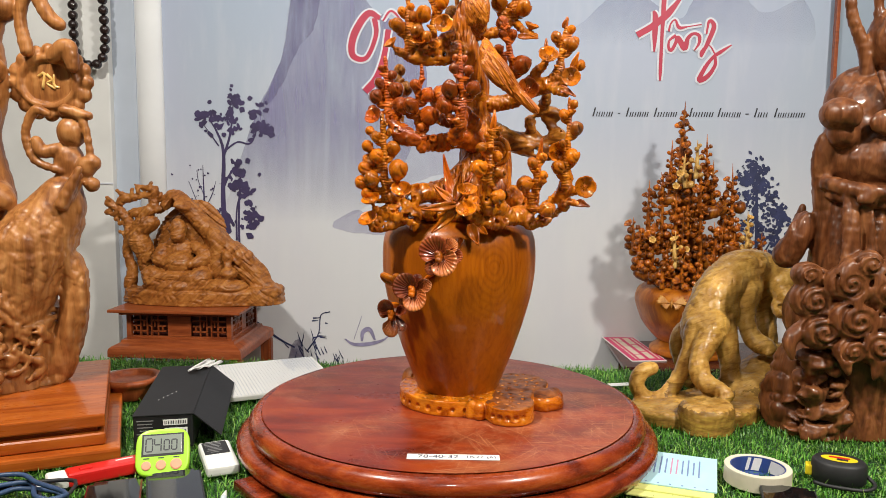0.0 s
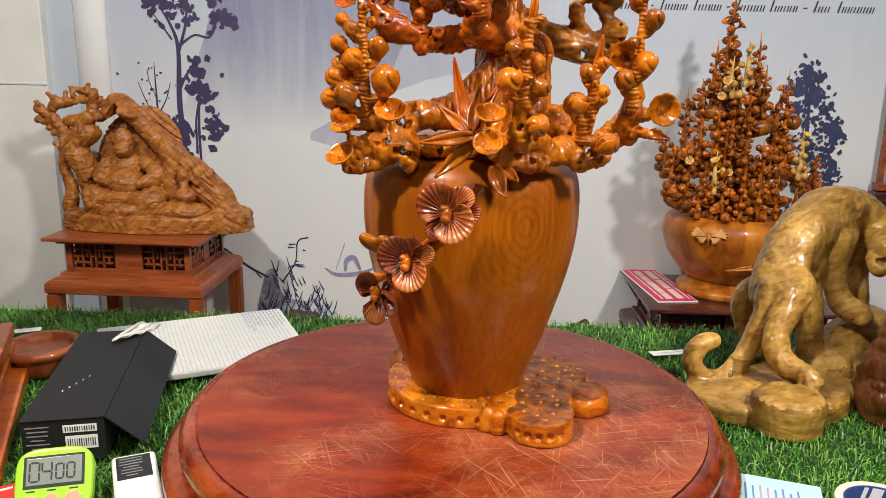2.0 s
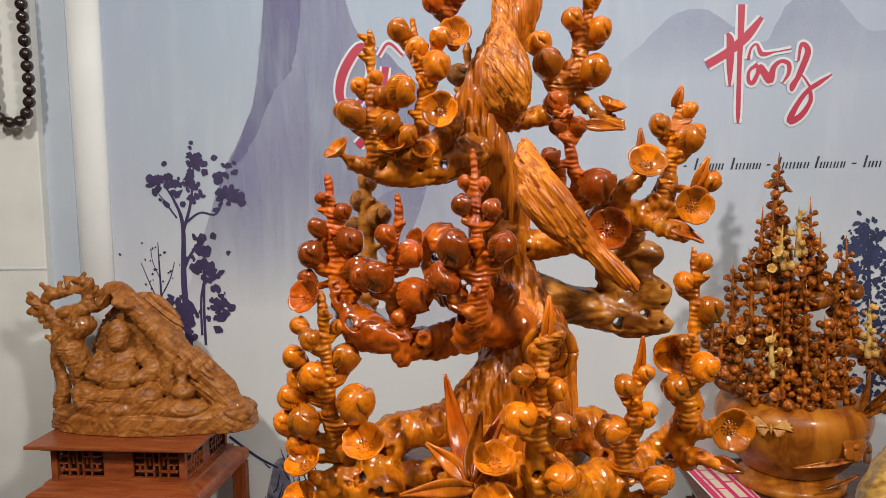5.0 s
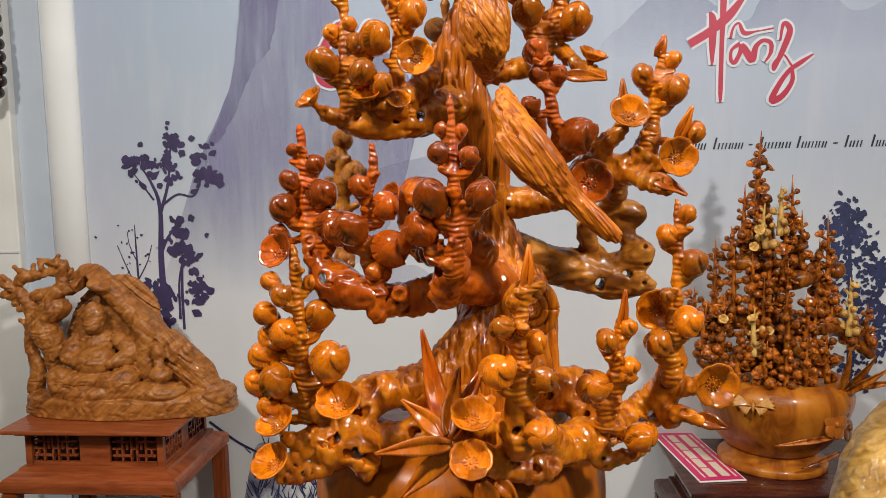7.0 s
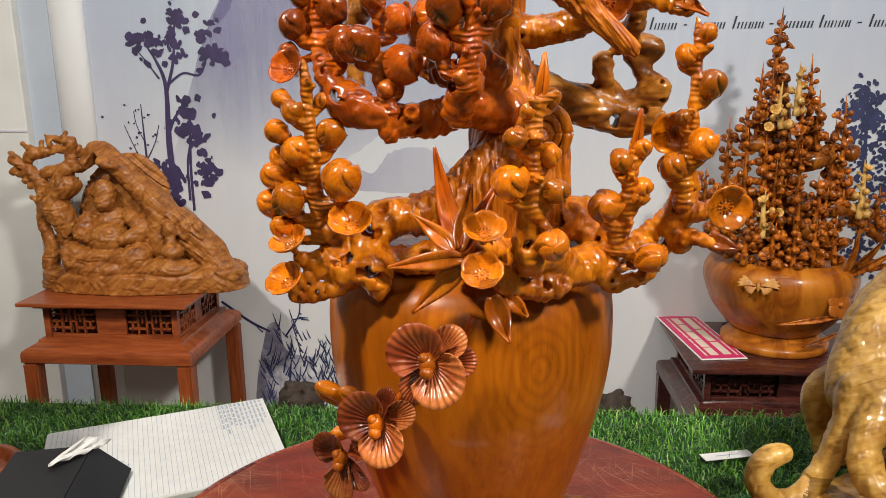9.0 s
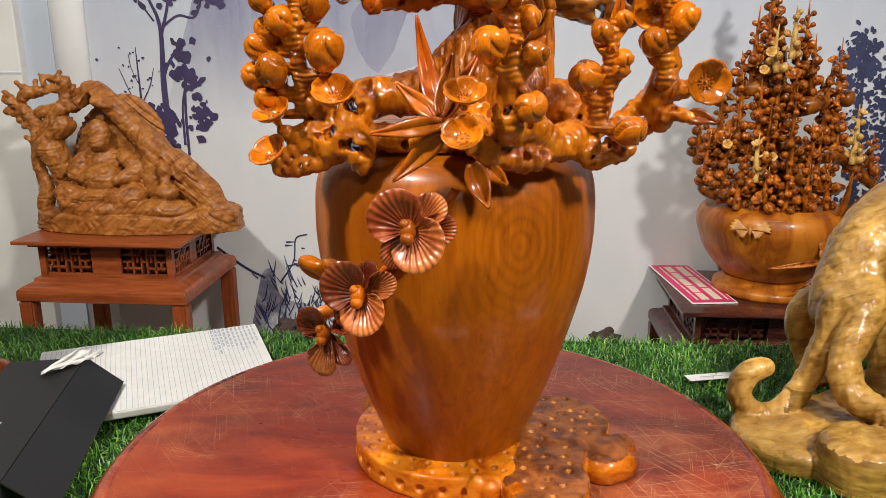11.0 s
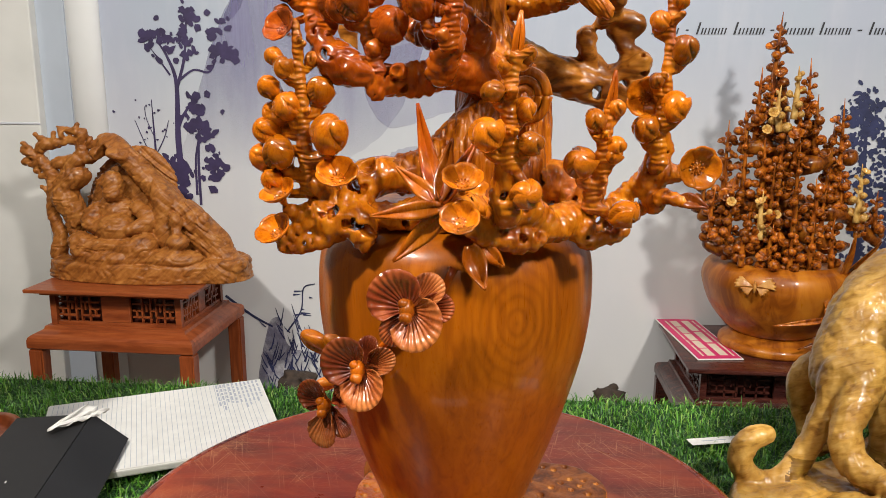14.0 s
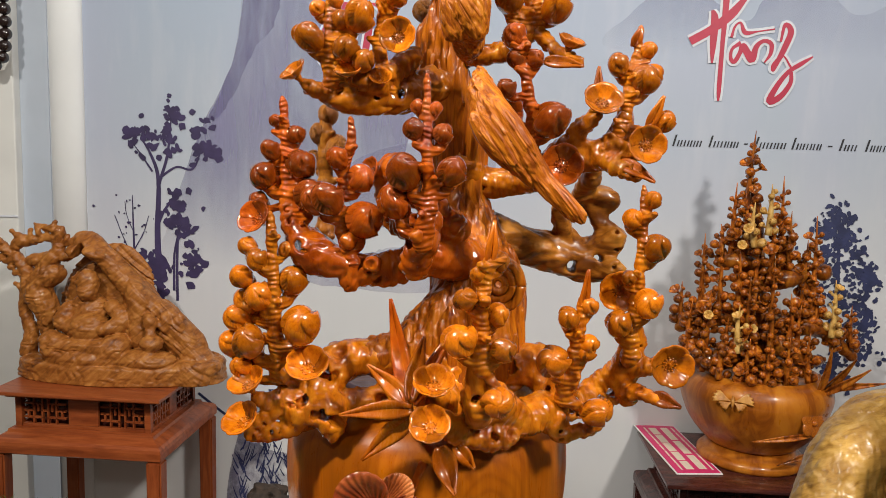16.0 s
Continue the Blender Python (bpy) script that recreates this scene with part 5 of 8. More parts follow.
# twigs with buds
twig(sculpture, [(-0.115, -0.097, 0.363, 0.0065), (-0.118, -0.102, 0.41, 0.0051), (-0.118, -0.105, 0.447, 0.0042), (-0.12, -0.105, 0.482, 0.0034), (-0.122, -0.103, 0.501, 0.0021)],
     [(-0.14, -0.1, 0.473, 0.0068), (-0.13, -0.11, 0.464, 0.008), (-0.144, -0.105, 0.449, 0.0085), (-0.129, -0.107, 0.434, 0.0101), (-0.105, -0.095, 0.446, 0.0108), (-0.143, -0.095, 0.427, 0.0095), (-0.149, -0.1, 0.414, 0.0094), (-0.137, -0.109, 0.397, 0.0118), (-0.154, -0.095, 0.391, 0.0104), (-0.094, -0.11, 0.412, 0.0139), (-0.111, -0.095, 0.471, 0.006), (-0.146, -0.1, 0.373, 0.0081)])
twig(sculpture, [(-0.101, -0.085, 0.483, 0.0066), (-0.113, -0.08, 0.51, 0.0053), (-0.116, -0.075, 0.541, 0.0045), (-0.118, -0.073, 0.568, 0.0036), (-0.121, -0.07, 0.593, 0.0023)],
     [(-0.125, -0.073, 0.574, 0.0049), (-0.108, -0.075, 0.563, 0.0071), (-0.129, -0.077, 0.55, 0.0076), (-0.101, -0.083, 0.539, 0.0106), (-0.134, -0.08, 0.529, 0.0102), (-0.128, -0.07, 0.527, 0.009), (-0.093, -0.087, 0.515, 0.0114), (-0.139, -0.075, 0.509, 0.0067)], CARVED_DARK, BUDS_RED)
twig(sculpture, [(-0.111, 0.055, 0.461, 0.0087), (-0.111, 0.055, 0.538, 0.0076), (-0.114, 0.055, 0.592, 0.0043)],
     [(-0.11, 0.055, 0.587, 0.0087), (-0.099, 0.05, 0.554, 0.0119), (-0.119, 0.055, 0.568, 0.0082), (-0.125, 0.065, 0.543, 0.0083)], CARVED_BACK, BUDS_BACK)
twig(sculpture, [(-0.057, -0.095, 0.462, 0.006), (-0.067, -0.095, 0.497, 0.0043), (-0.065, -0.095, 0.528, 0.0035), (-0.059, -0.095, 0.558, 0.003), (-0.06, -0.095, 0.577, 0.0017)],
     [(-0.068, -0.1, 0.545, 0.0077), (-0.05, -0.097, 0.53, 0.0099), (-0.076, -0.103, 0.513, 0.0115), (-0.087, -0.095, 0.511, 0.0104), (-0.046, -0.1, 0.497, 0.0128)], CARVED_DARK, BUDS_RED)
twig(sculpture, [(0.001, -0.12, 0.482, 0.007), (0.007, -0.123, 0.515, 0.0053), (0.004, -0.12, 0.544, 0.0041), (0.003, -0.117, 0.573, 0.0033), (0.001, -0.11, 0.61, 0.0021)],
     [(-0.007, -0.117, 0.569, 0.0075), (0.015, -0.117, 0.566, 0.0071), (-0.013, -0.123, 0.536, 0.0119), (0.023, -0.125, 0.538, 0.0102), (-0.021, -0.115, 0.514, 0.0113), (0.008, -0.113, 0.584, 0.005), (-0.005, -0.11, 0.586, 0.0055)], CARVED_DARK, BUDS_RED)
twig(sculpture, [(0.05, -0.142, 0.394, 0.0079), (0.049, -0.145, 0.42, 0.0059), (0.05, -0.147, 0.445, 0.0043), (0.052, -0.147, 0.465, 0.0035), (0.053, -0.147, 0.477, 0.0027)],
     [(0.037, -0.153, 0.447, 0.0078), (0.045, -0.15, 0.465, 0.0051), (0.062, -0.14, 0.473, 0.006), (0.061, -0.142, 0.434, 0.0079), (0.034, -0.155, 0.416, 0.0116), (0.066, -0.149, 0.409, 0.0082), (0.063, -0.16, 0.373, 0.0103)])
leaf(sculpture, (0.053, -0.147, 0.471), (0.056, -0.145, 0.504), 0.0055, 0.003)
twig(sculpture, [(0.117, -0.083, 0.355, 0.0071), (0.125, -0.09, 0.383, 0.0057), (0.126, -0.095, 0.406, 0.0047), (0.128, -0.095, 0.428, 0.0035), (0.129, -0.095, 0.442, 0.0026)],
     [(0.118, -0.1, 0.425, 0.0081), (0.134, -0.095, 0.434, 0.0065), (0.135, -0.1, 0.405, 0.0068), (0.134, -0.098, 0.397, 0.0064), (0.106, -0.11, 0.392, 0.0118), (0.143, -0.105, 0.351, 0.0106)])
leaf(sculpture, (0.128, -0.095, 0.428), (0.132, -0.095, 0.464), 0.005, 0.002)
twig(sculpture, [(0.172, -0.07, 0.386, 0.0077), (0.174, -0.073, 0.419, 0.0054), (0.176, -0.073, 0.455, 0.004), (0.178, -0.07, 0.491, 0.0036), (0.177, -0.065, 0.53, 0.0018)],
     [(0.184, -0.07, 0.519, 0.0063), (0.169, -0.07, 0.503, 0.0077), (0.188, -0.073, 0.48, 0.0099), (0.183, -0.083, 0.436, 0.0106), (0.161, -0.08, 0.418, 0.0102), (0.167, -0.08, 0.456, 0.0058), (0.192, -0.07, 0.481, 0.0072)])
twig(sculpture, [(0.16, -0.025, 0.563, 0.0073), (0.166, -0.027, 0.59, 0.0053), (0.168, -0.027, 0.616, 0.0043), (0.173, -0.025, 0.639, 0.0034), (0.174, -0.025, 0.662, 0.0024)],
     [(0.157, -0.027, 0.631, 0.0087), (0.18, -0.03, 0.619, 0.011), (0.182, -0.025, 0.643, 0.0063), (0.196, -0.045, 0.583, 0.0075), (0.186, -0.025, 0.623, 0.0087)])
twig(sculpture, [(0.085, -0.045, 0.555, 0.007), (0.085, -0.055, 0.582, 0.0055), (0.079, -0.06, 0.608, 0.0041), (0.076, -0.06, 0.635, 0.0027), (0.076, -0.06, 0.646, 0.0018)],
     [(0.067, -0.055, 0.649, 0.0092), (0.084, -0.06, 0.63, 0.0073), (0.069, -0.06, 0.629, 0.0064), (0.1, -0.065, 0.581, 0.0132), (0.062, -0.07, 0.605, 0.0072), (0.068, -0.035, 0.595, 0.0081)], CARVED_DARK, BUDS_RED)
twig(sculpture, [(-0.084, -0.055, 0.598, 0.0065), (-0.085, -0.06, 0.631, 0.0046), (-0.085, -0.06, 0.662, 0.0032), (-0.085, -0.055, 0.694, 0.0028), (-0.085, -0.055, 0.711, 0.0018)],
     [(-0.1, -0.065, 0.643, 0.01), (-0.095, -0.06, 0.667, 0.0064), (-0.08, -0.06, 0.673, 0.0055), (-0.075, -0.06, 0.658, 0.0073), (-0.069, -0.07, 0.634, 0.0099), (-0.059, -0.065, 0.661, 0.0114), (-0.107, -0.06, 0.645, 0.0078), (-0.054, -0.07, 0.624, 0.0081)])
twig(sculpture, [(-0.037, -0.045, 0.604, 0.0066), (-0.044, -0.05, 0.635, 0.0047), (-0.042, -0.05, 0.667, 0.0037), (-0.047, -0.05, 0.694, 0.0033), (-0.051, -0.045, 0.721, 0.0019)],
     [(-0.03, -0.055, 0.682, 0.0106), (-0.047, -0.05, 0.697, 0.0084), (-0.027, -0.05, 0.706, 0.0079), (-0.061, -0.05, 0.712, 0.0084)])
twig(sculpture, [(-0.009, 0.075, 0.634, 0.0078), (-0.01, 0.075, 0.677, 0.005), (-0.01, 0.075, 0.72, 0.0034)],
     [(-0.019, 0.075, 0.691, 0.0095), (0.003, 0.075, 0.695, 0.0073)], CARVED_BACK, BUDS_BACK)
twig(sculpture, [(0.077, -0.01, 0.656, 0.0069), (0.09, -0.01, 0.688, 0.0059), (0.097, -0.01, 0.721, 0.0045), (0.1, -0.01, 0.748, 0.0025)],
     [(0.103, -0.02, 0.679, 0.0117), (0.063, -0.025, 0.686, 0.0116), (0.056, -0.02, 0.703, 0.0098), (0.108, -0.015, 0.714, 0.0098), (0.085, -0.015, 0.724, 0.0088), (0.104, -0.01, 0.741, 0.0059)])
twig(sculpture, [(0.041, 0.015, 0.748, 0.0082), (0.026, 0.005, 0.774, 0.0061), (0.017, 0.005, 0.803, 0.0041)],
     [(0.012, 0.0, 0.768, 0.0101), (0.036, 0.0, 0.795, 0.009), (0.002, 0.005, 0.789, 0.0076), (0.046, -0.005, 0.77, 0.0085)])
twig(sculpture, [(-0.018, -0.005, 0.707, 0.0065), (-0.026, -0.015, 0.738, 0.0049), (-0.028, -0.015, 0.77, 0.0029)],
     [(-0.035, -0.02, 0.741, 0.0088), (-0.014, -0.02, 0.749, 0.0088), (-0.035, -0.015, 0.766, 0.0064)], CARVED_DARK, BUDS_RED)

# blossoms
blossom(sculpture, (0.202, -0.083, 0.387), 0.0181, (0.12, -1, 0.05))
blossom(sculpture, (-0.089, -0.107, 0.375), 0.0180, (0.05, -0.60, 0.78))
blossom(sculpture, (-0.026, -0.07, 0.643), 0.0153, (-0.05, -1, 0.15))
blossom(sculpture, (0.143, -0.04, 0.596), 0.017, (0.05, -0.8, 0.55))
blossom(sculpture, (0.179, -0.05, 0.563), 0.0163, (0.05, -1, 0.1))
blossom(sculpture, (0.111, -0.045, 0.544), 0.0183, (0.05, -1, 0.15), CARVED_DARK)
blossom(sculpture, (0.163, -0.06, 0.442), 0.0174, (-0.12, -1, 0.05))
blossom(sculpture, (0.015, -0.145, 0.377), 0.0165, (0.05, -0.55, 0.83))
blossom(sculpture, (0.014, -0.155, 0.349), 0.0160, (0, -0.72, 0.68))
blossom(sculpture, (-0.136, -0.11, 0.36), 0.0158, (-0.25, -0.50, 0.82))
blossom(sculpture, (-0.14, -0.11, 0.329), 0.0165, (-0.30, -0.60, 0.72))
blossom(sculpture, (-0.133, -0.095, 0.494), 0.0151, (-0.35, -0.8, 0.45), CARVED_DARK)
blossom(sculpture, (-0.109, -0.07, 0.611), 0.0126, (-0.55, -0.5, 0.75))
blossom(sculpture, (-0.066, -0.07, 0.612), 0.0122, (-0.1, -0.5, 0.9))
blossom(sculpture, (0.115, -0.025, 0.645), 0.0131, (0.35, -0.35, 0.9))
blossom(sculpture, (-0.042, -0.06, 0.61), 0.0101, (0.1, -0.7, 0.6))
blossom(sculpture, (-0.016, -0.035, 0.709), 0.0143, (0.1, -0.9, 0.3))
blossom(sculpture, (-0.048, -0.045, 0.534), 0.0122, (-0.6, -0.6, 0.3), CARVED_DARK)

# leaves
leaf(sculpture, (-0.003, -0.14, 0.362), (-0.023, -0.11, 0.436), 0.0105, -0.012, CARVED_DARK)
leaf(sculpture, (-0.003, -0.14, 0.364), (0.005, -0.12, 0.41), 0.0095, -0.006)
leaf(sculpture, (-0.004, -0.14, 0.364), (-0.037, -0.13, 0.388), 0.0095, -0.006)
leaf(sculpture, (-0.0, -0.145, 0.36), (-0.056, -0.14, 0.351), 0.0095, -0.008)
leaf(sculpture, (-0.001, -0.14, 0.352), (-0.039, -0.135, 0.315), 0.011, -0.006)
leaf(sculpture, (-0.001, -0.14, 0.362), (0.025, -0.105, 0.41), 0.0085, -0.006, CARVED_DARK)
leaf(sculpture, (0.141, -0.03, 0.598), (0.141, -0.025, 0.629), 0.006, 0.0)
leaf(sculpture, (0.181, -0.045, 0.578), (0.192, -0.05, 0.604), 0.006, 0.002)
leaf(sculpture, (0.189, -0.09, 0.362), (0.21, -0.1, 0.356), 0.0085, 0.004)
leaf(sculpture, (0.161, -0.035, 0.548), (0.189, -0.05, 0.532), 0.0085, 0.004)
leaf(sculpture, (0.095, -0.02, 0.633), (0.128, -0.03, 0.628), 0.0075, 0.003)
leaf(sculpture, (0.169, -0.025, 0.646), (0.175, -0.025, 0.663), 0.006, 0.002)
leaf(sculpture, (0.021, -0.14, 0.329), (0.034, -0.155, 0.298), 0.0125, -0.006)
leaf(sculpture, (0.033, -0.125, 0.325), (0.048, -0.14, 0.313), 0.008, -0.004)

# birds


def bird(beak, head, body, rump, tail, girth=0.0140):
    h, b, r, t = Vector(head), Vector(body), Vector(rump), Vector(tail)
    d = (t - h).normalized()
    side = d.cross(Vector((0, 1, 0))).normalized()
    shapes = rods((*beak, 0.0010), (*(h + (Vector(beak) - h) * 0.45), 0.0050), (*h, 0.0098), (*(h + (b - h) * 0.45), 0.0118), (*b, girth), (*(b + (r - b) * 0.6), girth * 0.86), (*r, girth * 0.55), (*((r + t) / 2), 0.0068), (*t, 0.0048))
    for s in (-1, 1):
        shapes += rods((*(b + side * s * girth * 0.55 - d * 0.016 - Vector((0, 0.006, 0))), 0.0075), (*(b + side * s * girth * 0.62 + d * 0.012 - Vector((0, 0.005, 0))), 0.0070), (*(r + side * s * girth * 0.2 + d * 0.012), 0.0025))
    axes = np.array((side, d, side.cross(d)))

    def feathers(p):
        """Fine strokes along the bird, and the edge of its folded wing."""
        q = (p - np.array(b)) @ axes.T
        stroke_lines = 0.3 - ridges(q, (380, 46, 380))
        wing = np.abs(q[:, 0] - 0.004 + 0.18 * q[:, 1])
        edge = np.clip(1 - wing / 0.0016, 0, 1) * np.clip((q[:, 1] + 0.014) * 90, 0, 1)
        return 0.0020 * stroke_lines + 0.0012 * edge

    ob = carved("bird", shapes, 0.0011, 0.005, BIRD_WOOD, relief=feathers)
    eye = bmesh.new()
    for s in (-1, 1):
        bmesh.ops.create_icosphere(eye, subdivisions=2, radius=0.0016, matrix=Matrix.Translation(h + side * s * 0.0062 - Vector((0, 0.0072, 0))))
    under(ob, sculpture, "carved songbird with feather grooves")
    part("eye", eye, CARVED_BACK, ob)
    return ob



bird((0.04, -0.09, 0.619), (0.043, -0.095, 0.598), (0.057, -0.105, 0.57), (0.086, -0.105, 0.538), (0.122, -0.11, 0.505))
bird((0.03, -0.045, 0.629), (0.03, -0.055, 0.641), (0.027, -0.07, 0.663), (0.025, -0.07, 0.695), (0.024, -0.055, 0.738), 0.0175)

# orchids on the shoulder of the vase

def orchid(c, r, facing, roll, petals):
    """petals: (angle, length, half spread, tilt)."""
    core = bmesh.new()
    bmesh.ops.create_uvsphere(core, u_segments=14, v_segments=10, radius=0.21 * r, matrix=Matrix.Translation((0, 0, 0.20 * r)) @ Matrix.Diagonal((0.9, 1.25, 1.1, 1)))
    bmesh.ops.create_uvsphere(core, u_segments=12, v_segments=8, radius=0.16 * r, matrix=Matrix.Translation((0.03 * r, -0.17 * r, 0.33 * r)))
    bmesh.ops.create_uvsphere(core, u_segments=12, v_segments=8, radius=0.13 * r, matrix=Matrix.Translation((-0.05 * r, 0.14 * r, 0.32 * r)))
    ob = part("orchid", core, LEAF_WOOD, sculpture, "carved orchid flower with ribbed petals", True)
    ob.matrix_basis = Matrix.Translation(c) @ Vector(facing).to_track_quat("Z", "Y").to_matrix().to_4x4() @ pose(0, 0, 0, 0, 0, roll)
    for order, (ang, length, spread, tilt) in enumerate(petals):
        lift = 0.10 - 0.05 * order
        def f(u, v, length=length, spread=spread, lift=lift):
            s = 2 * v - 1
            a = s * spread * 1.55
            k = (math.cos(min(abs(s), 1.0) * 1.40) ** 0.38) * length * r
            rib = 0.030 * r * (0.6 - abs(math.sin(20 * s + 0.8 * math.sin(5 * s)))) * min(u * 2, 1)
            x, y = 0.02 * r + u * k * math.cos(a * 0.92), u * k * math.sin(a * 0.92)
            return (x, y, 0.30 * r * u * u - 0.10 * r * max(u - 0.8, 0) * 5 * (1 - s * s) + 0.05 * r * s * s * u + rib + lift * r)
        p = part("petal", sheet(f, 10, 96, 0.035 * r), ORCHID_WOOD if order % 2 else ORCHID_DARK_WOOD, ob, smooth=True)
        p.matrix_basis = pose(0, 0, 0, 0, 0, ang) @ pose(0, 0, 0, 0, -tilt, 0)
    return ob


orchid((-0.025, -0.145, 0.278), 0.0347, (-0.25, -1, 0.22), 0, [(128, 1.05, 0.92, 14), (-42, 1.05, 0.90, 10), (-118, 0.92, 0.44, 3), (50, 1.0, 0.48, -12), (8, 1.0, 0.44, -16)])
orchid((-0.067, -0.13, 0.221), 0.0329, (-0.35, -1, 0.18), 0, [(142, 1.05, 0.90, 16), (-58, 1.05, 0.84, 10), (-122, 0.92, 0.42, 0), (28, 0.95, 0.45, -12), (80, 0.85, 0.4, -16)])
orchid((-0.102, -0.105, 0.178), 0.0315, (-0.45, -1, 0.10), 0, [(120, 0.95, 0.66, 16), (-84, 1.15, 0.52, 4), (-40, 1.05, 0.36, -4), (178, 0.75, 0.36, 2), (30, 0.8, 0.4, -14)])
bud(sculpture, (-0.108, -0.11, 0.236), 0.0087, (-0.8, -0.2, 0.6), BUDS, 2.0)
bud(sculpture, (-0.092, -0.12, 0.239), 0.0068, (-0.7, -0.3, 0.6), BUDS, 1.7)
bud(sculpture, (-0.108, -0.085, 0.189), 0.0067, (-0.8, -0.2, -0.1), BUDS, 1.6)
stem = bmesh.new()
tube(stem, [(*(0.007, -0.11, 0.304), 0.004), (*(-0.014, -0.117, 0.263), 0.0035), (*(-0.052, -0.11, 0.236), 0.003), (*(-0.087, -0.09, 0.183), 0.003)], 6, 8)
part("orchid_stem", stem, CARVED_DARK, sculpture, smooth=True)

# ---- stand with the relief carving ----
def fret_bm(w, h, t, bar=0.0042):
    """A fretwork panel of crossing and turning bars in the xz plane."""
    bm = bmesh.new()
    def bars(lines):
        for x0, z0, x1, z1 in lines:
            box_bm((abs(x1 - x0) * w + bar, t, abs(z1 - z0) * h + bar), ((x0 + x1) / 2 * w, 0, (z0 + z1) / 2 * h), 0.0, bm=bm)
    for s in (-1, 1):
        bars([(0.07 * s, -0.5, 0.07 * s, 0.5), (0.28 * s, -0.5, 0.28 * s, 0.5), (0.07 * s, 0.26, 0.5 * s, 0.26), (0.07 * s, -0.26, 0.5 * s, -0.26), (0.42 * s, -0.26, 0.42 * s, 0.0), (0.28 * s, 0.0, 0.42 * s, 0.0), (0.17 * s, 0.0, 0.17 * s, 0.26)])
    bars([(-0.5, 0.0, -0.42, 0.0), (0.42, 0.0, 0.5, 0.0), (-0.07, 0.0, 0.07, 0.0)])
    return bm


def altar_stand(name, place, turn, w, d, height, frieze, material, label):
    """A low stand: moulded top, fretted frieze, sloping shoulder, apron and four legs. The origin is the middle of its top."""
    st = thing(name, place, label, "stand", turn=turn)
    part("top_board", box_bm((w, d, 0.010), (0, 0, -0.005), 0.003), material, st)
    part("top_moulding", box_bm((w - 0.05, d - 0.05, 0.012), (0, 0, -0.0155), 0.005), material, st)
    fw, fd = w - 0.085, d - 0.085
    z0, z1 = -0.022 - frieze, -0.022
    for sx in (-1, 1):
        for sy in (-1, 1):
            part("frieze_post", box_bm((0.016, 0.016, frieze), (sx * (fw / 2 - 0.008), sy * (fd / 2 - 0.008), (z0 + z1) / 2), 0.001), material, st)
    for sy in (-1, 1):
        part("frieze_rail", box_bm((fw - 0.034, 0.012, 0.009), (0, sy * (fd / 2 - 0.008), z0 + 0.0045), 0.001), material, st)
        part("frieze_panel", box_bm((fw * 0.22, 0.010, frieze - 0.012), (0, sy * (fd / 2 - 0.008), (z0 + z1) / 2 + 0.003), 0.002), material, st)
        for sx in (-1, 1):
            p = part("fretwork", fret_bm(fw * 0.30, frieze - 0.012, 0.007), material, st)
            p.location = (sx * fw * 0.285, sy * (fd / 2 - 0.007), (z0 + z1) / 2 + 0.003)
            q = part("fretwork", fret_bm(fd * 0.30, frieze - 0.012, 0.007), material, st)
            q.matrix_basis = pose(sx * (fw / 2 - 0.007), sy * fd * 0.25, (z0 + z1) / 2 + 0.003, 0, 0, 90)
    for sx in (-1, 1):
        part("frieze_rail", box_bm((0.012, fd - 0.034, 0.009), (sx * (fw / 2 - 0.008), 0, z0 + 0.0045), 0.001), material, st)
        part("frieze_panel", box_bm((0.010, fd * 0.16, frieze - 0.012), (sx * (fw / 2 - 0.008), 0, (z0 + z1) / 2 + 0.003), 0.002), material, st)
    part("frieze_lining", box_bm((fw - 0.05, fd - 0.05, frieze), (0, 0, (z0 + z1) / 2)), DARK_STAND_WOOD, st)
    shoulder = bmesh.new()
    rings = []
    for k, z in ((0.0, z0), (0.012, z0 - 0.002), (0.014, z0 - 0.010), (0.036, z0 - 0.020), (0.043, z0 - 0.026), (0.045, z0 - 0.034), (0.045, z0 - 0.052), (0.040, z0 - 0.056), (-0.02, z0 - 0.056)):
        x, y = fw / 2 + k, fd / 2 + k
        rings.append([shoulder.verts.new(v) for v in ((-x, -y, z), (x, -y, z), (x, y, z), (-x, y, z))])
    for lo, hi in zip(rings, rings[1:]):
        for i in range(4):
            shoulder.faces.new((lo[i], hi[i], hi[(i + 1) % 4], lo[(i + 1) % 4]))
    shoulder.faces.new(rings[0])
    shoulder.faces.new(rings[-1][::-1])
    bmesh.ops.recalc_face_normals(shoulder, faces=shoulder.faces)
    part("apron", shoulder, material, st)
    leg = height + z0 - 0.0565
    for sx in (-1, 1):
        for sy in (-1, 1):
            bm = bmesh.new()
            for lo, hi, o in ((0.038, 0.034, 0.0),):
                vs = []
                for z, s in ((-height, hi), (z0 - 0.0565, lo)):
                    cx, cy = sx * (fw / 2 + 0.044 - s / 2), sy * (fd / 2 + 0.044 - s / 2)
                    vs.append([bm.verts.new((cx + a * s / 2, cy + b * s / 2, z)) for a, b in ((-1, -1), (1, -1), (1, 1), (-1, 1))])
                for i in range(4):
                    bm.faces.new((vs[0][i], vs[0][(i + 1) % 4], vs[1][(i + 1) % 4], vs[1][i]))
                bm.faces.new(vs[0][::-1])
                bm.faces.new(vs[1])
            bmesh.ops.bevel(bm, geom=list(bm.edges), offset=0.004, segments=2, affect="EDGES")
            part("leg", bm, STAND_LEG_WOOD if material is STAND_WOOD else material, st)
    return st


STAND_TOP = 0.064
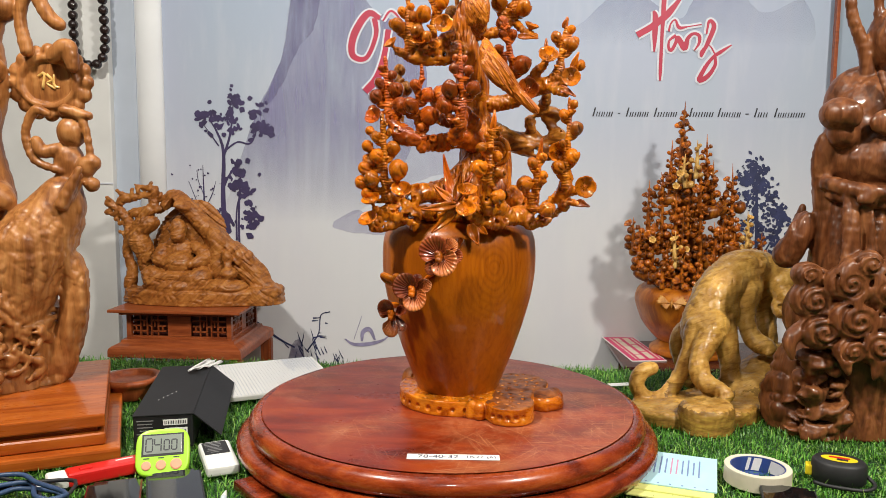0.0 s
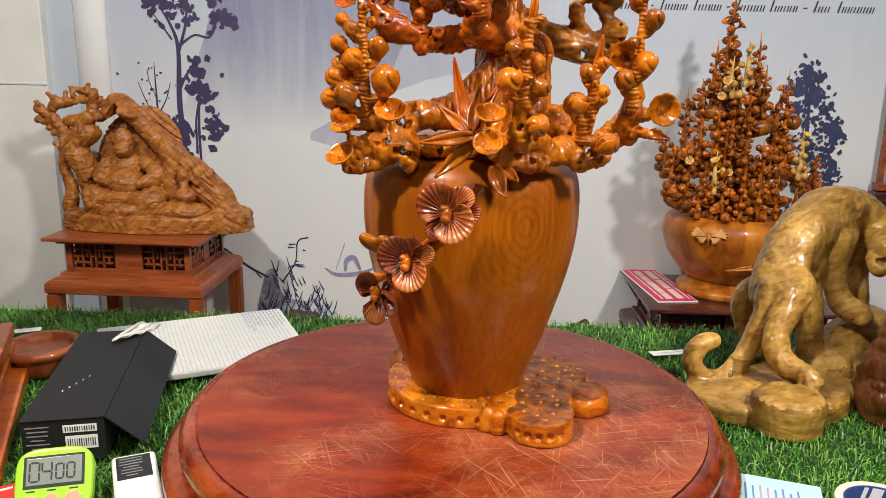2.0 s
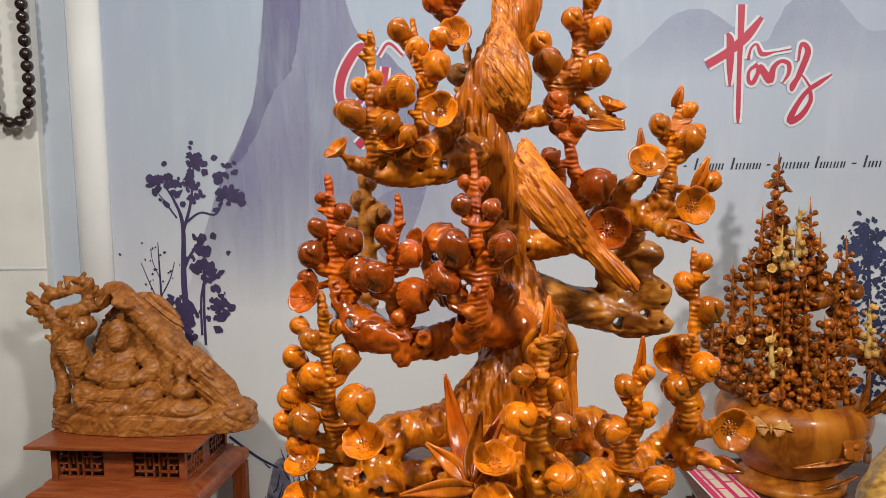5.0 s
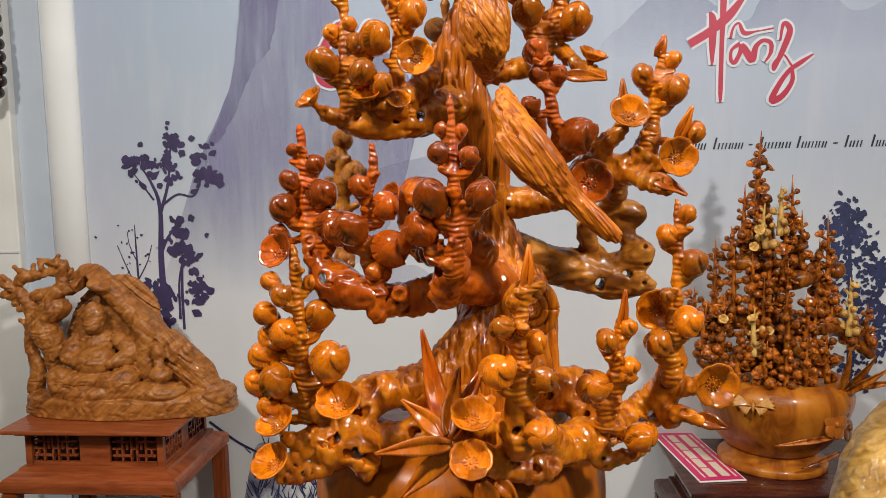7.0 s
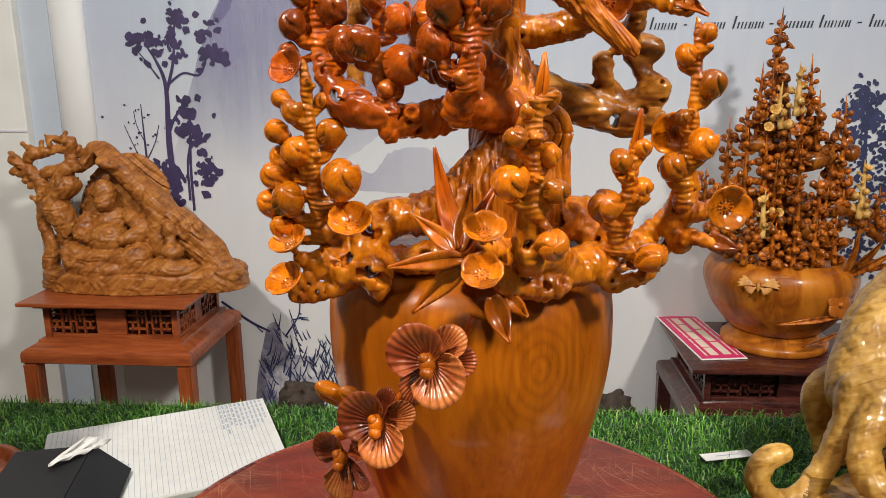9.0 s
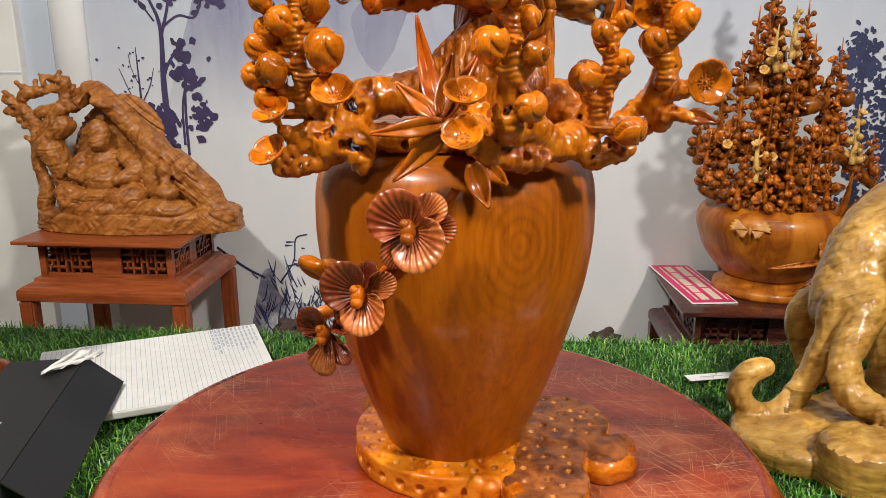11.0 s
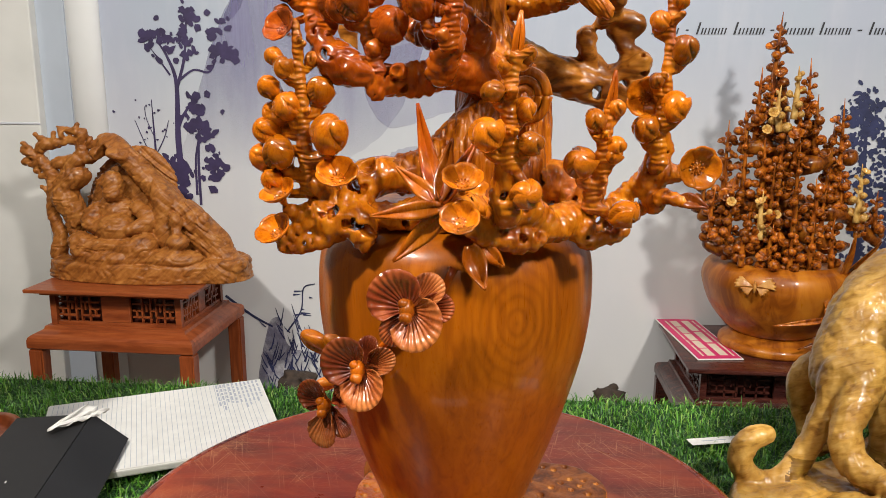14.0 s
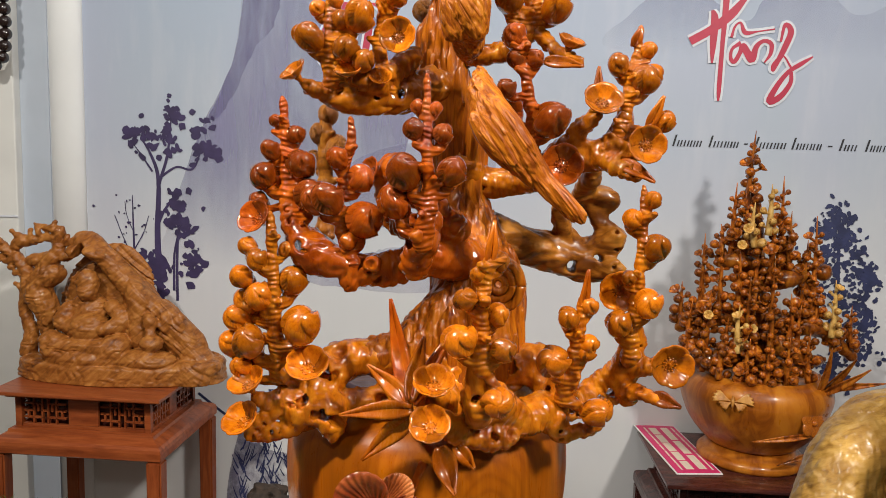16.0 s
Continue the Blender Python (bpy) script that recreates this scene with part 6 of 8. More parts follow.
altar_stand("carved_stand", (-0.938, 2.560, STAND_TOP), -1.0, 0.436, 0.36, STAND_TOP - FLOOR, 0.080, STAND_WOOD, "red-brown wooden stand with fretted frieze panels and square legs")


def folds(p):
    """Flowing gouge marks on the rock, soft cloth folds on the figure."""
    slope = np.stack([0.75 * p[:, 0] - 0.66 * p[:, 2], p[:, 1], 0.66 * p[:, 0] + 0.75 * p[:, 2]], 1)
    rock = np.clip((0.8 * (p[:, 0] + 0.90) + 0.6 * (p[:, 2] - 0.32)) * 18, 0, 1)
    tree = np.clip((-1.03 - p[:, 0]) * 40, 0, 1) * np.clip((p[:, 2] - 0.12) * 30, 0, 1)
    return (0.0085 * (0.28 - ridges(slope, (12, 26, 70))) + 0.0040 * (0.3 - ridges(slope, (26, 60, 150)))) * rock + 0.0045 * (0.3 - ridges(p, (70, 70, 40))) * tree + 0.0040 * (0.30 - ridges(p, (44, 40, 95))) * (1 - rock) + 0.0008 * value_noise(p * 160)


def relief_carving():
    y = 2.545
    s = [slab_of((-0.905, y + 0.0, 0.086), 0.265, 0.092, 0.030, 0.010), slab_of((-0.68, y + 0.01, 0.092), 0.075, 0.070, 0.034, 0.012, -8)]
    # rock canopy and back
    s += rods((-1.020, y + 0.030, 0.425, 0.0200), (-0.985, y + 0.035, 0.432, 0.0230), (-0.937, y + 0.030, 0.388, 0.0250), (-0.885, y + 0.030, 0.332, 0.0280), (-0.835, y + 0.025, 0.280, 0.0320), (-0.780, y + 0.020, 0.222, 0.0350), (-0.722, y + 0.020, 0.160, 0.0350), (-0.658, y + 0.010, 0.120, 0.0270))
    s += rods((-0.845, y +0.000, 0.309, 0.0222), (-0.831, y +0.000, 0.274, 0.0254), (-0.836, y +0.000, 0.224, 0.0266), (-0.829, y +0.000, 0.173, 0.0302))
    s += rods((-0.790, y + 0.010, 0.262, 0.0210), (-0.748, y + 0.010, 0.236, 0.0200), (-0.712, y + 0.005, 0.190, 0.0190), (-0.690, y + 0.000, 0.140, 0.0190))
    s += [egg((-1.011, y +0.000, 0.406), (0.0242, 0.0218, 0.0157), 0, 20, 0), egg((-0.967, y +0.000, 0.406), (0.0363, 0.0242, 0.0133), 0, 18, 0)]
    s += [egg((-0.968, y +0.085, 0.250), (0.1300, 0.0215, 0.1800), 0, 22, 0)]
    s += [egg((-0.930, y +0.055, 0.240), (0.1500, 0.0211, 0.1250), 0, 38, 0), egg((-0.752, y +0.020, 0.182), (0.1008, 0.0293, 0.0580), 0, 28, 0), egg((-0.828, y +0.025, 0.245), (0.0735, 0.0269, 0.0500), 0, 42, 0), egg((-0.902, y +0.000, 0.102), (0.2538, 0.0363, 0.0230), 0, 0, 0), egg((-0.975, y +0.020, 0.418), (0.0480, 0.0305, 0.0180), 0, 38, 0)]
    # gnarled little tree
    fine = []
    fine += rods((-1.160, y +0.020, 0.123, 0.0232), (-1.151, y +0.020, 0.182, 0.0159), (-1.169, y +0.020, 0.240, 0.0147), (-1.154, y +0.020, 0.297, 0.0208), (-1.159, y +0.020, 0.347, 0.0183), (-1.186, y +0.020, 0.384, 0.0134), (-1.209, y +0.020, 0.400, 0.0110), (-1.229, y +0.020, 0.415, 0.0147))
    fine += rods((-1.105, y +0.020, 0.182, 0.0183), (-1.103, y +0.020, 0.240, 0.0305), (-1.124, y +0.020, 0.278, 0.0366), (-1.125, y +0.020, 0.316, 0.0293), (-1.089, y +0.020, 0.341, 0.0305), (-1.065, y +0.020, 0.347, 0.0159))
    fine += rods((-1.117, y +0.020, 0.322, 0.0244), (-1.090, y +0.020, 0.378, 0.0220), (-1.067, y +0.020, 0.402, 0.0183), (-1.069, y +0.020, 0.432, 0.0134), (-1.063, y +0.020, 0.457, 0.0147), (-1.087, y +0.020, 0.466, 0.0098), (-1.109, y +0.020, 0.469, 0.0061), (-1.130, y +0.020, 0.478, 0.0043))
    fine += rods((-1.141, y +0.020, 0.378, 0.0159), (-1.108, y +0.020, 0.384, 0.0159), (-1.069, y +0.020, 0.390, 0.0147), (-1.036, y +0.020, 0.393, 0.0122))
    fine += rods((-1.195, y +0.020, 0.409, 0.0110), (-1.172, y +0.020, 0.430, 0.0159), (-1.146, y +0.020, 0.430, 0.0122), (-1.113, y +0.020, 0.439, 0.0098), (-1.074, y +0.020, 0.442, 0.0110))
    fine += rods((-1.175, y +0.020, 0.433, 0.0085), (-1.178, y +0.020, 0.451, 0.0043))
    fine += rods((-1.224, y +0.020, 0.385, 0.0085), (-1.238, y +0.020, 0.378, 0.0085))
    fine += rods((-1.202, y +0.020, 0.366, 0.0085), (-1.200, y +0.020, 0.353, 0.0055))
    fine += rods((-1.074, y +0.020, 0.420, 0.0098), (-1.045, y +0.020, 0.426, 0.0073), (-1.017, y +0.020, 0.438, 0.0098))
    for x0, z0, x1, z1 in ((-1.205, 0.405, -1.232, 0.432), (-1.172, 0.436, -1.196, 0.456), (-1.150, 0.436, -1.140, 0.462), (-1.118, 0.446, -1.124, 0.470), (-1.085, 0.468, -1.072, 0.486), (-1.190, 0.384, -1.214, 0.372), (-1.165, 0.350, -1.190, 0.340), (-1.050, 0.430, -1.038, 0.448), (-1.168, 0.300, -1.190, 0.312)):
        fine += rods((x0, y + 0.018, z0, 0.0062), ((x0 + x1) / 2 + 0.004, y + 0.012, (z0 + z1) / 2, 0.0050), (x1, y + 0.016, z1, 0.0042)) + [egg((x1, y + 0.016, z1), (0.0075, 0.0065, 0.0060))]
    fine += rods((-1.106, y +0.020, 0.466, 0.0055), (-1.104, y +0.020, 0.476, 0.0031))
    fine += rods((-1.065, y +0.020, 0.463, 0.0061), (-1.053, y +0.020, 0.470, 0.0049))
    # seated figure, kept plain
    fine += [egg((-0.974, y -0.005, 0.327), (0.0313, 0.0271, 0.0350), 0, 0, 0), egg((-0.970, y -0.015, 0.301), (0.0264, 0.0252, 0.0240), 0, 0, 0), egg((-0.977, y +0.010, 0.241), (0.0559, 0.0377, 0.0577), 0, 0, 0), egg((-0.956, y -0.030, 0.219), (0.0381, 0.0297, 0.0286), 0, 0, 0), egg((-0.975, y -0.005, 0.349), (0.0241, 0.0181, 0.0133), 0, 0, 0)]
    fine += rods((-1.022, y +0.000, 0.255, 0.0205), (-1.038, y -0.020, 0.221, 0.0227), (-0.995, y -0.045, 0.206, 0.0142))
    fine += rods((-0.909, y +0.000, 0.261, 0.0205), (-0.871, y -0.015, 0.226, 0.0240), (-0.913, y -0.045, 0.206, 0.0153))
    fine += rods((-1.057, y -0.040, 0.168, 0.0326), (-1.008, y -0.055, 0.161, 0.0211), (-0.951, y -0.055, 0.164, 0.0176))
    fine += rods((-0.876, y -0.040, 0.163, 0.0343), (-0.920, y -0.055, 0.157, 0.0223), (-0.958, y -0.055, 0.159, 0.0176))
    fine += [egg((-0.962, y - 0.035, 0.128), (0.125, 0.052, 0.034)), egg((-0.965, y - 0.020, 0.205), (0.056, 0.046, 0.046)), egg((-1.045, y - 0.052, 0.150), (0.036, 0.026, 0.028)), egg((-0.885, y - 0.052, 0.146), (0.040, 0.026, 0.027)), egg((-0.800, y - 0.040, 0.128), (0.085, 0.045, 0.030))]
    fine += [egg((-0.961, y -0.035, 0.167), (0.0534, 0.0178, 0.0237), 0, 0, 0)]
    # gourd and small companion
    fine += [egg((-0.781, y -0.045, 0.175), (0.0307, 0.0272, 0.0248), 0, 0, 0), egg((-0.791, y -0.030, 0.231), (0.0178, 0.0178, 0.0238), 0, 0, 0), egg((-0.755, y -0.010, 0.225), (0.0204, 0.0216, 0.0313), 0, 0, 0), egg((-0.726, y +0.000, 0.211), (0.0242, 0.0242, 0.0423), 0, 0, 0)]
    fine += rods((-0.784, y -0.040, 0.193, 0.0130), (-0.789, y -0.035, 0.217, 0.0095))
    cuts = [egg((-0.997, y -0.010, 0.380), (0.0156, 0.0361, 0.0541), 0, 8, 0), egg((-0.956, y -0.045, 0.309), (0.0030, 0.0071, 0.0024), 0, 0, 0), egg((-0.749, y -0.045, 0.243), (0.0083, 0.0177, 0.0071), 0, 0, 0), egg((-0.713, y -0.040, 0.248), (0.0083, 0.0178, 0.0083), 0, 0, 0), egg((-0.776, y -0.060, 0.251), (0.0117, 0.0129, 0.0070), 0, 0, 0)]
    ob = carved("seated_figure_carving", s, 0.0024, 0.014, BUDDHA_WOOD, cuts=cuts, relief=folds, floor=STAND_TOP + 0.0005, fine=fine)
    ob.matrix_basis = Matrix.Translation((-0.947, y, STAND_TOP)) @ Matrix.Diagonal((0.965, 1.0, 0.96, 1)) @ Matrix.Translation((0.937, -y, -STAND_TOP))
    return tagged(ob, "brown wood carving of a seated figure beside a gnarled tree", "wood carving")


relief_carving()

# ---- dark stand with the potted tree ----
DARK_TOP = -0.096
altar_stand("dark_stand", (0.775, 2.600, DARK_TOP), 0.0, 0.545, 0.375, DARK_TOP - FLOOR, 0.075, DARK_STAND_WOOD, "dark brown wooden stand with fretted sides and moulded edge")

PINK = plain("pink_print", (0.62, 0.030, 0.14), 0.45, vary=0.06)
CREAM = plain("cream_print", (0.72, 0.62, 0.48), 0.5, vary=0.05)
leaflet = thing("pink_leaflet", (0.577, 2.655, DARK_TOP + 0.002), "bright pink printed card with cream lettering lying on the dark stand", "card", turn=7.0)
part("card", box_bm((0.118, 0.345, 0.0025), (0, 0, 0), 0.0008), PAPER, leaflet)
part("print", box_bm((0.110, 0.335, 0.0004), (0, 0, 0.0016)), PINK, leaflet)
leaf_rng = random.Random(2)
for row, (x, w, n) in enumerate(((-0.036, 0.005, 7), (-0.014, 0.021, 5), (0.020, 0.021, 3), (0.043, 0.005, 8))):
    y0 = -0.150
    for i in range(n):
        l = 0.30 / n * leaf_rng.uniform(0.84, 0.96)
        part("lettering", box_bm((w, l, 0.0003), (x, y0 + 0.30 / n * (i + 0.5), 0.0021)), CREAM, leaflet)


# ---- potted tree carving ----
PX, PY = 0.762, 2.620
potted = thing("potted_tree_carving", (PX, PY, DARK_TOP), "carved wooden tree with buds in a round orange pot", "wood carving")
part("pot_foot", lathe_bm([(0.0, 0.0), (0.128, 0.0), (0.133, 0.006), (0.133, 0.018), (0.125, 0.026), (0.112, 0.031), (0.106, 0.046), (0.0, 0.046)], 64), POT_WOOD, potted, smooth=True)
pot_path = smooth_path([(0.095, 0, 0.040, 0), (0.125, 0, 0.062, 0), (0.163, 0, 0.110, 0), (0.184, 0, 0.165, 0), (0.187, 0, 0.195, 0), (0.176, 0, 0.222, 0), (0.150, 0, 0.238, 0), (0.142, 0, 0.236, 0), (0.135, 0, 0.222, 0), (0.0, 0, 0.215, 0)], 4)
part("pot_body", lathe_bm([(max(q[0], 0.0), q[2]) for q in pot_path], 72), POT_WOOD, potted, "round-bellied orange wooden pot", True)
SMALL_BUDS = [ready_mesh("bud", bud_bm(s, 5, 20), SMALL_BUD_WOOD) for s in (11, 12)]
PALE_BUDS = [ready_mesh("bud", bud_bm(13, 5, 20), PALE_BUD_WOOD)]
PETALS[PLANT_WOOD.name] = ready_mesh("petal", sheet(petal_point, 4, 5, 0.12), SMALL_BUD_WOOD)
HEARTS[PLANT_WOOD.name] = ready_mesh("blossom", lathe_bm([(0.02, -0.5), (0.2, -0.2), (0.3, 0.05), (0.12, 0.12), (0.0, 0.12)], 10), SMALL_BUD_WOOD)
PETALS[PALE_WOOD.name] = ready_mesh("petal", sheet(petal_point, 4, 5, 0.12), PALE_BUD_WOOD)
HEARTS[PALE_WOOD.name] = ready_mesh("blossom", lathe_bm([(0.02, -0.5), (0.2, -0.2), (0.3, 0.05), (0.12, 0.12), (0.0, 0.12)], 10), PALE_BUD_WOOD)
Z0 = DARK_TOP


def bonsai_limb(*pts):
    return rods(*[(x - PX, y - PY, z - Z0, r) for x, y, z, r in pts])


wood_mass = bonsai_limb((0.77, 2.62, 0.11, 0.052), (0.765, 2.62, 0.22, 0.045), (0.735, 2.62, 0.33, 0.036), (0.73, 2.63, 0.43, 0.030), (0.725, 2.62, 0.52, 0.022), (0.712, 2.62, 0.62, 0.012))
wood_mass += bonsai_limb((0.76, 2.60, 0.20, 0.034), (0.69, 2.57, 0.19, 0.028), (0.62, 2.56, 0.175, 0.022), (0.565, 2.57, 0.185, 0.014))
wood_mass += bonsai_limb((0.75, 2.61, 0.27, 0.03), (0.67, 2.60, 0.285, 0.022), (0.60, 2.60, 0.265, 0.015), (0.55, 2.60, 0.25, 0.010))
wood_mass += bonsai_limb((0.74, 2.62, 0.30, 0.03), (0.81, 2.59, 0.275, 0.024), (0.86, 2.57, 0.27, 0.018), (0.91, 2.58, 0.255, 0.014), (0.985, 2.59, 0.195, 0.013))
wood_mass += bonsai_limb((0.735, 2.60, 0.38, 0.026), (0.79, 2.56, 0.39, 0.020), (0.84, 2.57, 0.40, 0.012)) + bonsai_limb((0.73, 2.6, 0.41, 0.022), (0.68, 2.58, 0.43, 0.016), (0.64, 2.59, 0.42, 0.010))
wood_mass += bonsai_limb((0.77, 2.60, 0.25, 0.03), (0.80, 2.54, 0.22, 0.022), (0.845, 2.54, 0.19, 0.014), (0.90, 2.56, 0.19, 0.01))
wood_mass += bonsai_limb((0.74, 2.55, 0.15, 0.022), (0.72, 2.50, 0.115, 0.012)) + bonsai_limb((0.78, 2.55, 0.15, 0.02), (0.79, 2.50, 0.12, 0.010))
wood_mass += [egg((0.90 - PX, 2.60 - PY, 0.405 - Z0), (0.022, 0.02, 0.022))]
under(carved("bough", wood_mass, 0.0042, 0.012, PLANT_WOOD, relief=knotty), potted)
spire_rng = random.Random(31)


def spire(x, y, z, tip, buds, meshes=SMALL_BUDS, material=PLANT_WOOD, size=0.0118):
    """An upright twig with buds all round it, from z up to tip."""
    bm = bmesh.new()
    line = [(x - PX + spire_rng.uniform(-0.006, 0.006), y - PY, z - Z0, 0.009), (x - PX + spire_rng.uniform(-0.008, 0.008), y - PY, (z + tip) / 2 - Z0, 0.006), (x - PX, y - PY, tip - Z0, 0.0008)]
    tube(bm, line, 6, 7, 0.006, 0.12)
    buds = int(buds * 1.9)
    for i in range(buds):
        f = 0.06 + 0.76 * i / max(buds - 1, 1)
        r = size * (1.15 - 0.60 * f) * spire_rng.uniform(0.55, 1.2)
        a = i * 2.4 + spire_rng.uniform(-0.5, 0.5)
        reach = (0.014 - 0.007 * f) * spire_rng.uniform(0.7, 1.4) + r * 0.5
        root = Vector((x - PX, y - PY, z + (tip - z) * f - Z0))
        c = root + Vector((math.cos(a) * reach, math.sin(a) * reach, 0.005))
        tube(bm, [(*(root - Vector((0, 0, 0.004))), 0.003), (*c, 0.004)], 1, 6)
        way = (c - root + Vector((0, 0, 0.012))).normalized()
        if spire_rng.random() < 0.13:
            blossom(potted, c, max(r, 0.006) * 1.7, (way.x, min(way.y, -0.4), way.z), material, spire_rng.uniform(0, 70))
        else:
            bud(potted, c, r, way, meshes)
    part("twig", bm, material, potted, smooth=True)


for args in ((0.712, 2.61, 0.52, 0.755, 11), (0.672, 2.60, 0.42, 0.625, 10), (0.690, 2.58, 0.44, 0.60, 8), (0.778, 2.58, 0.40, 0.645, 12), (0.755, 2.55, 0.38, 0.55, 8), (0.800, 2.57, 0.39, 0.56, 8),
             (0.600, 2.59, 0.27, 0.495, 11), (0.640, 2.60, 0.42, 0.52, 5), (0.642, 2.58, 0.28, 0.47, 9), (0.553, 2.60, 0.25, 0.37, 6), (0.575, 2.57, 0.18, 0.33, 8), (0.862, 2.57, 0.27, 0.550, 13),
             (0.845, 2.57, 0.27, 0.49, 9), (0.975, 2.59, 0.20, 0.325, 6), (0.93, 2.57, 0.21, 0.30, 5), (0.612, 2.55, 0.17, 0.36, 9), (0.700, 2.53, 0.19, 0.40, 10), (0.755, 2.53, 0.22, 0.44, 10)):
    spire(*args)
for args in ((0.800, 2.53, 0.22, 0.36, 7), (0.655, 2.53, 0.18, 0.30, 7), (0.68, 2.56, 0.29, 0.46, 8), (0.72, 2.55, 0.30, 0.50, 9), (0.83, 2.54, 0.19, 0.33, 7), (0.59, 2.56, 0.17, 0.27, 5), (0.88, 2.57, 0.255, 0.36, 5)):
    spire(*args)
for args in ((0.700, 2.500, 0.125, 0.250, 7), (0.745, 2.490, 0.120, 0.245, 7), (0.795, 2.500, 0.125, 0.260, 7), (0.640, 2.520, 0.140, 0.250, 6), (0.850, 2.520, 0.140, 0.265, 6), (0.600, 2.550, 0.150, 0.240, 5)):
    spire(*args)
for args in ((0.737, 2.54, 0.50, 0.625, 5), (0.700, 2.54, 0.47, 0.58, 4), (0.912, 2.55, 0.25, 0.395, 6), (0.672, 2.51, 0.21, 0.33, 5)):
    spire(*args, PALE_BUDS, PALE_WOOD, 0.009)
for x, z, r in ((0.680, 0.515, 0.013), (0.668, 0.475, 0.012), (0.60, 0.30, 0.012), (0.69, 0.235, 0.011), (0.71, 0.27, 0.011)):
    blossom(potted, (x - PX, 2.52 - PY, z - Z0), r, (-0.1, -1, 0.4), PALE_WOOD)

# butterfly and flowers applied to the pot
bfly = bmesh.new()
for s in (-1, 1):
    for reach, ang, wide in ((0.050, 20, 0.45), (0.034, -34, 0.5)):
        def wing(u, v, s=s, reach=reach, ang=ang, wide=wide):
            a = radians(ang) + (v - 0.5) * 2 * wide * min(1, u + 0.35)
            k = reach * u * (1 + 0.07 * math.cos(v * 22) * u)
            return (s * k * math.cos(a), -0.0015 - 0.003 * u, k * math.sin(a))
        sheet(wing, 6, 12, 0.0035, bfly)
tube(bfly, [(0, -0.003, -0.020, 0.002), (0, -0.005, 0.0, 0.0045), (0, -0.003, 0.020, 0.002)], 3, 8)
part("butterfly", bfly, BUTTERFLY_WOOD, potted, "pale wooden butterfly applied to the pot", True).matrix_basis = pose(0.655 - PX, 2.446 - PY + 0.012, 0.102 - Z0, -22, 0, -18) @ Matrix.Diagonal((0.92, 1, 0.72, 1))
for x, y, z, r in ((0.845, 2.455, 0.06, 0.038), (0.895, 2.50, 0.035, 0.034), (0.885, 2.49, 0.095, 0.030)):
    d = Vector((x - PX, y - PY, 0.0)).normalized()
    f = bmesh.new()
    for k in range(5):
        a = 2 * math.pi * k / 5
        bmesh.ops.create_uvsphere(f, u_segments=12, v_segments=8, radius=1, matrix=Matrix.Translation((0.5 * math.cos(a), 0.5 * math.sin(a), 0)) @ Matrix.Diagonal((0.52, 0.52, 0.13, 1)))
    bmesh.ops.create_uvsphere(f, u_segments=10, v_segments=8, radius=0.22, matrix=Matrix.Translation((0, 0, 0.12)))
    part("flower", f, PLANT_WOOD, potted, smooth=True).matrix_basis = aim((x - PX, y - PY, z - Z0), (d.x, d.y, 0.2), r)
for b, t, w in (((0.84, 2.452, 0.03), (0.70, 2.440, 0.012), 0.010), ((0.86, 2.46, -0.01), (0.775, 2.47, -0.055), 0.008), ((0.88, 2.51, 0.12), (0.93, 2.45, 0.225), 0.016), ((0.87, 2.50, 0.12), (0.875, 2.46, 0.245), 0.014),
                ((0.88, 2.51, 0.13), (1.01, 2.46, 0.165), 0.012), ((0.88, 2.50, 0.12), (0.965, 2.45, 0.20), 0.014)):
    leaf(potted, tuple(np.array(b) - (PX, PY, Z0)), tuple(np.array(t) - (PX, PY, Z0)), w, 0.006, PLANT_WOOD)

# ---- beads on the wall ----
BEAD = plain("black_bead", (0.018, 0.010, 0.009), 0.25, coat=0.5, vary=0.3)
beads = thing("bead_string", (-1.352, WALL - 0.095, 0.905), "loop of large black wooden prayer beads hanging on the wall", "beads")
pts = smooth_path([(x, y, z, 0) for x, y, z in [(-0.052, 0, 0.42), (-0.056, 0, 0.2), (-0.055, 0, 0.05), (-0.035, 0, -0.012), (0.0, 0, -0.025), (0.037, 0, -0.012), (0.056, 0, 0.05), (0.052, 0, 0.2), (0.046, 0, 0.42)]], 40)
run, prev = 0.0, None
bead_mesh = bmesh.new()
bmesh.ops.create_uvsphere(bead_mesh, u_segments=16, v_segments=10, radius=0.0172)
bead_mesh = ready_mesh("bead", bead_mesh, BEAD)
for q in pts:
    if prev is not None:
        run += float(np.linalg.norm(q[:3] - prev))
    prev = q[:3]
    if run > 0.0315 or q is pts[0]:
        b = new("bead", bead_mesh)
        under(b, beads)
        b.location = q[:3]
        run = 0.0
string_bm = bmesh.new()
tube(string_bm, [(float(q[0]), 0, float(q[2]), 0.0015) for q in pts[::20]], 3, 6)
part("cord", string_bm, BEAD, beads)
part("hook", box_bm((0.12, 0.10, 0.012), (0, 0.045, 0.425), 0.003), PLASTER, beads)

# ---- dark burl behind the table ----
def burl(p):
    return 0.016 * (0.3 - ridges(p, (40, 40, 40))) + 0.006 * value_noise(p * 120)


ROOT = plain("rough_bark", (0.035, 0.022, 0.015), 0.85, vary=0.5, scale=60, relief=0.5)
root = carved("burl", rods((0.29, 2.22, FLOOR, 0.09), (0.28, 2.21, -0.40, 0.07), (0.285, 2.2, -0.16, 0.050), (0.283, 2.2, -0.098, 0.028)), 0.006, 0.02, ROOT, relief=burl, floor=FLOOR)
tagged(root, "rough dark brown burl standing behind the table", "burl", "burls behind the table")
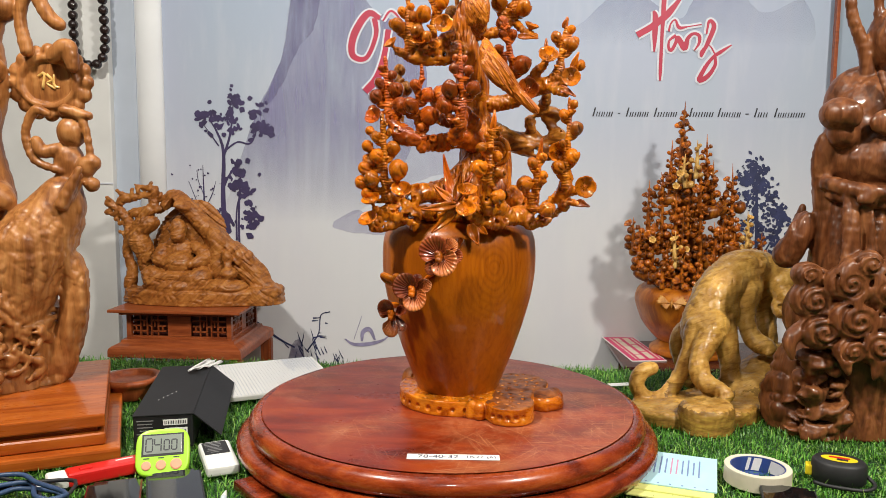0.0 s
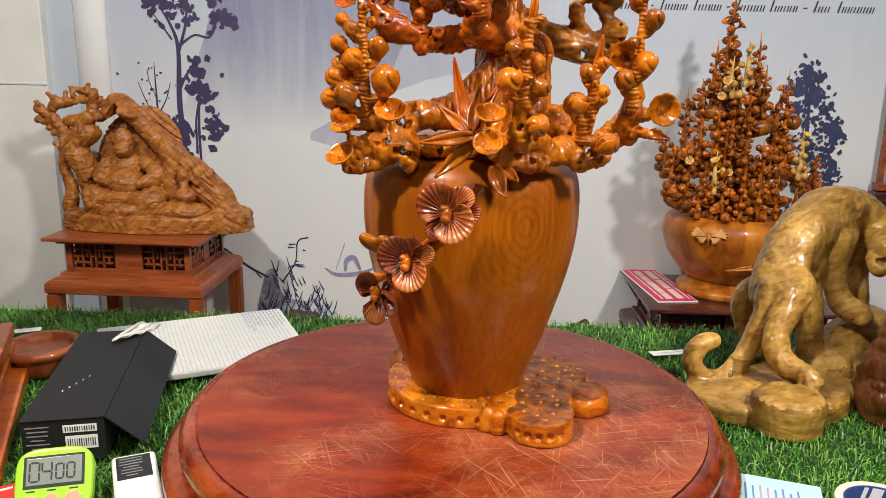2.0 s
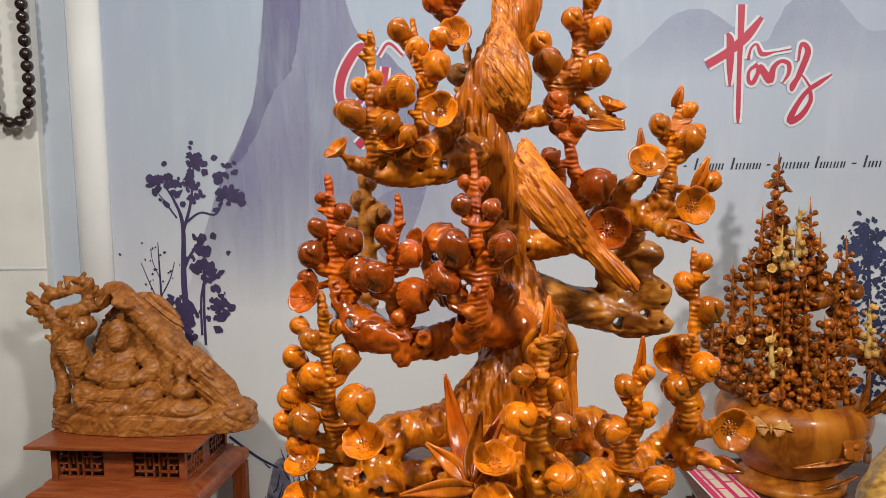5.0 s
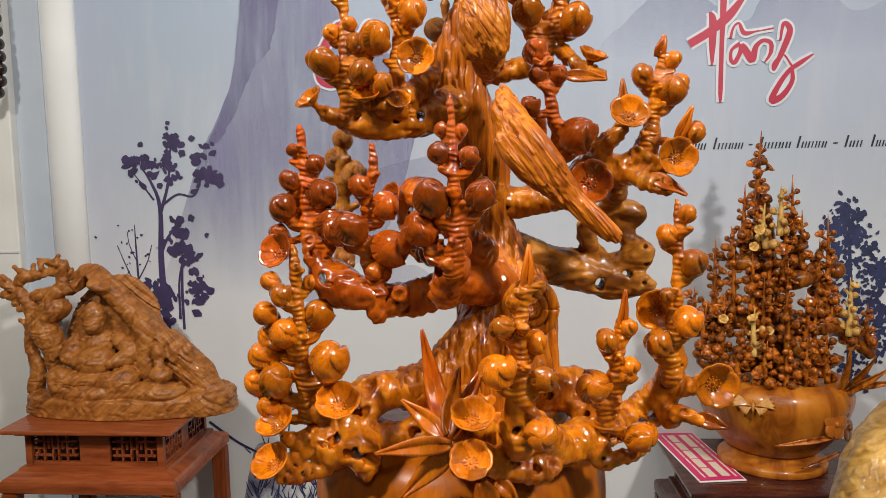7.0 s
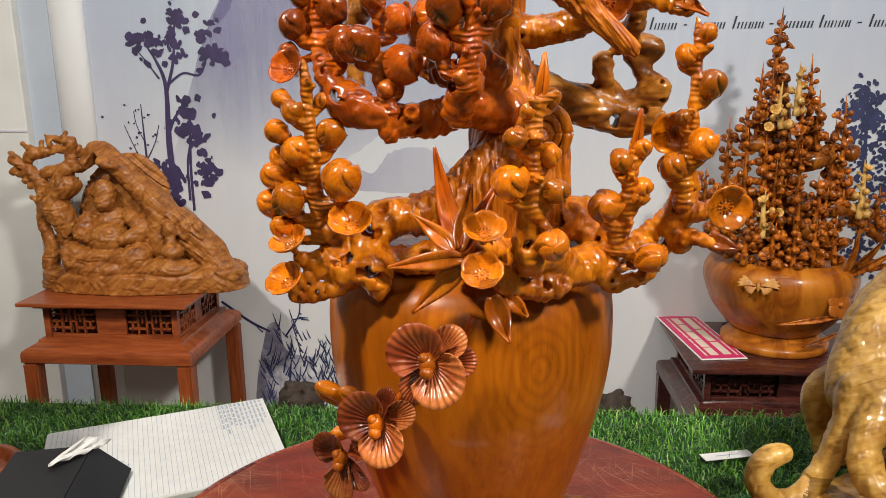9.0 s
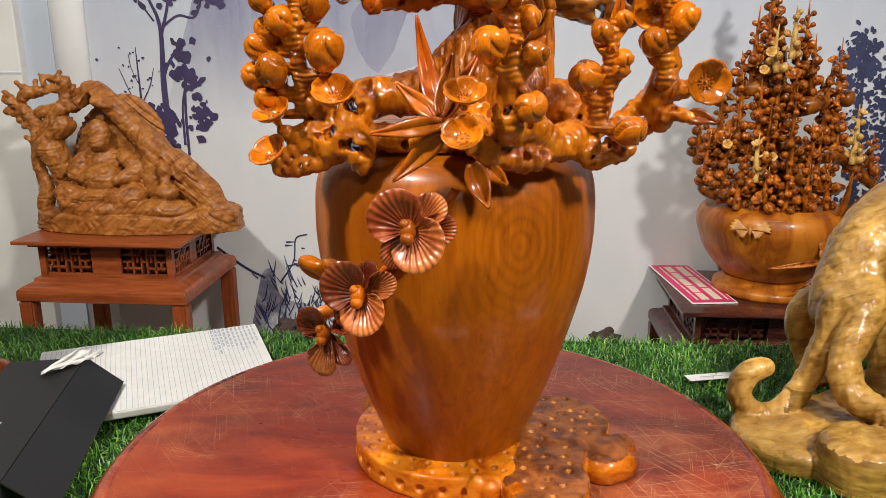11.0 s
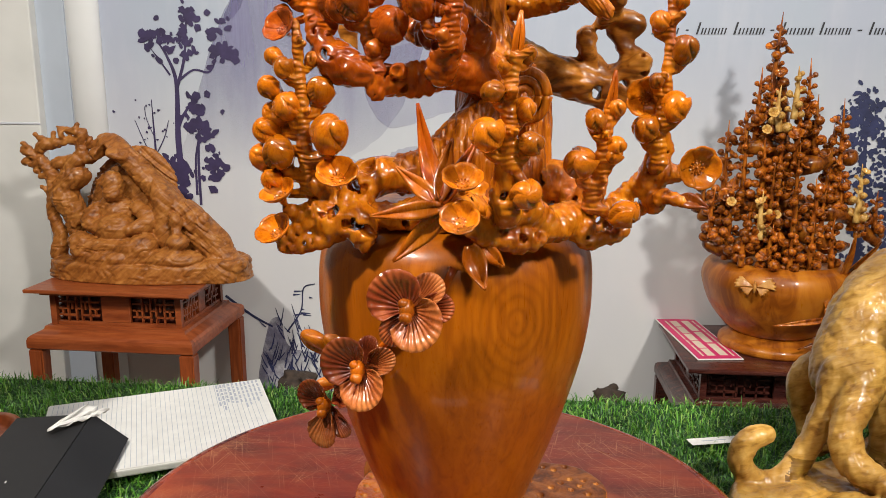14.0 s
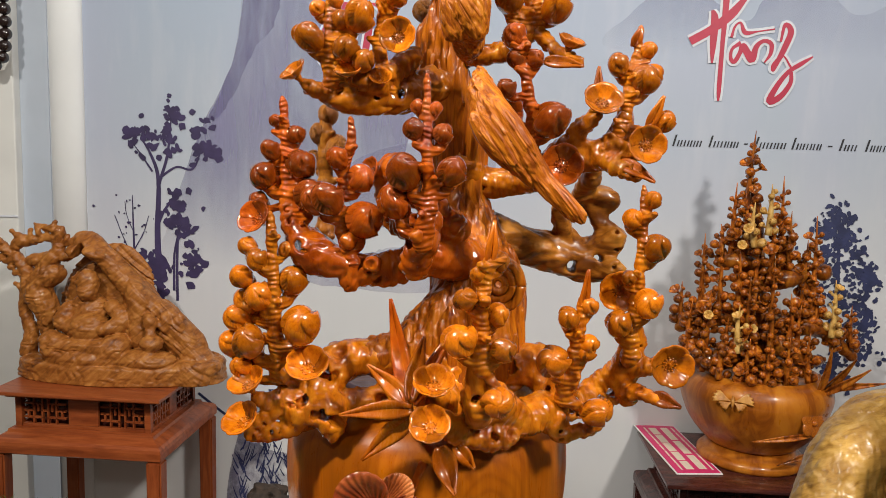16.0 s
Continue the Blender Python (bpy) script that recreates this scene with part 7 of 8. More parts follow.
low = carved("burl", rods((-0.42, 2.25, FLOOR, 0.10), (-0.43, 2.25, -0.35, 0.08), (-0.42, 2.25, -0.125, 0.05)), 0.006, 0.02, ROOT, relief=burl, floor=FLOOR)
tagged(low, "rough dark brown burl standing behind the table", "burl", "burls behind the table")

# ---- things on the turf ----

def pelt(p):
    return 0.0042 * (0.30 - ridges(p, (34, 34, 24))) + 0.0016 * (0.3 - ridges(p, (150, 150, 70))) + 0.0010 * value_noise(p * np.array((260, 260, 110)))


def leopard_statue():
    s = []
    # rocky base
    s += [slab_of((0.425, 1.535, 0.045), 0.082, 0.078, 0.020, 0.012, 20), slab_of((0.520, 1.560, 0.045), 0.115, 0.085, 0.024, 0.014, 38), slab_of((0.475, 1.465, 0.050), 0.055, 0.050, 0.040, 0.016, 30), egg((0.60, 1.63, 0.055), (0.075, 0.065, 0.050), 0, -20, 40)]
    s += rods((0.62, 1.66, 0.07, 0.045), (0.665, 1.675, 0.105, 0.040), (0.70, 1.70, 0.115, 0.040))
    # hind legs and tail
    s += rods((0.525, 1.620, 0.206, 0.036), (0.503, 1.585, 0.181, 0.023), (0.485, 1.560, 0.144, 0.0175), (0.488, 1.545, 0.114, 0.0165), (0.501, 1.530, 0.102, 0.017), (0.517, 1.508, 0.098, 0.016))
    s += rods((0.552, 1.652, 0.205, 0.033), (0.570, 1.640, 0.139, 0.021), (0.572, 1.622, 0.082, 0.019))
    s += rods((0.496, 1.690, 0.175, 0.030), (0.480, 1.690, 0.150, 0.020), (0.487, 1.680, 0.106, 0.017), (0.500, 1.670, 0.073, 0.017))
    s += rods((0.492, 1.612, 0.205, 0.021), (0.474, 1.600, 0.148, 0.0162), (0.451, 1.595, 0.095, 0.0150), (0.419, 1.585, 0.062, 0.0145), (0.384, 1.580, 0.061, 0.0140), (0.366, 1.585, 0.086, 0.0136), (0.377, 1.590, 0.112, 0.0132), (0.402, 1.595, 0.121, 0.0126))
    # body, shoulders, forelegs
    s += rods((0.500, 1.634, 0.190, 0.034), (0.526, 1.662, 0.230, 0.042), (0.567, 1.692, 0.280, 0.047), (0.615, 1.720, 0.310, 0.046), (0.660, 1.735, 0.309, 0.041), (0.690, 1.730, 0.295, 0.035))
    s += [egg((0.618, 1.688, 0.292), (0.030, 0.022, 0.036)), egg((0.566, 1.664, 0.235), (0.030, 0.030, 0.040), 0, -30)]
    s += rods((0.622, 1.690, 0.278, 0.031), (0.608, 1.670, 0.242, 0.022), (0.611, 1.655, 0.200, 0.0175), (0.623, 1.645, 0.174, 0.0178), (0.646, 1.633, 0.161, 0.0185))
    s += rods((0.68, 1.74, 0.27, 0.032), (0.672, 1.72, 0.21, 0.022), (0.675, 1.70, 0.16, 0.020))
    for x, y, z in ((0.655, 1.622, 0.156), (0.645, 1.618, 0.152), (0.662, 1.632, 0.156), (0.526, 1.496, 0.093), (0.516, 1.491, 0.091), (0.532, 1.507, 0.094)):
        s.append(egg((x, y, z), (0.0075, 0.0085, 0.008)))
    # lowered head with ears and open jaw
    s += [egg((0.702, 1.712, 0.283), (0.036, 0.038, 0.036)), egg((0.700, 1.682, 0.262), (0.024, 0.028, 0.022)), egg((0.680, 1.700, 0.310), (0.011, 0.008, 0.013)), egg((0.722, 1.705, 0.314), (0.011, 0.008, 0.013))]
    s += rods((0.688, 1.690, 0.246, 0.013), (0.680, 1.668, 0.234, 0.012), (0.682, 1.652, 0.232, 0.009))
    cuts = [egg((0.692, 1.655, 0.245), (0.020, 0.018, 0.007))]
    ob = carved("leopard_statue", s, 0.0024, 0.0060, LEOPARD_WOOD, cuts=cuts, relief=pelt, floor=GRASS - 0.008)
    ob.data.materials.append(ROUGH_YELLOW_WOOD)
    for face in ob.data.polygons:
        if face.center.z < 0.094 and abs(face.normal.z) < 0.62 and math.hypot(face.center.x - 0.385, face.center.y - 1.588) > 0.040:
            face.material_index = 1
    return tagged(ob, "glossy yellow carved wooden leopard prowling on a rocky base", "statue")


leopard_statue()


def robes(p):
    """Hanging cloth folds above, layered leaves below, on the statue's surface."""
    z = p[:, 2]
    fold = np.clip((z - 0.37) * 20, 0, 1)
    leafy = np.clip((0.19 - z) * 20, 0, 1)
    return 0.007 * (0.30 - ridges(p, (64, 64, 11))) * fold * np.clip((0.49 - z) * 60, 0, 1) + 0.016 * (0.32 - ridges(p, (34, 34, 52))) * leafy * np.clip((0.71 - p[:, 0]) * 20, 0, 1) + 0.003 * (0.3 - ridges(p, (120, 120, 16))) * leafy + 0.0010 * value_noise(p * 150)


def standing_statue():
    y = 1.50
    s = rods((0.76, y, 0.02, 0.090), (0.765, y, 0.12, 0.078), (0.755, y, 0.22, 0.080)) + rods((0.655, y, 0.03, 0.050), (0.650, y, 0.09, 0.052), (0.655, y, 0.17, 0.040))
    s += rods((0.70, y - 0.04, 0.02, 0.05), (0.695, y - 0.03, 0.10, 0.040), (0.69, y - 0.03, 0.19, 0.04))
    s += rods((0.70, y, 0.26, 0.075), (0.75, y, 0.30, 0.085), (0.82, y, 0.28, 0.09))
    r = random.Random(5)
    cuts = []
    # scrolled clouds, each curl with a spiral groove
    for i, (cx, cz, rr) in enumerate(((0.640, 0.300, 0.036), (0.690, 0.335, 0.034), (0.655, 0.245, 0.036), (0.705, 0.270, 0.040), (0.755, 0.325, 0.036), (0.745, 0.225, 0.036), (0.790, 0.275, 0.042), (0.830, 0.335, 0.036), (0.850, 0.240, 0.042), (0.630, 0.345, 0.024), (0.720, 0.370, 0.024), (0.700, 0.215, 0.026), (0.875, 0.300, 0.036), (0.800, 0.215, 0.030), (0.785, 0.365, 0.028))):
        cy = y - 0.085 - 0.02 * math.cos((cx - 0.75) * 9) + 0.03 * max(0, 0.70 - cx) * 10
        s.append(egg((cx, cy, cz), (rr * 1.12, 0.030, rr)))
        turn = r.choice((-1, 1))
        pts = []
        for k in range(22):
            a, f = k * 0.62, 1 - k / 23
            pts.append((cx + turn * rr * 0.95 * f * math.cos(a), cy - 0.030 * math.sqrt(max(0.05, 1 - (0.95 * f) ** 2)), cz + rr * 0.85 * f * math.sin(a), 0.0036))
        cuts += rods(*pts)
        s += rods((cx + turn * rr, cy, cz, 0.014), (cx + turn * (rr + 0.02), cy - 0.01, cz - 0.02, 0.011), (cx + turn * (rr + 0.015), cy - 0.015, cz - 0.05, 0.004))
    for i in range(60):
        x, z = r.uniform(0.625, 0.71), r.uniform(0.03, 0.20)
        s.append(egg((x, y - 0.075 + 0.6 * max(0, 0.66 - x) + r.uniform(-0.012, 0.012), z), (0.020, 0.016, 0.007), r.uniform(-35, 35), r.uniform(-50, 50), 0))
    upper = []
    # round belly over a tied band, a hand with a ball, hanging sleeve and folds
    upper += [egg((0.838, y, 0.552), (0.118, 0.090, 0.074)), egg((0.838, y + 0.010, 0.640), (0.098, 0.072, 0.078)), egg((0.800, y + 0.030, 0.655), (0.066, 0.050, 0.075)), egg((0.842, y, 0.772), (0.050, 0.050, 0.062))]
    upper += rods((0.722, y - 0.030, 0.510, 0.014), (0.760, y - 0.080, 0.498, 0.013), (0.840, y - 0.098, 0.492, 0.013), (0.920, y - 0.07, 0.496, 0.013)) + rods((0.730, y - 0.030, 0.488, 0.010), (0.765, y - 0.074, 0.478, 0.010), (0.840, y - 0.090, 0.472, 0.010))
    upper += rods((0.795, y - 0.010, 0.625, 0.032), (0.755, y - 0.035, 0.600, 0.026), (0.730, y - 0.050, 0.598, 0.022)) + [egg((0.726, y - 0.055, 0.634), (0.036, 0.034, 0.030)), egg((0.742, y - 0.080, 0.632), (0.010, 0.009, 0.022))]
    upper += rods((0.735, y - 0.020, 0.600, 0.020), (0.724, y - 0.010, 0.550, 0.021), (0.730, y, 0.470, 0.019), (0.728, y, 0.385, 0.018)) + rods((0.715, y - 0.015, 0.590, 0.010), (0.712, y - 0.010, 0.540, 0.011), (0.722, y - 0.01, 0.470, 0.008))
    upper += rods((0.810, y, 0.490, 0.072), (0.805, y, 0.430, 0.076), (0.800, y, 0.360, 0.086))
    for k, (x0, x1) in enumerate(((0.742, 0.735), (0.757, 0.752), (0.772, 0.780), (0.800, 0.812), (0.832, 0.838))):
        upper += rods((x0, y - 0.068, 0.482, 0.009), ((x0 + x1) / 2 + 0.006 * (-1) ** k, y - 0.080, 0.425, 0.011), (x1, y - 0.088, 0.362, 0.009))
    upper += [egg((0.802, y - 0.078, 0.618), (0.036, 0.013, 0.024)), egg((0.802, y - 0.090, 0.620), (0.008, 0.006, 0.007)), egg((0.768, y - 0.090, 0.484), (0.020, 0.010, 0.010))]
    for k in range(6):
        upper.append(egg((0.792 + 0.003 * k, y - 0.055 - 0.004 * k, 0.705 - 0.012 * k), (0.0075, 0.0075, 0.0075)))
    upper += rods((0.70, y, 0.44, 0.016), (0.69, y, 0.41, 0.020), (0.675, y + 0.02, 0.37, 0.026)) + rods((0.69, y + 0.02, 0.38, 0.012), (0.695, y + 0.03, 0.42, 0.010), (0.705, y + 0.03, 0.46, 0.007))
    upper += rods((0.800, y, 0.70, 0.012), (0.785, y, 0.76, 0.011), (0.760, y, 0.82, 0.009), (0.752, y, 0.90, 0.008)) + rods((0.785, y, 0.755, 0.008), (0.808, y, 0.80, 0.008), (0.802, y, 0.90, 0.007))
    step = np.array((-0.045, 0.0, 0.0))
    for q in upper:
        s.append((q[0], q[1] + step, q[2] + step, *q[3:]) if q[0] == "rod" else (q[0], q[1] + step, *q[2:]))
    ob = carved("standing_figure_statue", s, 0.0028, 0.006, RED_STATUE_WOOD, cuts=cuts, relief=robes, floor=GRASS - 0.008)
    return tagged(ob, "polished red-brown wooden statue of a robed figure on clouds", "statue")


standing_statue()

# pedestal and tall statue
PED = (-0.895, 1.305, GRASS)
ped = thing("pedestal", PED, "orange-brown stepped wooden pedestal under a tall carving", "pedestal", turn=25.0)
part("top_board", box_bm((0.50, 0.385, 0.022), (0, 0, 0.062), 0.003), PEDESTAL_WOOD, ped)
part("neck", box_bm((0.475, 0.360, 0.010), (0, 0, 0.046), 0.002), PEDESTAL_WOOD, ped)
part("fascia", box_bm((0.50, 0.385, 0.022), (0, 0, 0.030), 0.007, 3), PEDESTAL_WOOD, ped)
part("plinth", box_bm((0.545, 0.43, 0.022), (0, 0, 0.008), 0.005), PEDESTAL_WOOD, ped)
PTOP = GRASS + 0.073


def scales(p):
    """Small lapping scales on the fish, waves below; the figure above stays smooth."""
    x, y, z = p[:, 0], p[:, 1], p[:, 2]
    mid = np.clip((z - 0.25) * 20, 0, 1) * np.clip((0.465 - z) * 40, 0, 1)
    low = np.clip((0.30 - z) * 12, 0, 1)
    u, v = (0.80 * z + 0.55 * x) * 135, (0.80 * x - 0.55 * z + 0.6 * y) * 135
    row = np.floor(u)
    v = v + 0.5 * (row % 2)
    a = np.clip(1 - 1.3 * np.hypot(u - row, (v - np.floor(v)) - 0.5), 0, 1)
    return -0.0006 * a * mid + 0.0055 * (0.3 - ridges(p, (30, 30, 22))) * mid + 0.0035 * (0.3 - ridges(p, (75, 75, 55))) * mid + low * 0.012 * (0.30 - ridges(p, (38, 38, 18))) + 0.0008 * value_noise(p * 130)


def tall_statue():
    y = 1.42
    s = rods((-0.896, y, PTOP - 0.02, 0.125), (-0.891, y, 0.22, 0.118), (-0.896, y, 0.30, 0.10))
    # two leaping fish
    s += rods((-0.856, y - 0.02, 0.16, 0.05), (-0.836, y - 0.03, 0.27, 0.068), (-0.801, y - 0.02, 0.37, 0.070), (-0.761, y, 0.44, 0.052), (-0.746, y, 0.475, 0.036))
    s += rods((-0.966, y - 0.03, 0.20, 0.06), (-0.936, y - 0.04, 0.33, 0.062), (-0.906, y - 0.02, 0.44, 0.052), (-0.866, y - 0.02, 0.475, 0.030), (-0.836, y - 0.03, 0.465, 0.018))
    for i in range(6):
        s += rods((-0.741 + 0.004 * i, y - 0.01 * i, 0.46, 0.012), (-0.721 + 0.006 * i, y - 0.012 * i + 0.02, 0.50 + 0.012 * (i % 3), 0.006))
    s += rods((-0.756, y, 0.36, 0.02), (-0.731, y, 0.33, 0.024), (-0.736, y, 0.24, 0.026), (-0.771, y, 0.14, 0.03))
    r = random.Random(9)
    for i in range(16):
        a = r.uniform(3.4, 6.2)
        x0, y0, z0 = -0.891 + 0.115 * math.cos(a), y + 0.10 * math.sin(a), r.uniform(0.13, 0.30)
        s += rods((x0, y0, z0, 0.012), (x0 + r.uniform(-0.03, 0.03), y0, z0 + 0.04, 0.014), (x0 + r.uniform(-0.04, 0.04), y0 + 0.01, z0 + 0.08, 0.008))
    # plain little figure with a ribbon and fruit
    s += [egg((-0.728, y + 0.01, 0.592), (0.026, 0.026, 0.029)), egg((-0.735, y + 0.01, 0.535), (0.028, 0.024, 0.036)), egg((-0.738, y + 0.01, 0.505), (0.026, 0.022, 0.02)), egg((-0.698, y, 0.528), (0.018, 0.016, 0.020)), egg((-0.688, y, 0.495), (0.014, 0.013, 0.014)), egg((-0.684, y, 0.535), (0.014, 0.013, 0.015))]
    s += rods((-0.75, y, 0.56, 0.012), (-0.775, y - 0.01, 0.555, 0.010), (-0.785, y - 0.01, 0.575, 0.010)) + rods((-0.70, y, 0.50, 0.008), (-0.69, y, 0.56, 0.006), (-0.705, y, 0.62, 0.007), (-0.735, y, 0.632, 0.010), (-0.69, y, 0.622, 0.008))
    s += rods((-0.74, y - 0.01, 0.52, 0.007), (-0.79, y - 0.01, 0.54, 0.007), (-0.805, y - 0.01, 0.59, 0.007), (-0.785, y - 0.01, 0.63, 0.008), (-0.76, y - 0.01, 0.625, 0.006))
    # medallion with a scalloped rim
    s += [egg((-0.770, y + 0.02, 0.684), (0.068, 0.009, 0.058))]
    s += rods(*[(-0.770 + 0.054 * math.cos(0.35 * k), y + 0.013, 0.684 + 0.045 * math.sin(0.35 * k), 0.0055) for k in range(19)])
    for i in range(16):
        a = 2 * math.pi * i / 16
        s.append(egg((-0.770 + 0.068 * math.cos(a), y + 0.02, 0.684 + 0.058 * math.sin(a)), (0.0150, 0.011, 0.0145)))
    s += rods((-0.88, y, 0.47, 0.04), (-0.90, y, 0.58, 0.036), (-0.875, y, 0.66, 0.030), (-0.88, y, 0.74, 0.032)) + [egg((-0.855, y - 0.03, 0.70), (0.030, 0.026, 0.028)), egg((-0.87, y - 0.03, 0.62), (0.03, 0.026, 0.032))]
    s += rods((-0.75, y, 0.73, 0.014), (-0.725, y, 0.745, 0.016), (-0.715, y, 0.71, 0.010)) + rods((-0.80, y, 0.74, 0.012), (-0.81, y, 0.80, 0.010), (-0.79, y, 0.85, 0.012), (-0.755, y, 0.80, 0.012), (-0.735, y, 0.785, 0.010))
    s += [egg((-0.85, y, 0.82), (0.036, 0.03, 0.032)), egg((-0.80, y, 0.88), (0.03, 0.03, 0.03))] + rods((-0.88, y, 0.74, 0.02), (-0.86, y, 0.80, 0.02), (-0.84, y, 0.9, 0.015))
    for i in range(34):
        a = r.uniform(3.3, 6.2)
        z1 = r.uniform(0.12, 0.27)
        pts = []
        for k in range(5):
            b = a + 0.16 * k * r.choice((-1, 1))
            pts.append((-0.893 + 0.128 * math.cos(b), y + 0.128 * math.sin(b), z1 + 0.022 * k + r.uniform(-0.01, 0.01), 0.0075 - 0.0009 * k))
        s += rods(*pts)
    ob = carved("fish_and_medallion_statue", s, 0.0022, 0.0042, STATUE_WOOD, relief=scales, floor=PTOP)
    return tagged(ob, "tall tan carved wooden statue with leaping fish and a scalloped medallion", "statue")


tall_statue()
seal = thing("medallion_sign", (-0.770, 1.4315, 0.686), "pale carved brush sign on the medallion", "sign")
sb = bmesh.new()
for line in ([(-0.018, 0, 0.008, 0.003), (-0.006, 0, 0.014, 0.003), (-0.010, 0, -0.014, 0.003)], [(-0.002, 0, 0.012, 0.003), (0.008, 0, 0.002, 0.003), (-0.002, 0, -0.004, 0.002), (0.014, 0, -0.014, 0.003)], [(0.012, 0, 0.012, 0.002), (0.012, 0, -0.008, 0.003), (0.022, 0, -0.012, 0.002)]):
    tube(sb, line, 4, 6)
part("strokes", sb, PALE_WOOD, seal, smooth=True)

BLACK_CARD = plain("black_card", (0.005, 0.005, 0.006), 0.62, vary=0.25, scale=30)
BLACK_GLASS = plain("black_glass", (0.006, 0.006, 0.007), 0.06, coat=0.6, vary=0.1)
RUBBER = plain("black_rubber", (0.015, 0.015, 0.016), 0.55, vary=0.2)
GREY_PRINT = plain("grey_print", (0.22, 0.22, 0.22), 0.5)
WHITE_PLASTIC = plain("white_plastic", (0.74, 0.74, 0.70), 0.35, vary=0.05)
LIME = plain("lime_plastic", (0.36, 0.72, 0.030), 0.35, vary=0.05)
PEACH = plain("peach_plastic", (0.80, 0.33, 0.20), 0.4, vary=0.05)
LCD = plain("lcd_grey", (0.22, 0.25, 0.22), 0.25, vary=0.05)
RED_PLASTIC = plain("red_plastic", (0.62, 0.016, 0.014), 0.3, coat=0.3, vary=0.08)
BLUE_PLASTIC = plain("blue_plastic", (0.02, 0.07, 0.42), 0.3, vary=0.1)
CLEAR = plain("frosted_plastic", (0.55, 0.62, 0.66), 0.2, vary=0.1)
YELLOW = plain("yellow_plastic", (0.75, 0.58, 0.02), 0.35, vary=0.06)
BLUE_PAPER = plain("blue_paper", (0.42, 0.66, 0.72), 0.7, vary=0.05)
YELLOW_PAPER = plain("yellow_paper", (0.66, 0.68, 0.22), 0.7, vary=0.06)
RED_METAL = plain("red_metal", (0.20, 0.012, 0.014), 0.25, metal=0.6)
TAPE_CREAM = plain("masking_tape", (0.66, 0.60, 0.46), 0.55, vary=0.06)
TAPE_BLUE = plain("tape_core_blue", (0.03, 0.06, 0.22), 0.4, vary=0.1)
CABLE_BLUE = plain("blue_cable", (0.03, 0.06, 0.13), 0.45, vary=0.2)
FEINT = plain("feint_rule", (0.42, 0.45, 0.52), 0.7)

# notebook
note = thing("notebook", (-0.531, 1.799, GRASS + 0.002), "open ruled notebook with handwriting lying on the turf", "notebook", turn=26.2)
part("page_block", box_bm((0.338, 0.27, 0.010), (0, -0.135, 0.005), 0.002), PAPER, note)
part("top_page", box_bm((0.334, 0.266, 0.0006), (0.001, -0.135, 0.0106)), PAPER, note)
for i in range(44):
    part("rule_line", box_bm((0.0007, 0.262, 0.0003), (-0.160 + i * 0.0073, -0.135, 0.0112)), FEINT, note)
w_rng = random.Random(6)
for i in range(11):
    x = 0.092 + i * 0.0068
    y = -0.006
    while y > -0.075 - 0.05 * w_rng.random():
        l = w_rng.uniform(0.006, 0.018)
        part("written_word", box_bm((0.0030, l, 0.0003), (x, y - l / 2, 0.0114)), FEINT, note)
        y -= l + 0.006

# black carton
box_turn = math.degrees(math.atan2(0.079, 0.312))
carton = thing("black_carton", (-0.545, 1.432, GRASS), "long black cardboard carton with a torn lid flap and barcode label", "box", turn=box_turn)
part("carton_body", box_bm((0.098, 0.322, 0.058), (0, 0, 0.029), 0.002), BLACK_CARD, carton)
part("lid", box_bm((0.100, 0.325, 0.002), (0, 0, 0.0595), 0.0006), BLACK_CARD, carton)
flap = part("flap", box_bm((0.062, 0.325, 0.002), (0.031, 0, 0), 0.0006), BLACK_CARD, carton)
flap.matrix_basis = pose(0.0505, 0, 0.0595, 0, 42, 0)
for (w, h), (x, z) in (((0.040, 0.010), (0.020, 0.046)), ((0.038, 0.018), (0.021, 0.027))):
    lab = part("barcode_label", box_bm((w, 0.0006, h), (x, -0.1614, z)), PAPER, carton)
    for i in range(13):
        bx = x - w * 0.42 + w * 0.84 * i / 12
        part("bar", box_bm((w_rng.uniform(0.0006, 0.0016), 0.0004, h * 0.6), (bx, -0.1620, z)), INK_BLACK, lab)
for i in range(7):
    part("print_line", box_bm((0.030 * w_rng.uniform(0.5, 1), 0.0003, 0.0016), (-0.030, -0.1613, 0.050 - i * 0.0058)), GREY_PRINT, carton)
def crumple(u, v):
    x = 0.012 + 0.034 * u + 0.030 * v * u
    yy = 0.112 + 0.058 * u - 0.012 * v + 0.006 * math.sin(9 * v)
    return (x + 0.004 * math.sin(13 * v + 4 * u), yy, 0.0625 + 0.004 * abs(math.sin(8 * v + 2 * u)) + 0.006 * u * (1 - v) + 0.002 * math.sin(21 * u * v))


torn = sheet(crumple, 12, 14, 0.0008)
part("torn_paper", torn, PAPER, carton, "white torn paper at the lid's edge", True)
for i in range(5):
    part("scuff", box_bm((0.0012, 0.005, 0.0003), (0.006 * i - 0.02, -0.075 + 0.012 * i, 0.0607)), PAPER, carton)

# wooden dish
dish = thing("wooden_dish", (-0.700, 1.575, GRASS - 0.004), "round turned red-brown wooden dish", "dish")
part("bowl", lathe_bm([(0.0, 0.0), (0.045, 0.0), (0.050, 0.004), (0.052, 0.018), (0.056, 0.030), (0.0625, 0.034), (0.064, 0.040), (0.060, 0.0455), (0.050, 0.0445), (0.047, 0.040), (0.044, 0.035), (0.040, 0.0335), (0.0, 0.0335)], 56), STAND_LEG_WOOD, dish, smooth=True)

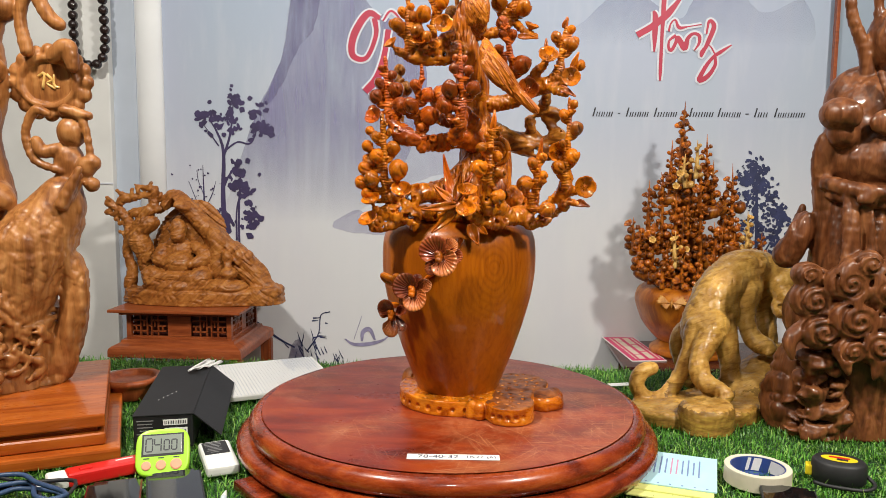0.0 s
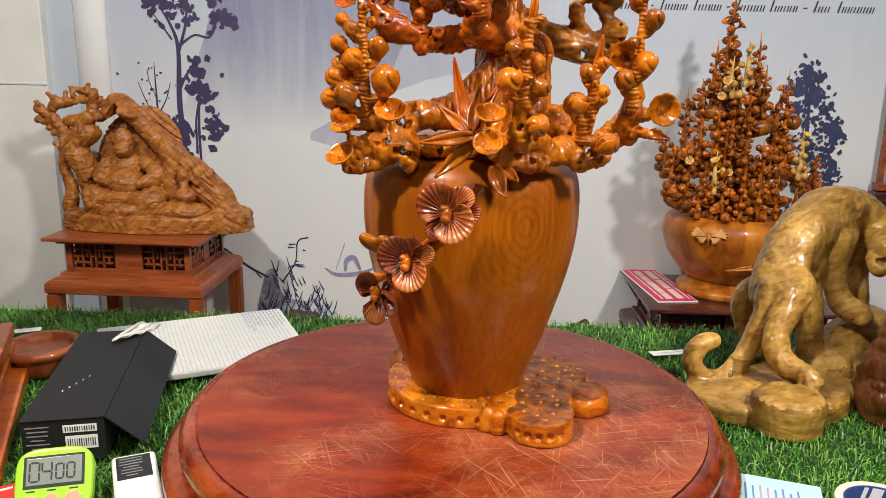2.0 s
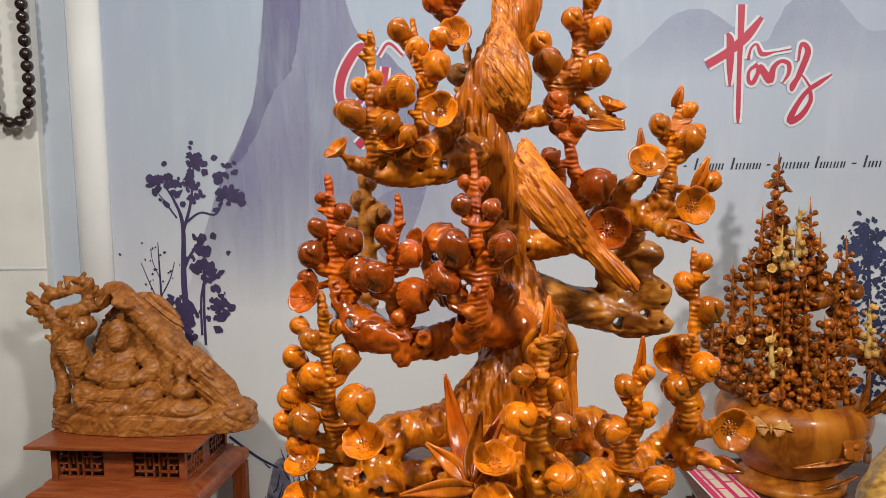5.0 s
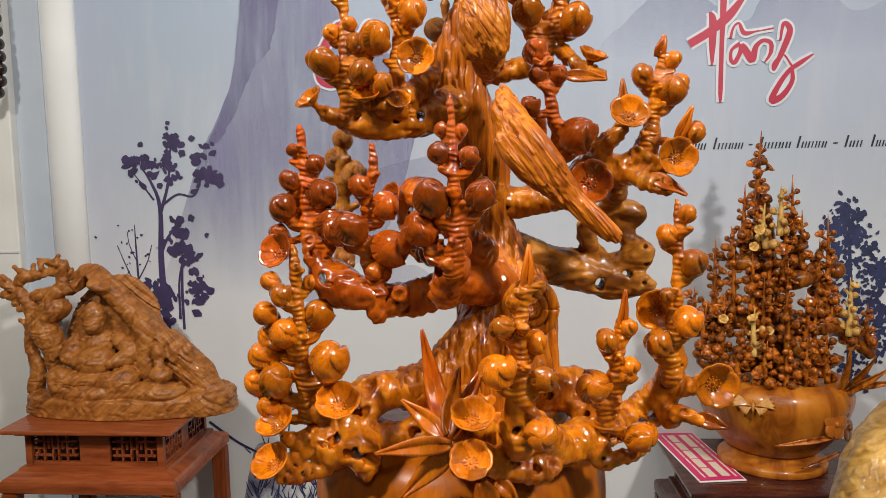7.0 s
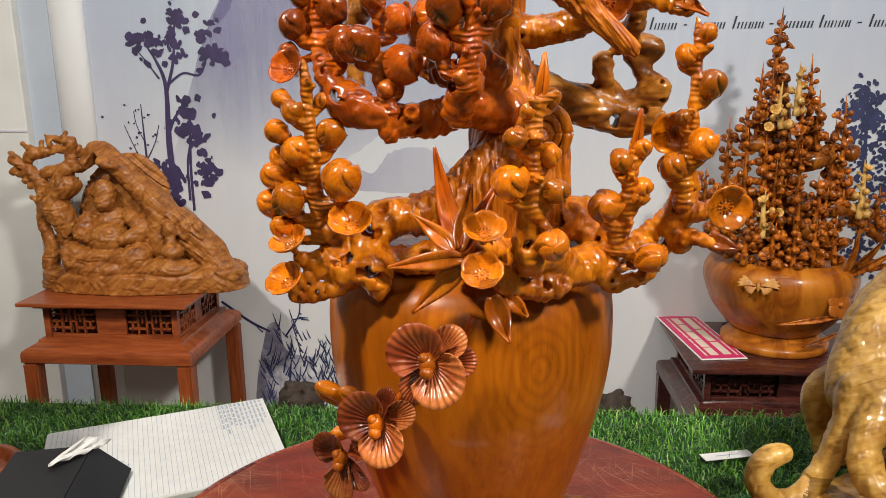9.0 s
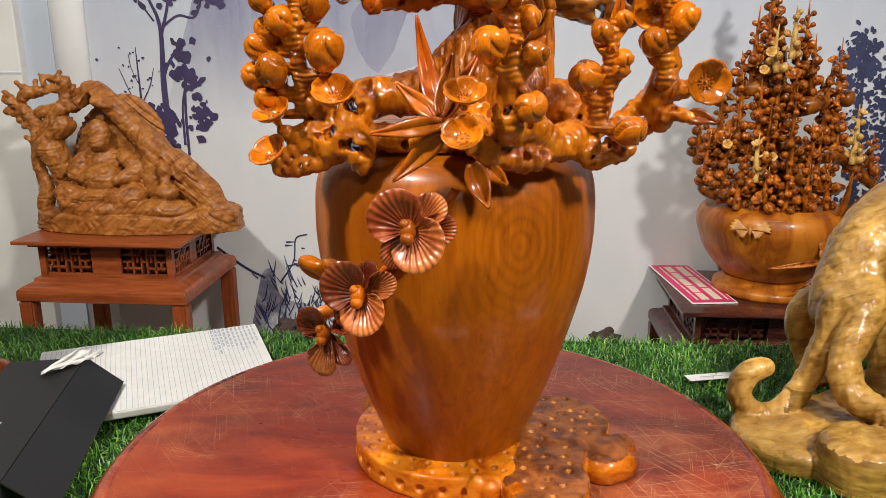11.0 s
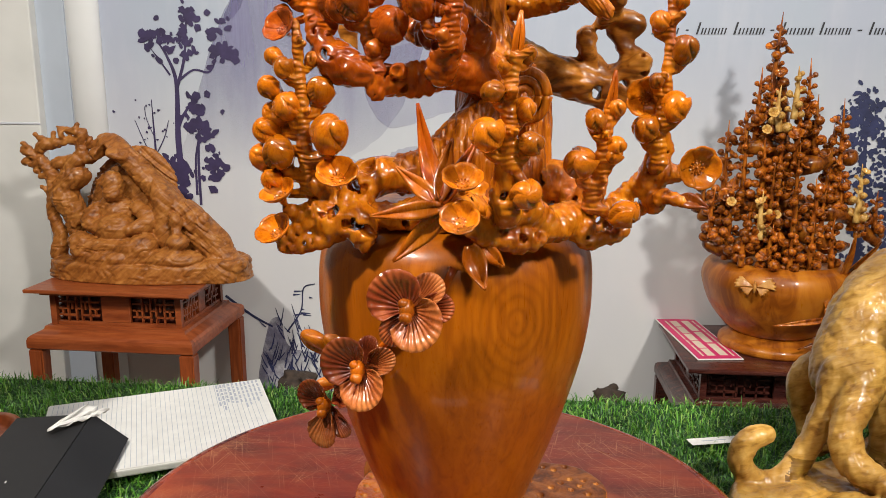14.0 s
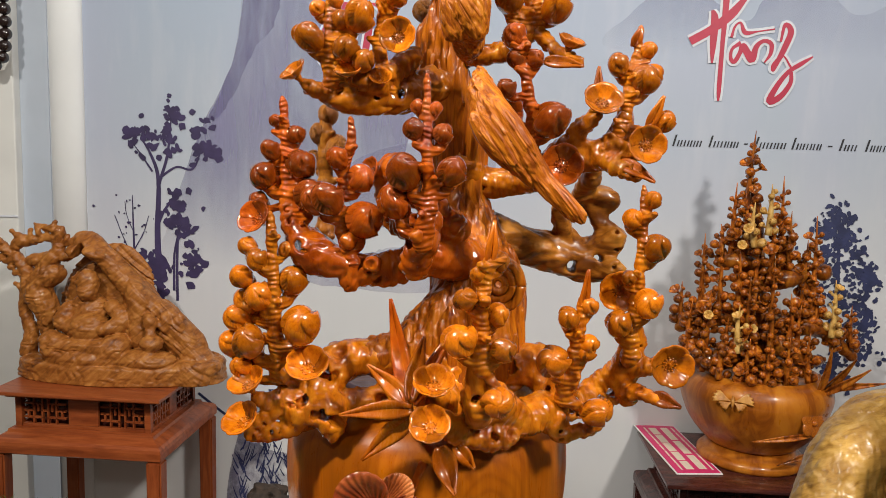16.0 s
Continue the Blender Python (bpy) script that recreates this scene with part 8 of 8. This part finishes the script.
# timer
timer = thing("kitchen_timer", (-0.462, 1.166, GRASS - 0.004), "lime green digital kitchen timer with three peach buttons", "timer", turn=17.0)
LEAN_BACK = pose(0, 0, 0, -36, 0, 0)
tb = bmesh.new()
rows = []
for yy, inset in ((-0.0085, 0.004), (-0.0080, 0.0015), (-0.0060, 0.0), (0.0060, 0.0), (0.0085, 0.003)):
    ring = []
    for k in range(48):
        a = 2 * math.pi * k / 48
        ca, sa = math.cos(a), math.sin(a)
        ring.append(tb.verts.new(((0.041 - inset) * math.copysign(abs(ca) ** 0.5, ca), yy, 0.038 + (0.038 - inset) * math.copysign(abs(sa) ** 0.5, sa))))
    rows.append(ring)
for lo, hi in zip(rows, rows[1:]):
    for k in range(48):
        tb.faces.new((lo[k], lo[(k + 1) % 48], hi[(k + 1) % 48], hi[k]))
tb.faces.new(rows[0][::-1])
tb.faces.new(rows[-1])
bmesh.ops.recalc_face_normals(tb, faces=tb.faces)
body = part("case", tb, LIME, timer)
body.matrix_basis = LEAN_BACK
part("bezel", box_bm((0.064, 0.0008, 0.036), (0, -0.0087, 0.0495), 0.0003), RUBBER, body)
screen = part("screen", box_bm((0.058, 0.001, 0.030), (0, -0.0092, 0.050), 0.0004), LCD, body)
segs = {"0": "abcdef", "4": "bcfg"}
shape = {"a": (0, 1, 1), "b": (0.5, 0.5, 0), "c": (0.5, -0.5, 0), "d": (0, -1, 1), "e": (-0.5, -0.5, 0), "f": (-0.5, 0.5, 0), "g": (0, 0, 1)}
for digit, x, h in (("0", -0.0205, 0.0105), ("4", -0.0075, 0.0105), ("0", 0.0060, 0.0082), ("0", 0.0175, 0.0082)):
    for s in segs[digit]:
        sx, sz, flat_bar = shape[s]
        w = h * 0.95
        size = (w * 0.8, 0.0004, 0.0019) if flat_bar else (0.0019, 0.0004, h * 0.86)
        part("digit_segment", box_bm(size, (x + sx * w, -0.0099, 0.0495 + sz * h + (0.0 if h > 0.009 else -0.001))), INK_BLACK, screen)
for x, r in ((-0.024, 0.0072), (-0.002, 0.0078), (0.021, 0.0088)):
    bt = lathe_bm([(0.0, -0.001), (r, -0.001), (r, 0.0012), (r * 0.8, 0.002), (0.0, 0.002)], 24)
    bmesh.ops.transform(bt, matrix=pose(x, -0.0088, 0.017, 90), verts=bt.verts)
    part("button", bt, PEACH, body)
    part("button_caption", box_bm((0.009, 0.0004, 0.0016), (x, -0.0087, 0.0285)), INK_BLACK, body)

# white remote control
remote = thing("white_device", (-0.392, 1.225, GRASS - 0.003), "small white plastic device with a dark printed label", "remote control", turn=27.0)
part("case", box_bm((0.052, 0.118, 0.018), (0, 0, 0.009), 0.006, 3), WHITE_PLASTIC, remote)
part("label_plate", box_bm((0.040, 0.056, 0.0006), (-0.001, 0.024, 0.0182)), RUBBER, remote)
for i in range(7):
    part("print_line", box_bm((0.026 * w_rng.uniform(0.4, 1.1), 0.0018, 0.0004), (-0.004, 0.046 - i * 0.007, 0.0187)), GREY_PRINT, remote)
part("seam", box_bm((0.053, 0.0012, 0.012), (0, -0.040, 0.009), 0.0), GREY_PRINT, remote)

# red cutter with a white end
kx, ky = -0.548, 1.153
cutter = thing("red_cutter", (kx, ky, GRASS + 0.004), "bright red plastic cutter handle with a white end", "tool", turn=37.0)
part("handle", box_bm((0.135, 0.034, 0.022), (0.012, 0, 0.006), 0.006, 3), RED_PLASTIC, cutter)
part("end_cap", box_bm((0.030, 0.036, 0.020), (-0.068, 0.0, 0.005), 0.006, 3), WHITE_PLASTIC, cutter)
part("stamp", box_bm((0.026, 0.004, 0.0004), (0.030, 0.004, 0.0172)), PAPER, cutter)
part("slider", box_bm((0.018, 0.010, 0.004), (-0.028, -0.004, 0.0175), 0.0015), RED_PLASTIC, cutter)


def phone(place, turn, frame_material, label, w=0.077, l=0.165):
    ph = thing("phone", place, label, "phone", "phones on the turf", turn)
    b = box_bm((w, l, 0.0085), (0, 0, 0.00425), 0.0)
    bmesh.ops.bevel(b, geom=[e for e in b.edges if abs(e.verts[0].co.z - e.verts[1].co.z) > 0.005], offset=0.009, segments=4, affect="EDGES")
    part("case", b, frame_material, ph)
    g = box_bm((w - 0.005, l - 0.005, 0.0006), (0, 0, 0.0088), 0.0)
    bmesh.ops.bevel(g, geom=[e for e in g.edges if abs(e.verts[0].co.z - e.verts[1].co.z) > 0.0003], offset=0.007, segments=4, affect="EDGES")
    part("screen", g, BLACK_GLASS, ph)
    part("port", box_bm((0.009, 0.001, 0.003), (0, -l / 2 - 0.0002, 0.004)), GREY_PRINT, ph)
    return ph


phone((-0.482, 1.040, GRASS + 0.002), 22.0, RED_METAL, "phone with a dark screen and red metal frame on the turf")
phone((-0.396, 1.055, GRASS + 0.0), 20.0, RUBBER, "black phone lying beneath another on the turf")
phone((-0.398, 1.062, GRASS + 0.0096), 24.0, RUBBER, "black phone in a rubber case lying on another phone", 0.079, 0.168)
phone((0.487, 1.085, GRASS + 0.002), -15.0, RUBBER, "black phone with a dark glossy screen on the turf", 0.078, 0.165)

# pen
pen = thing("ballpoint_pen", (-0.325, 1.035, GRASS + 0.005), "clear and blue plastic ballpoint pen on the turf", "pen", turn=math.degrees(math.atan2(0.152, -0.029)) - 90)
def along(profile, y0):
    bm = lathe_bm(profile, 16)
    bmesh.ops.transform(bm, matrix=pose(0, y0, 0, -90), verts=bm.verts)
    return bm
part("barrel", along([(0.0, -0.03), (0.0048, -0.03), (0.0048, 0.045), (0.0, 0.045)], 0), CLEAR, pen, smooth=False)
part("grip", along([(0.0, 0.0), (0.0052, 0.0), (0.0052, 0.030), (0.0, 0.030)], -0.002), BLUE_PLASTIC, pen)
part("cap", along([(0.0, -0.082), (0.004, -0.082), (0.0056, -0.070), (0.0056, -0.030), (0.0, -0.030)], 0), BLUE_PLASTIC, pen)
part("tip", along([(0.0048, 0.045), (0.0030, 0.058), (0.0008, 0.070), (0.0, 0.070)], 0), WHITE_PLASTIC, pen)

# folded receipts
slips = thing("paper_slips", (0.357, 1.212, GRASS + 0.003), "stack of pale blue and yellow printed slips half under the turntable", "paper", turn=-17.0)
part("yellow_slip", box_bm((0.125, 0.165, 0.002), (-0.01, -0.02, 0.001)), YELLOW_PAPER, slips)
part("yellow_slip", box_bm((0.118, 0.15, 0.002), (-0.004, -0.008, 0.0035)), YELLOW_PAPER, slips)
part("blue_slip", box_bm((0.118, 0.138, 0.002), (0.0, 0.006, 0.006)), BLUE_PAPER, slips)
PINK_LINE = plain("pink_line", (0.55, 0.25, 0.40), 0.6)
BLUE_LINE = plain("blue_line", (0.16, 0.22, 0.42), 0.6)
for i in range(9):
    mat = PINK_LINE if i in (3, 4) else BLUE_LINE
    part("print_line", box_bm((0.0022, 0.075 * w_rng.uniform(0.7, 1), 0.0003), (-0.036 + i * 0.0085, 0.018, 0.0072)), mat, slips)
for i in range(6):
    part("punch_hole", box_bm((0.003, 0.003, 0.0003), (-0.045 + i * 0.018, -0.057, 0.0072)), BLUE_LINE, slips)

# roll of tape
roll = thing("tape_roll", (0.482, 1.213, GRASS - 0.004), "roll of cream masking tape with a printed blue core", "tape")
part("tape", lathe_bm([(0.0415, 0.0), (0.050, 0.0), (0.0505, 0.001), (0.0505, 0.025), (0.050, 0.026), (0.0415, 0.026), (0.0415, 0.0)], 72), TAPE_CREAM, roll, smooth=False)
core = lathe_bm([(0.0398, 0.001), (0.0414, 0.001), (0.0414, 0.0255), (0.0398, 0.0255), (0.0398, 0.001)], 72)
part("core", core, TAPE_BLUE, roll, smooth=False)
for a0, a1 in ((60, 78), (84, 92), (-30, 40)):
    bm = bmesh.new()
    n = 10
    vs = []
    for i in range(n + 1):
        a = radians(a0 + (a1 - a0) * i / n)
        vs.append([bm.verts.new((0.0395 * math.cos(a + k * 0.12), 0.0395 * math.sin(a + k * 0.12), z)) for k, z in ((1, 0.003), (0, 0.024))])
    for i in range(n):
        bm.faces.new((vs[i][0], vs[i][1], vs[i + 1][1], vs[i + 1][0]))
    part("core_print", bm, PAPER, roll)

# measuring tape
tm = thing("measuring_tape", (0.612, 1.222, GRASS - 0.003), "black rubber measuring tape with a yellow sticker and tab", "measuring tape", turn=-22.0)
mb = lathe_bm([(0.0, 0.0), (0.030, 0.0), (0.0335, 0.004), (0.0345, 0.018), (0.0335, 0.032), (0.030, 0.036), (0.0, 0.036)], 40)
bmesh.ops.scale(mb, vec=(1.18, 0.95, 1), verts=mb.verts)
part("case", mb, RUBBER, tm, smooth=True)
st = lathe_bm([(0.0, 0.0362), (0.022, 0.0362), (0.022, 0.0368), (0.0, 0.0368)], 32)
bmesh.ops.scale(st, vec=(1.2, 0.62, 1), verts=st.verts)
part("sticker", st, YELLOW, tm)
part("sticker_print", box_bm((0.030, 0.006, 0.0004), (0, 0.003, 0.0371)), RED_PLASTIC, tm)
part("sticker_print", box_bm((0.016, 0.007, 0.0004), (0.004, -0.005, 0.0371)), INK_BLACK, tm)
part("tab", box_bm((0.010, 0.020, 0.016), (-0.043, 0.0, 0.014), 0.002), YELLOW, tm)
strap = bmesh.new()
tube(strap, [(0.038, 0.0, 0.016, 0.003), (0.050, -0.018, 0.008, 0.003), (0.034, -0.038, 0.005, 0.003), (-0.012, -0.042, 0.005, 0.003), (-0.036, -0.034, 0.005, 0.003)], 6, 8)
part("strap", strap, RUBBER, tm, smooth=True)

# small paper tags on the turf
for x, y, a, w in ((0.371, 1.722, 14.0, 0.078), (-0.82, 1.73, 25.0, 0.05)):
    tag = thing("paper_tag", (x, y, GRASS + 0.003), "small white paper tag with faint writing on the turf", "paper tag", "paper tags on the turf", a)
    part("paper", box_bm((w, 0.020, 0.0008), (0, 0, 0)), PAPER, tag)
    part("writing", box_bm((w * 0.5, 0.0016, 0.0003), (0.0, 0.0, 0.0006)), FEINT, tag)

# cables
cables = thing("cable_coil", (-0.63, 1.0, GRASS + 0.003), "tangled coil of dark blue, black and white cables on the turf", "cable")
c_rng = random.Random(14)
for material, n, r in ((CABLE_BLUE, 3, 0.0036), (RUBBER, 2, 0.003), (WHITE_PLASTIC, 1, 0.0028), (CABLE_BLUE, 1, 0.0036)):
    pts = []
    z = 0.001
    for i in range(9 * n):
        a = i * 0.72 + c_rng.uniform(-0.1, 0.1)
        rad = c_rng.uniform(0.055, 0.105)
        pts.append((rad * math.cos(a) * 0.95 + c_rng.uniform(-0.008, 0.008), rad * math.sin(a) + c_rng.uniform(-0.008, 0.008), 0.002 + 0.0022 * i * 0.5 + c_rng.uniform(0, 0.006), r))
    bm = bmesh.new()
    tube(bm, pts, 4, 8)
    part("cable", bm, material, cables, smooth=True)
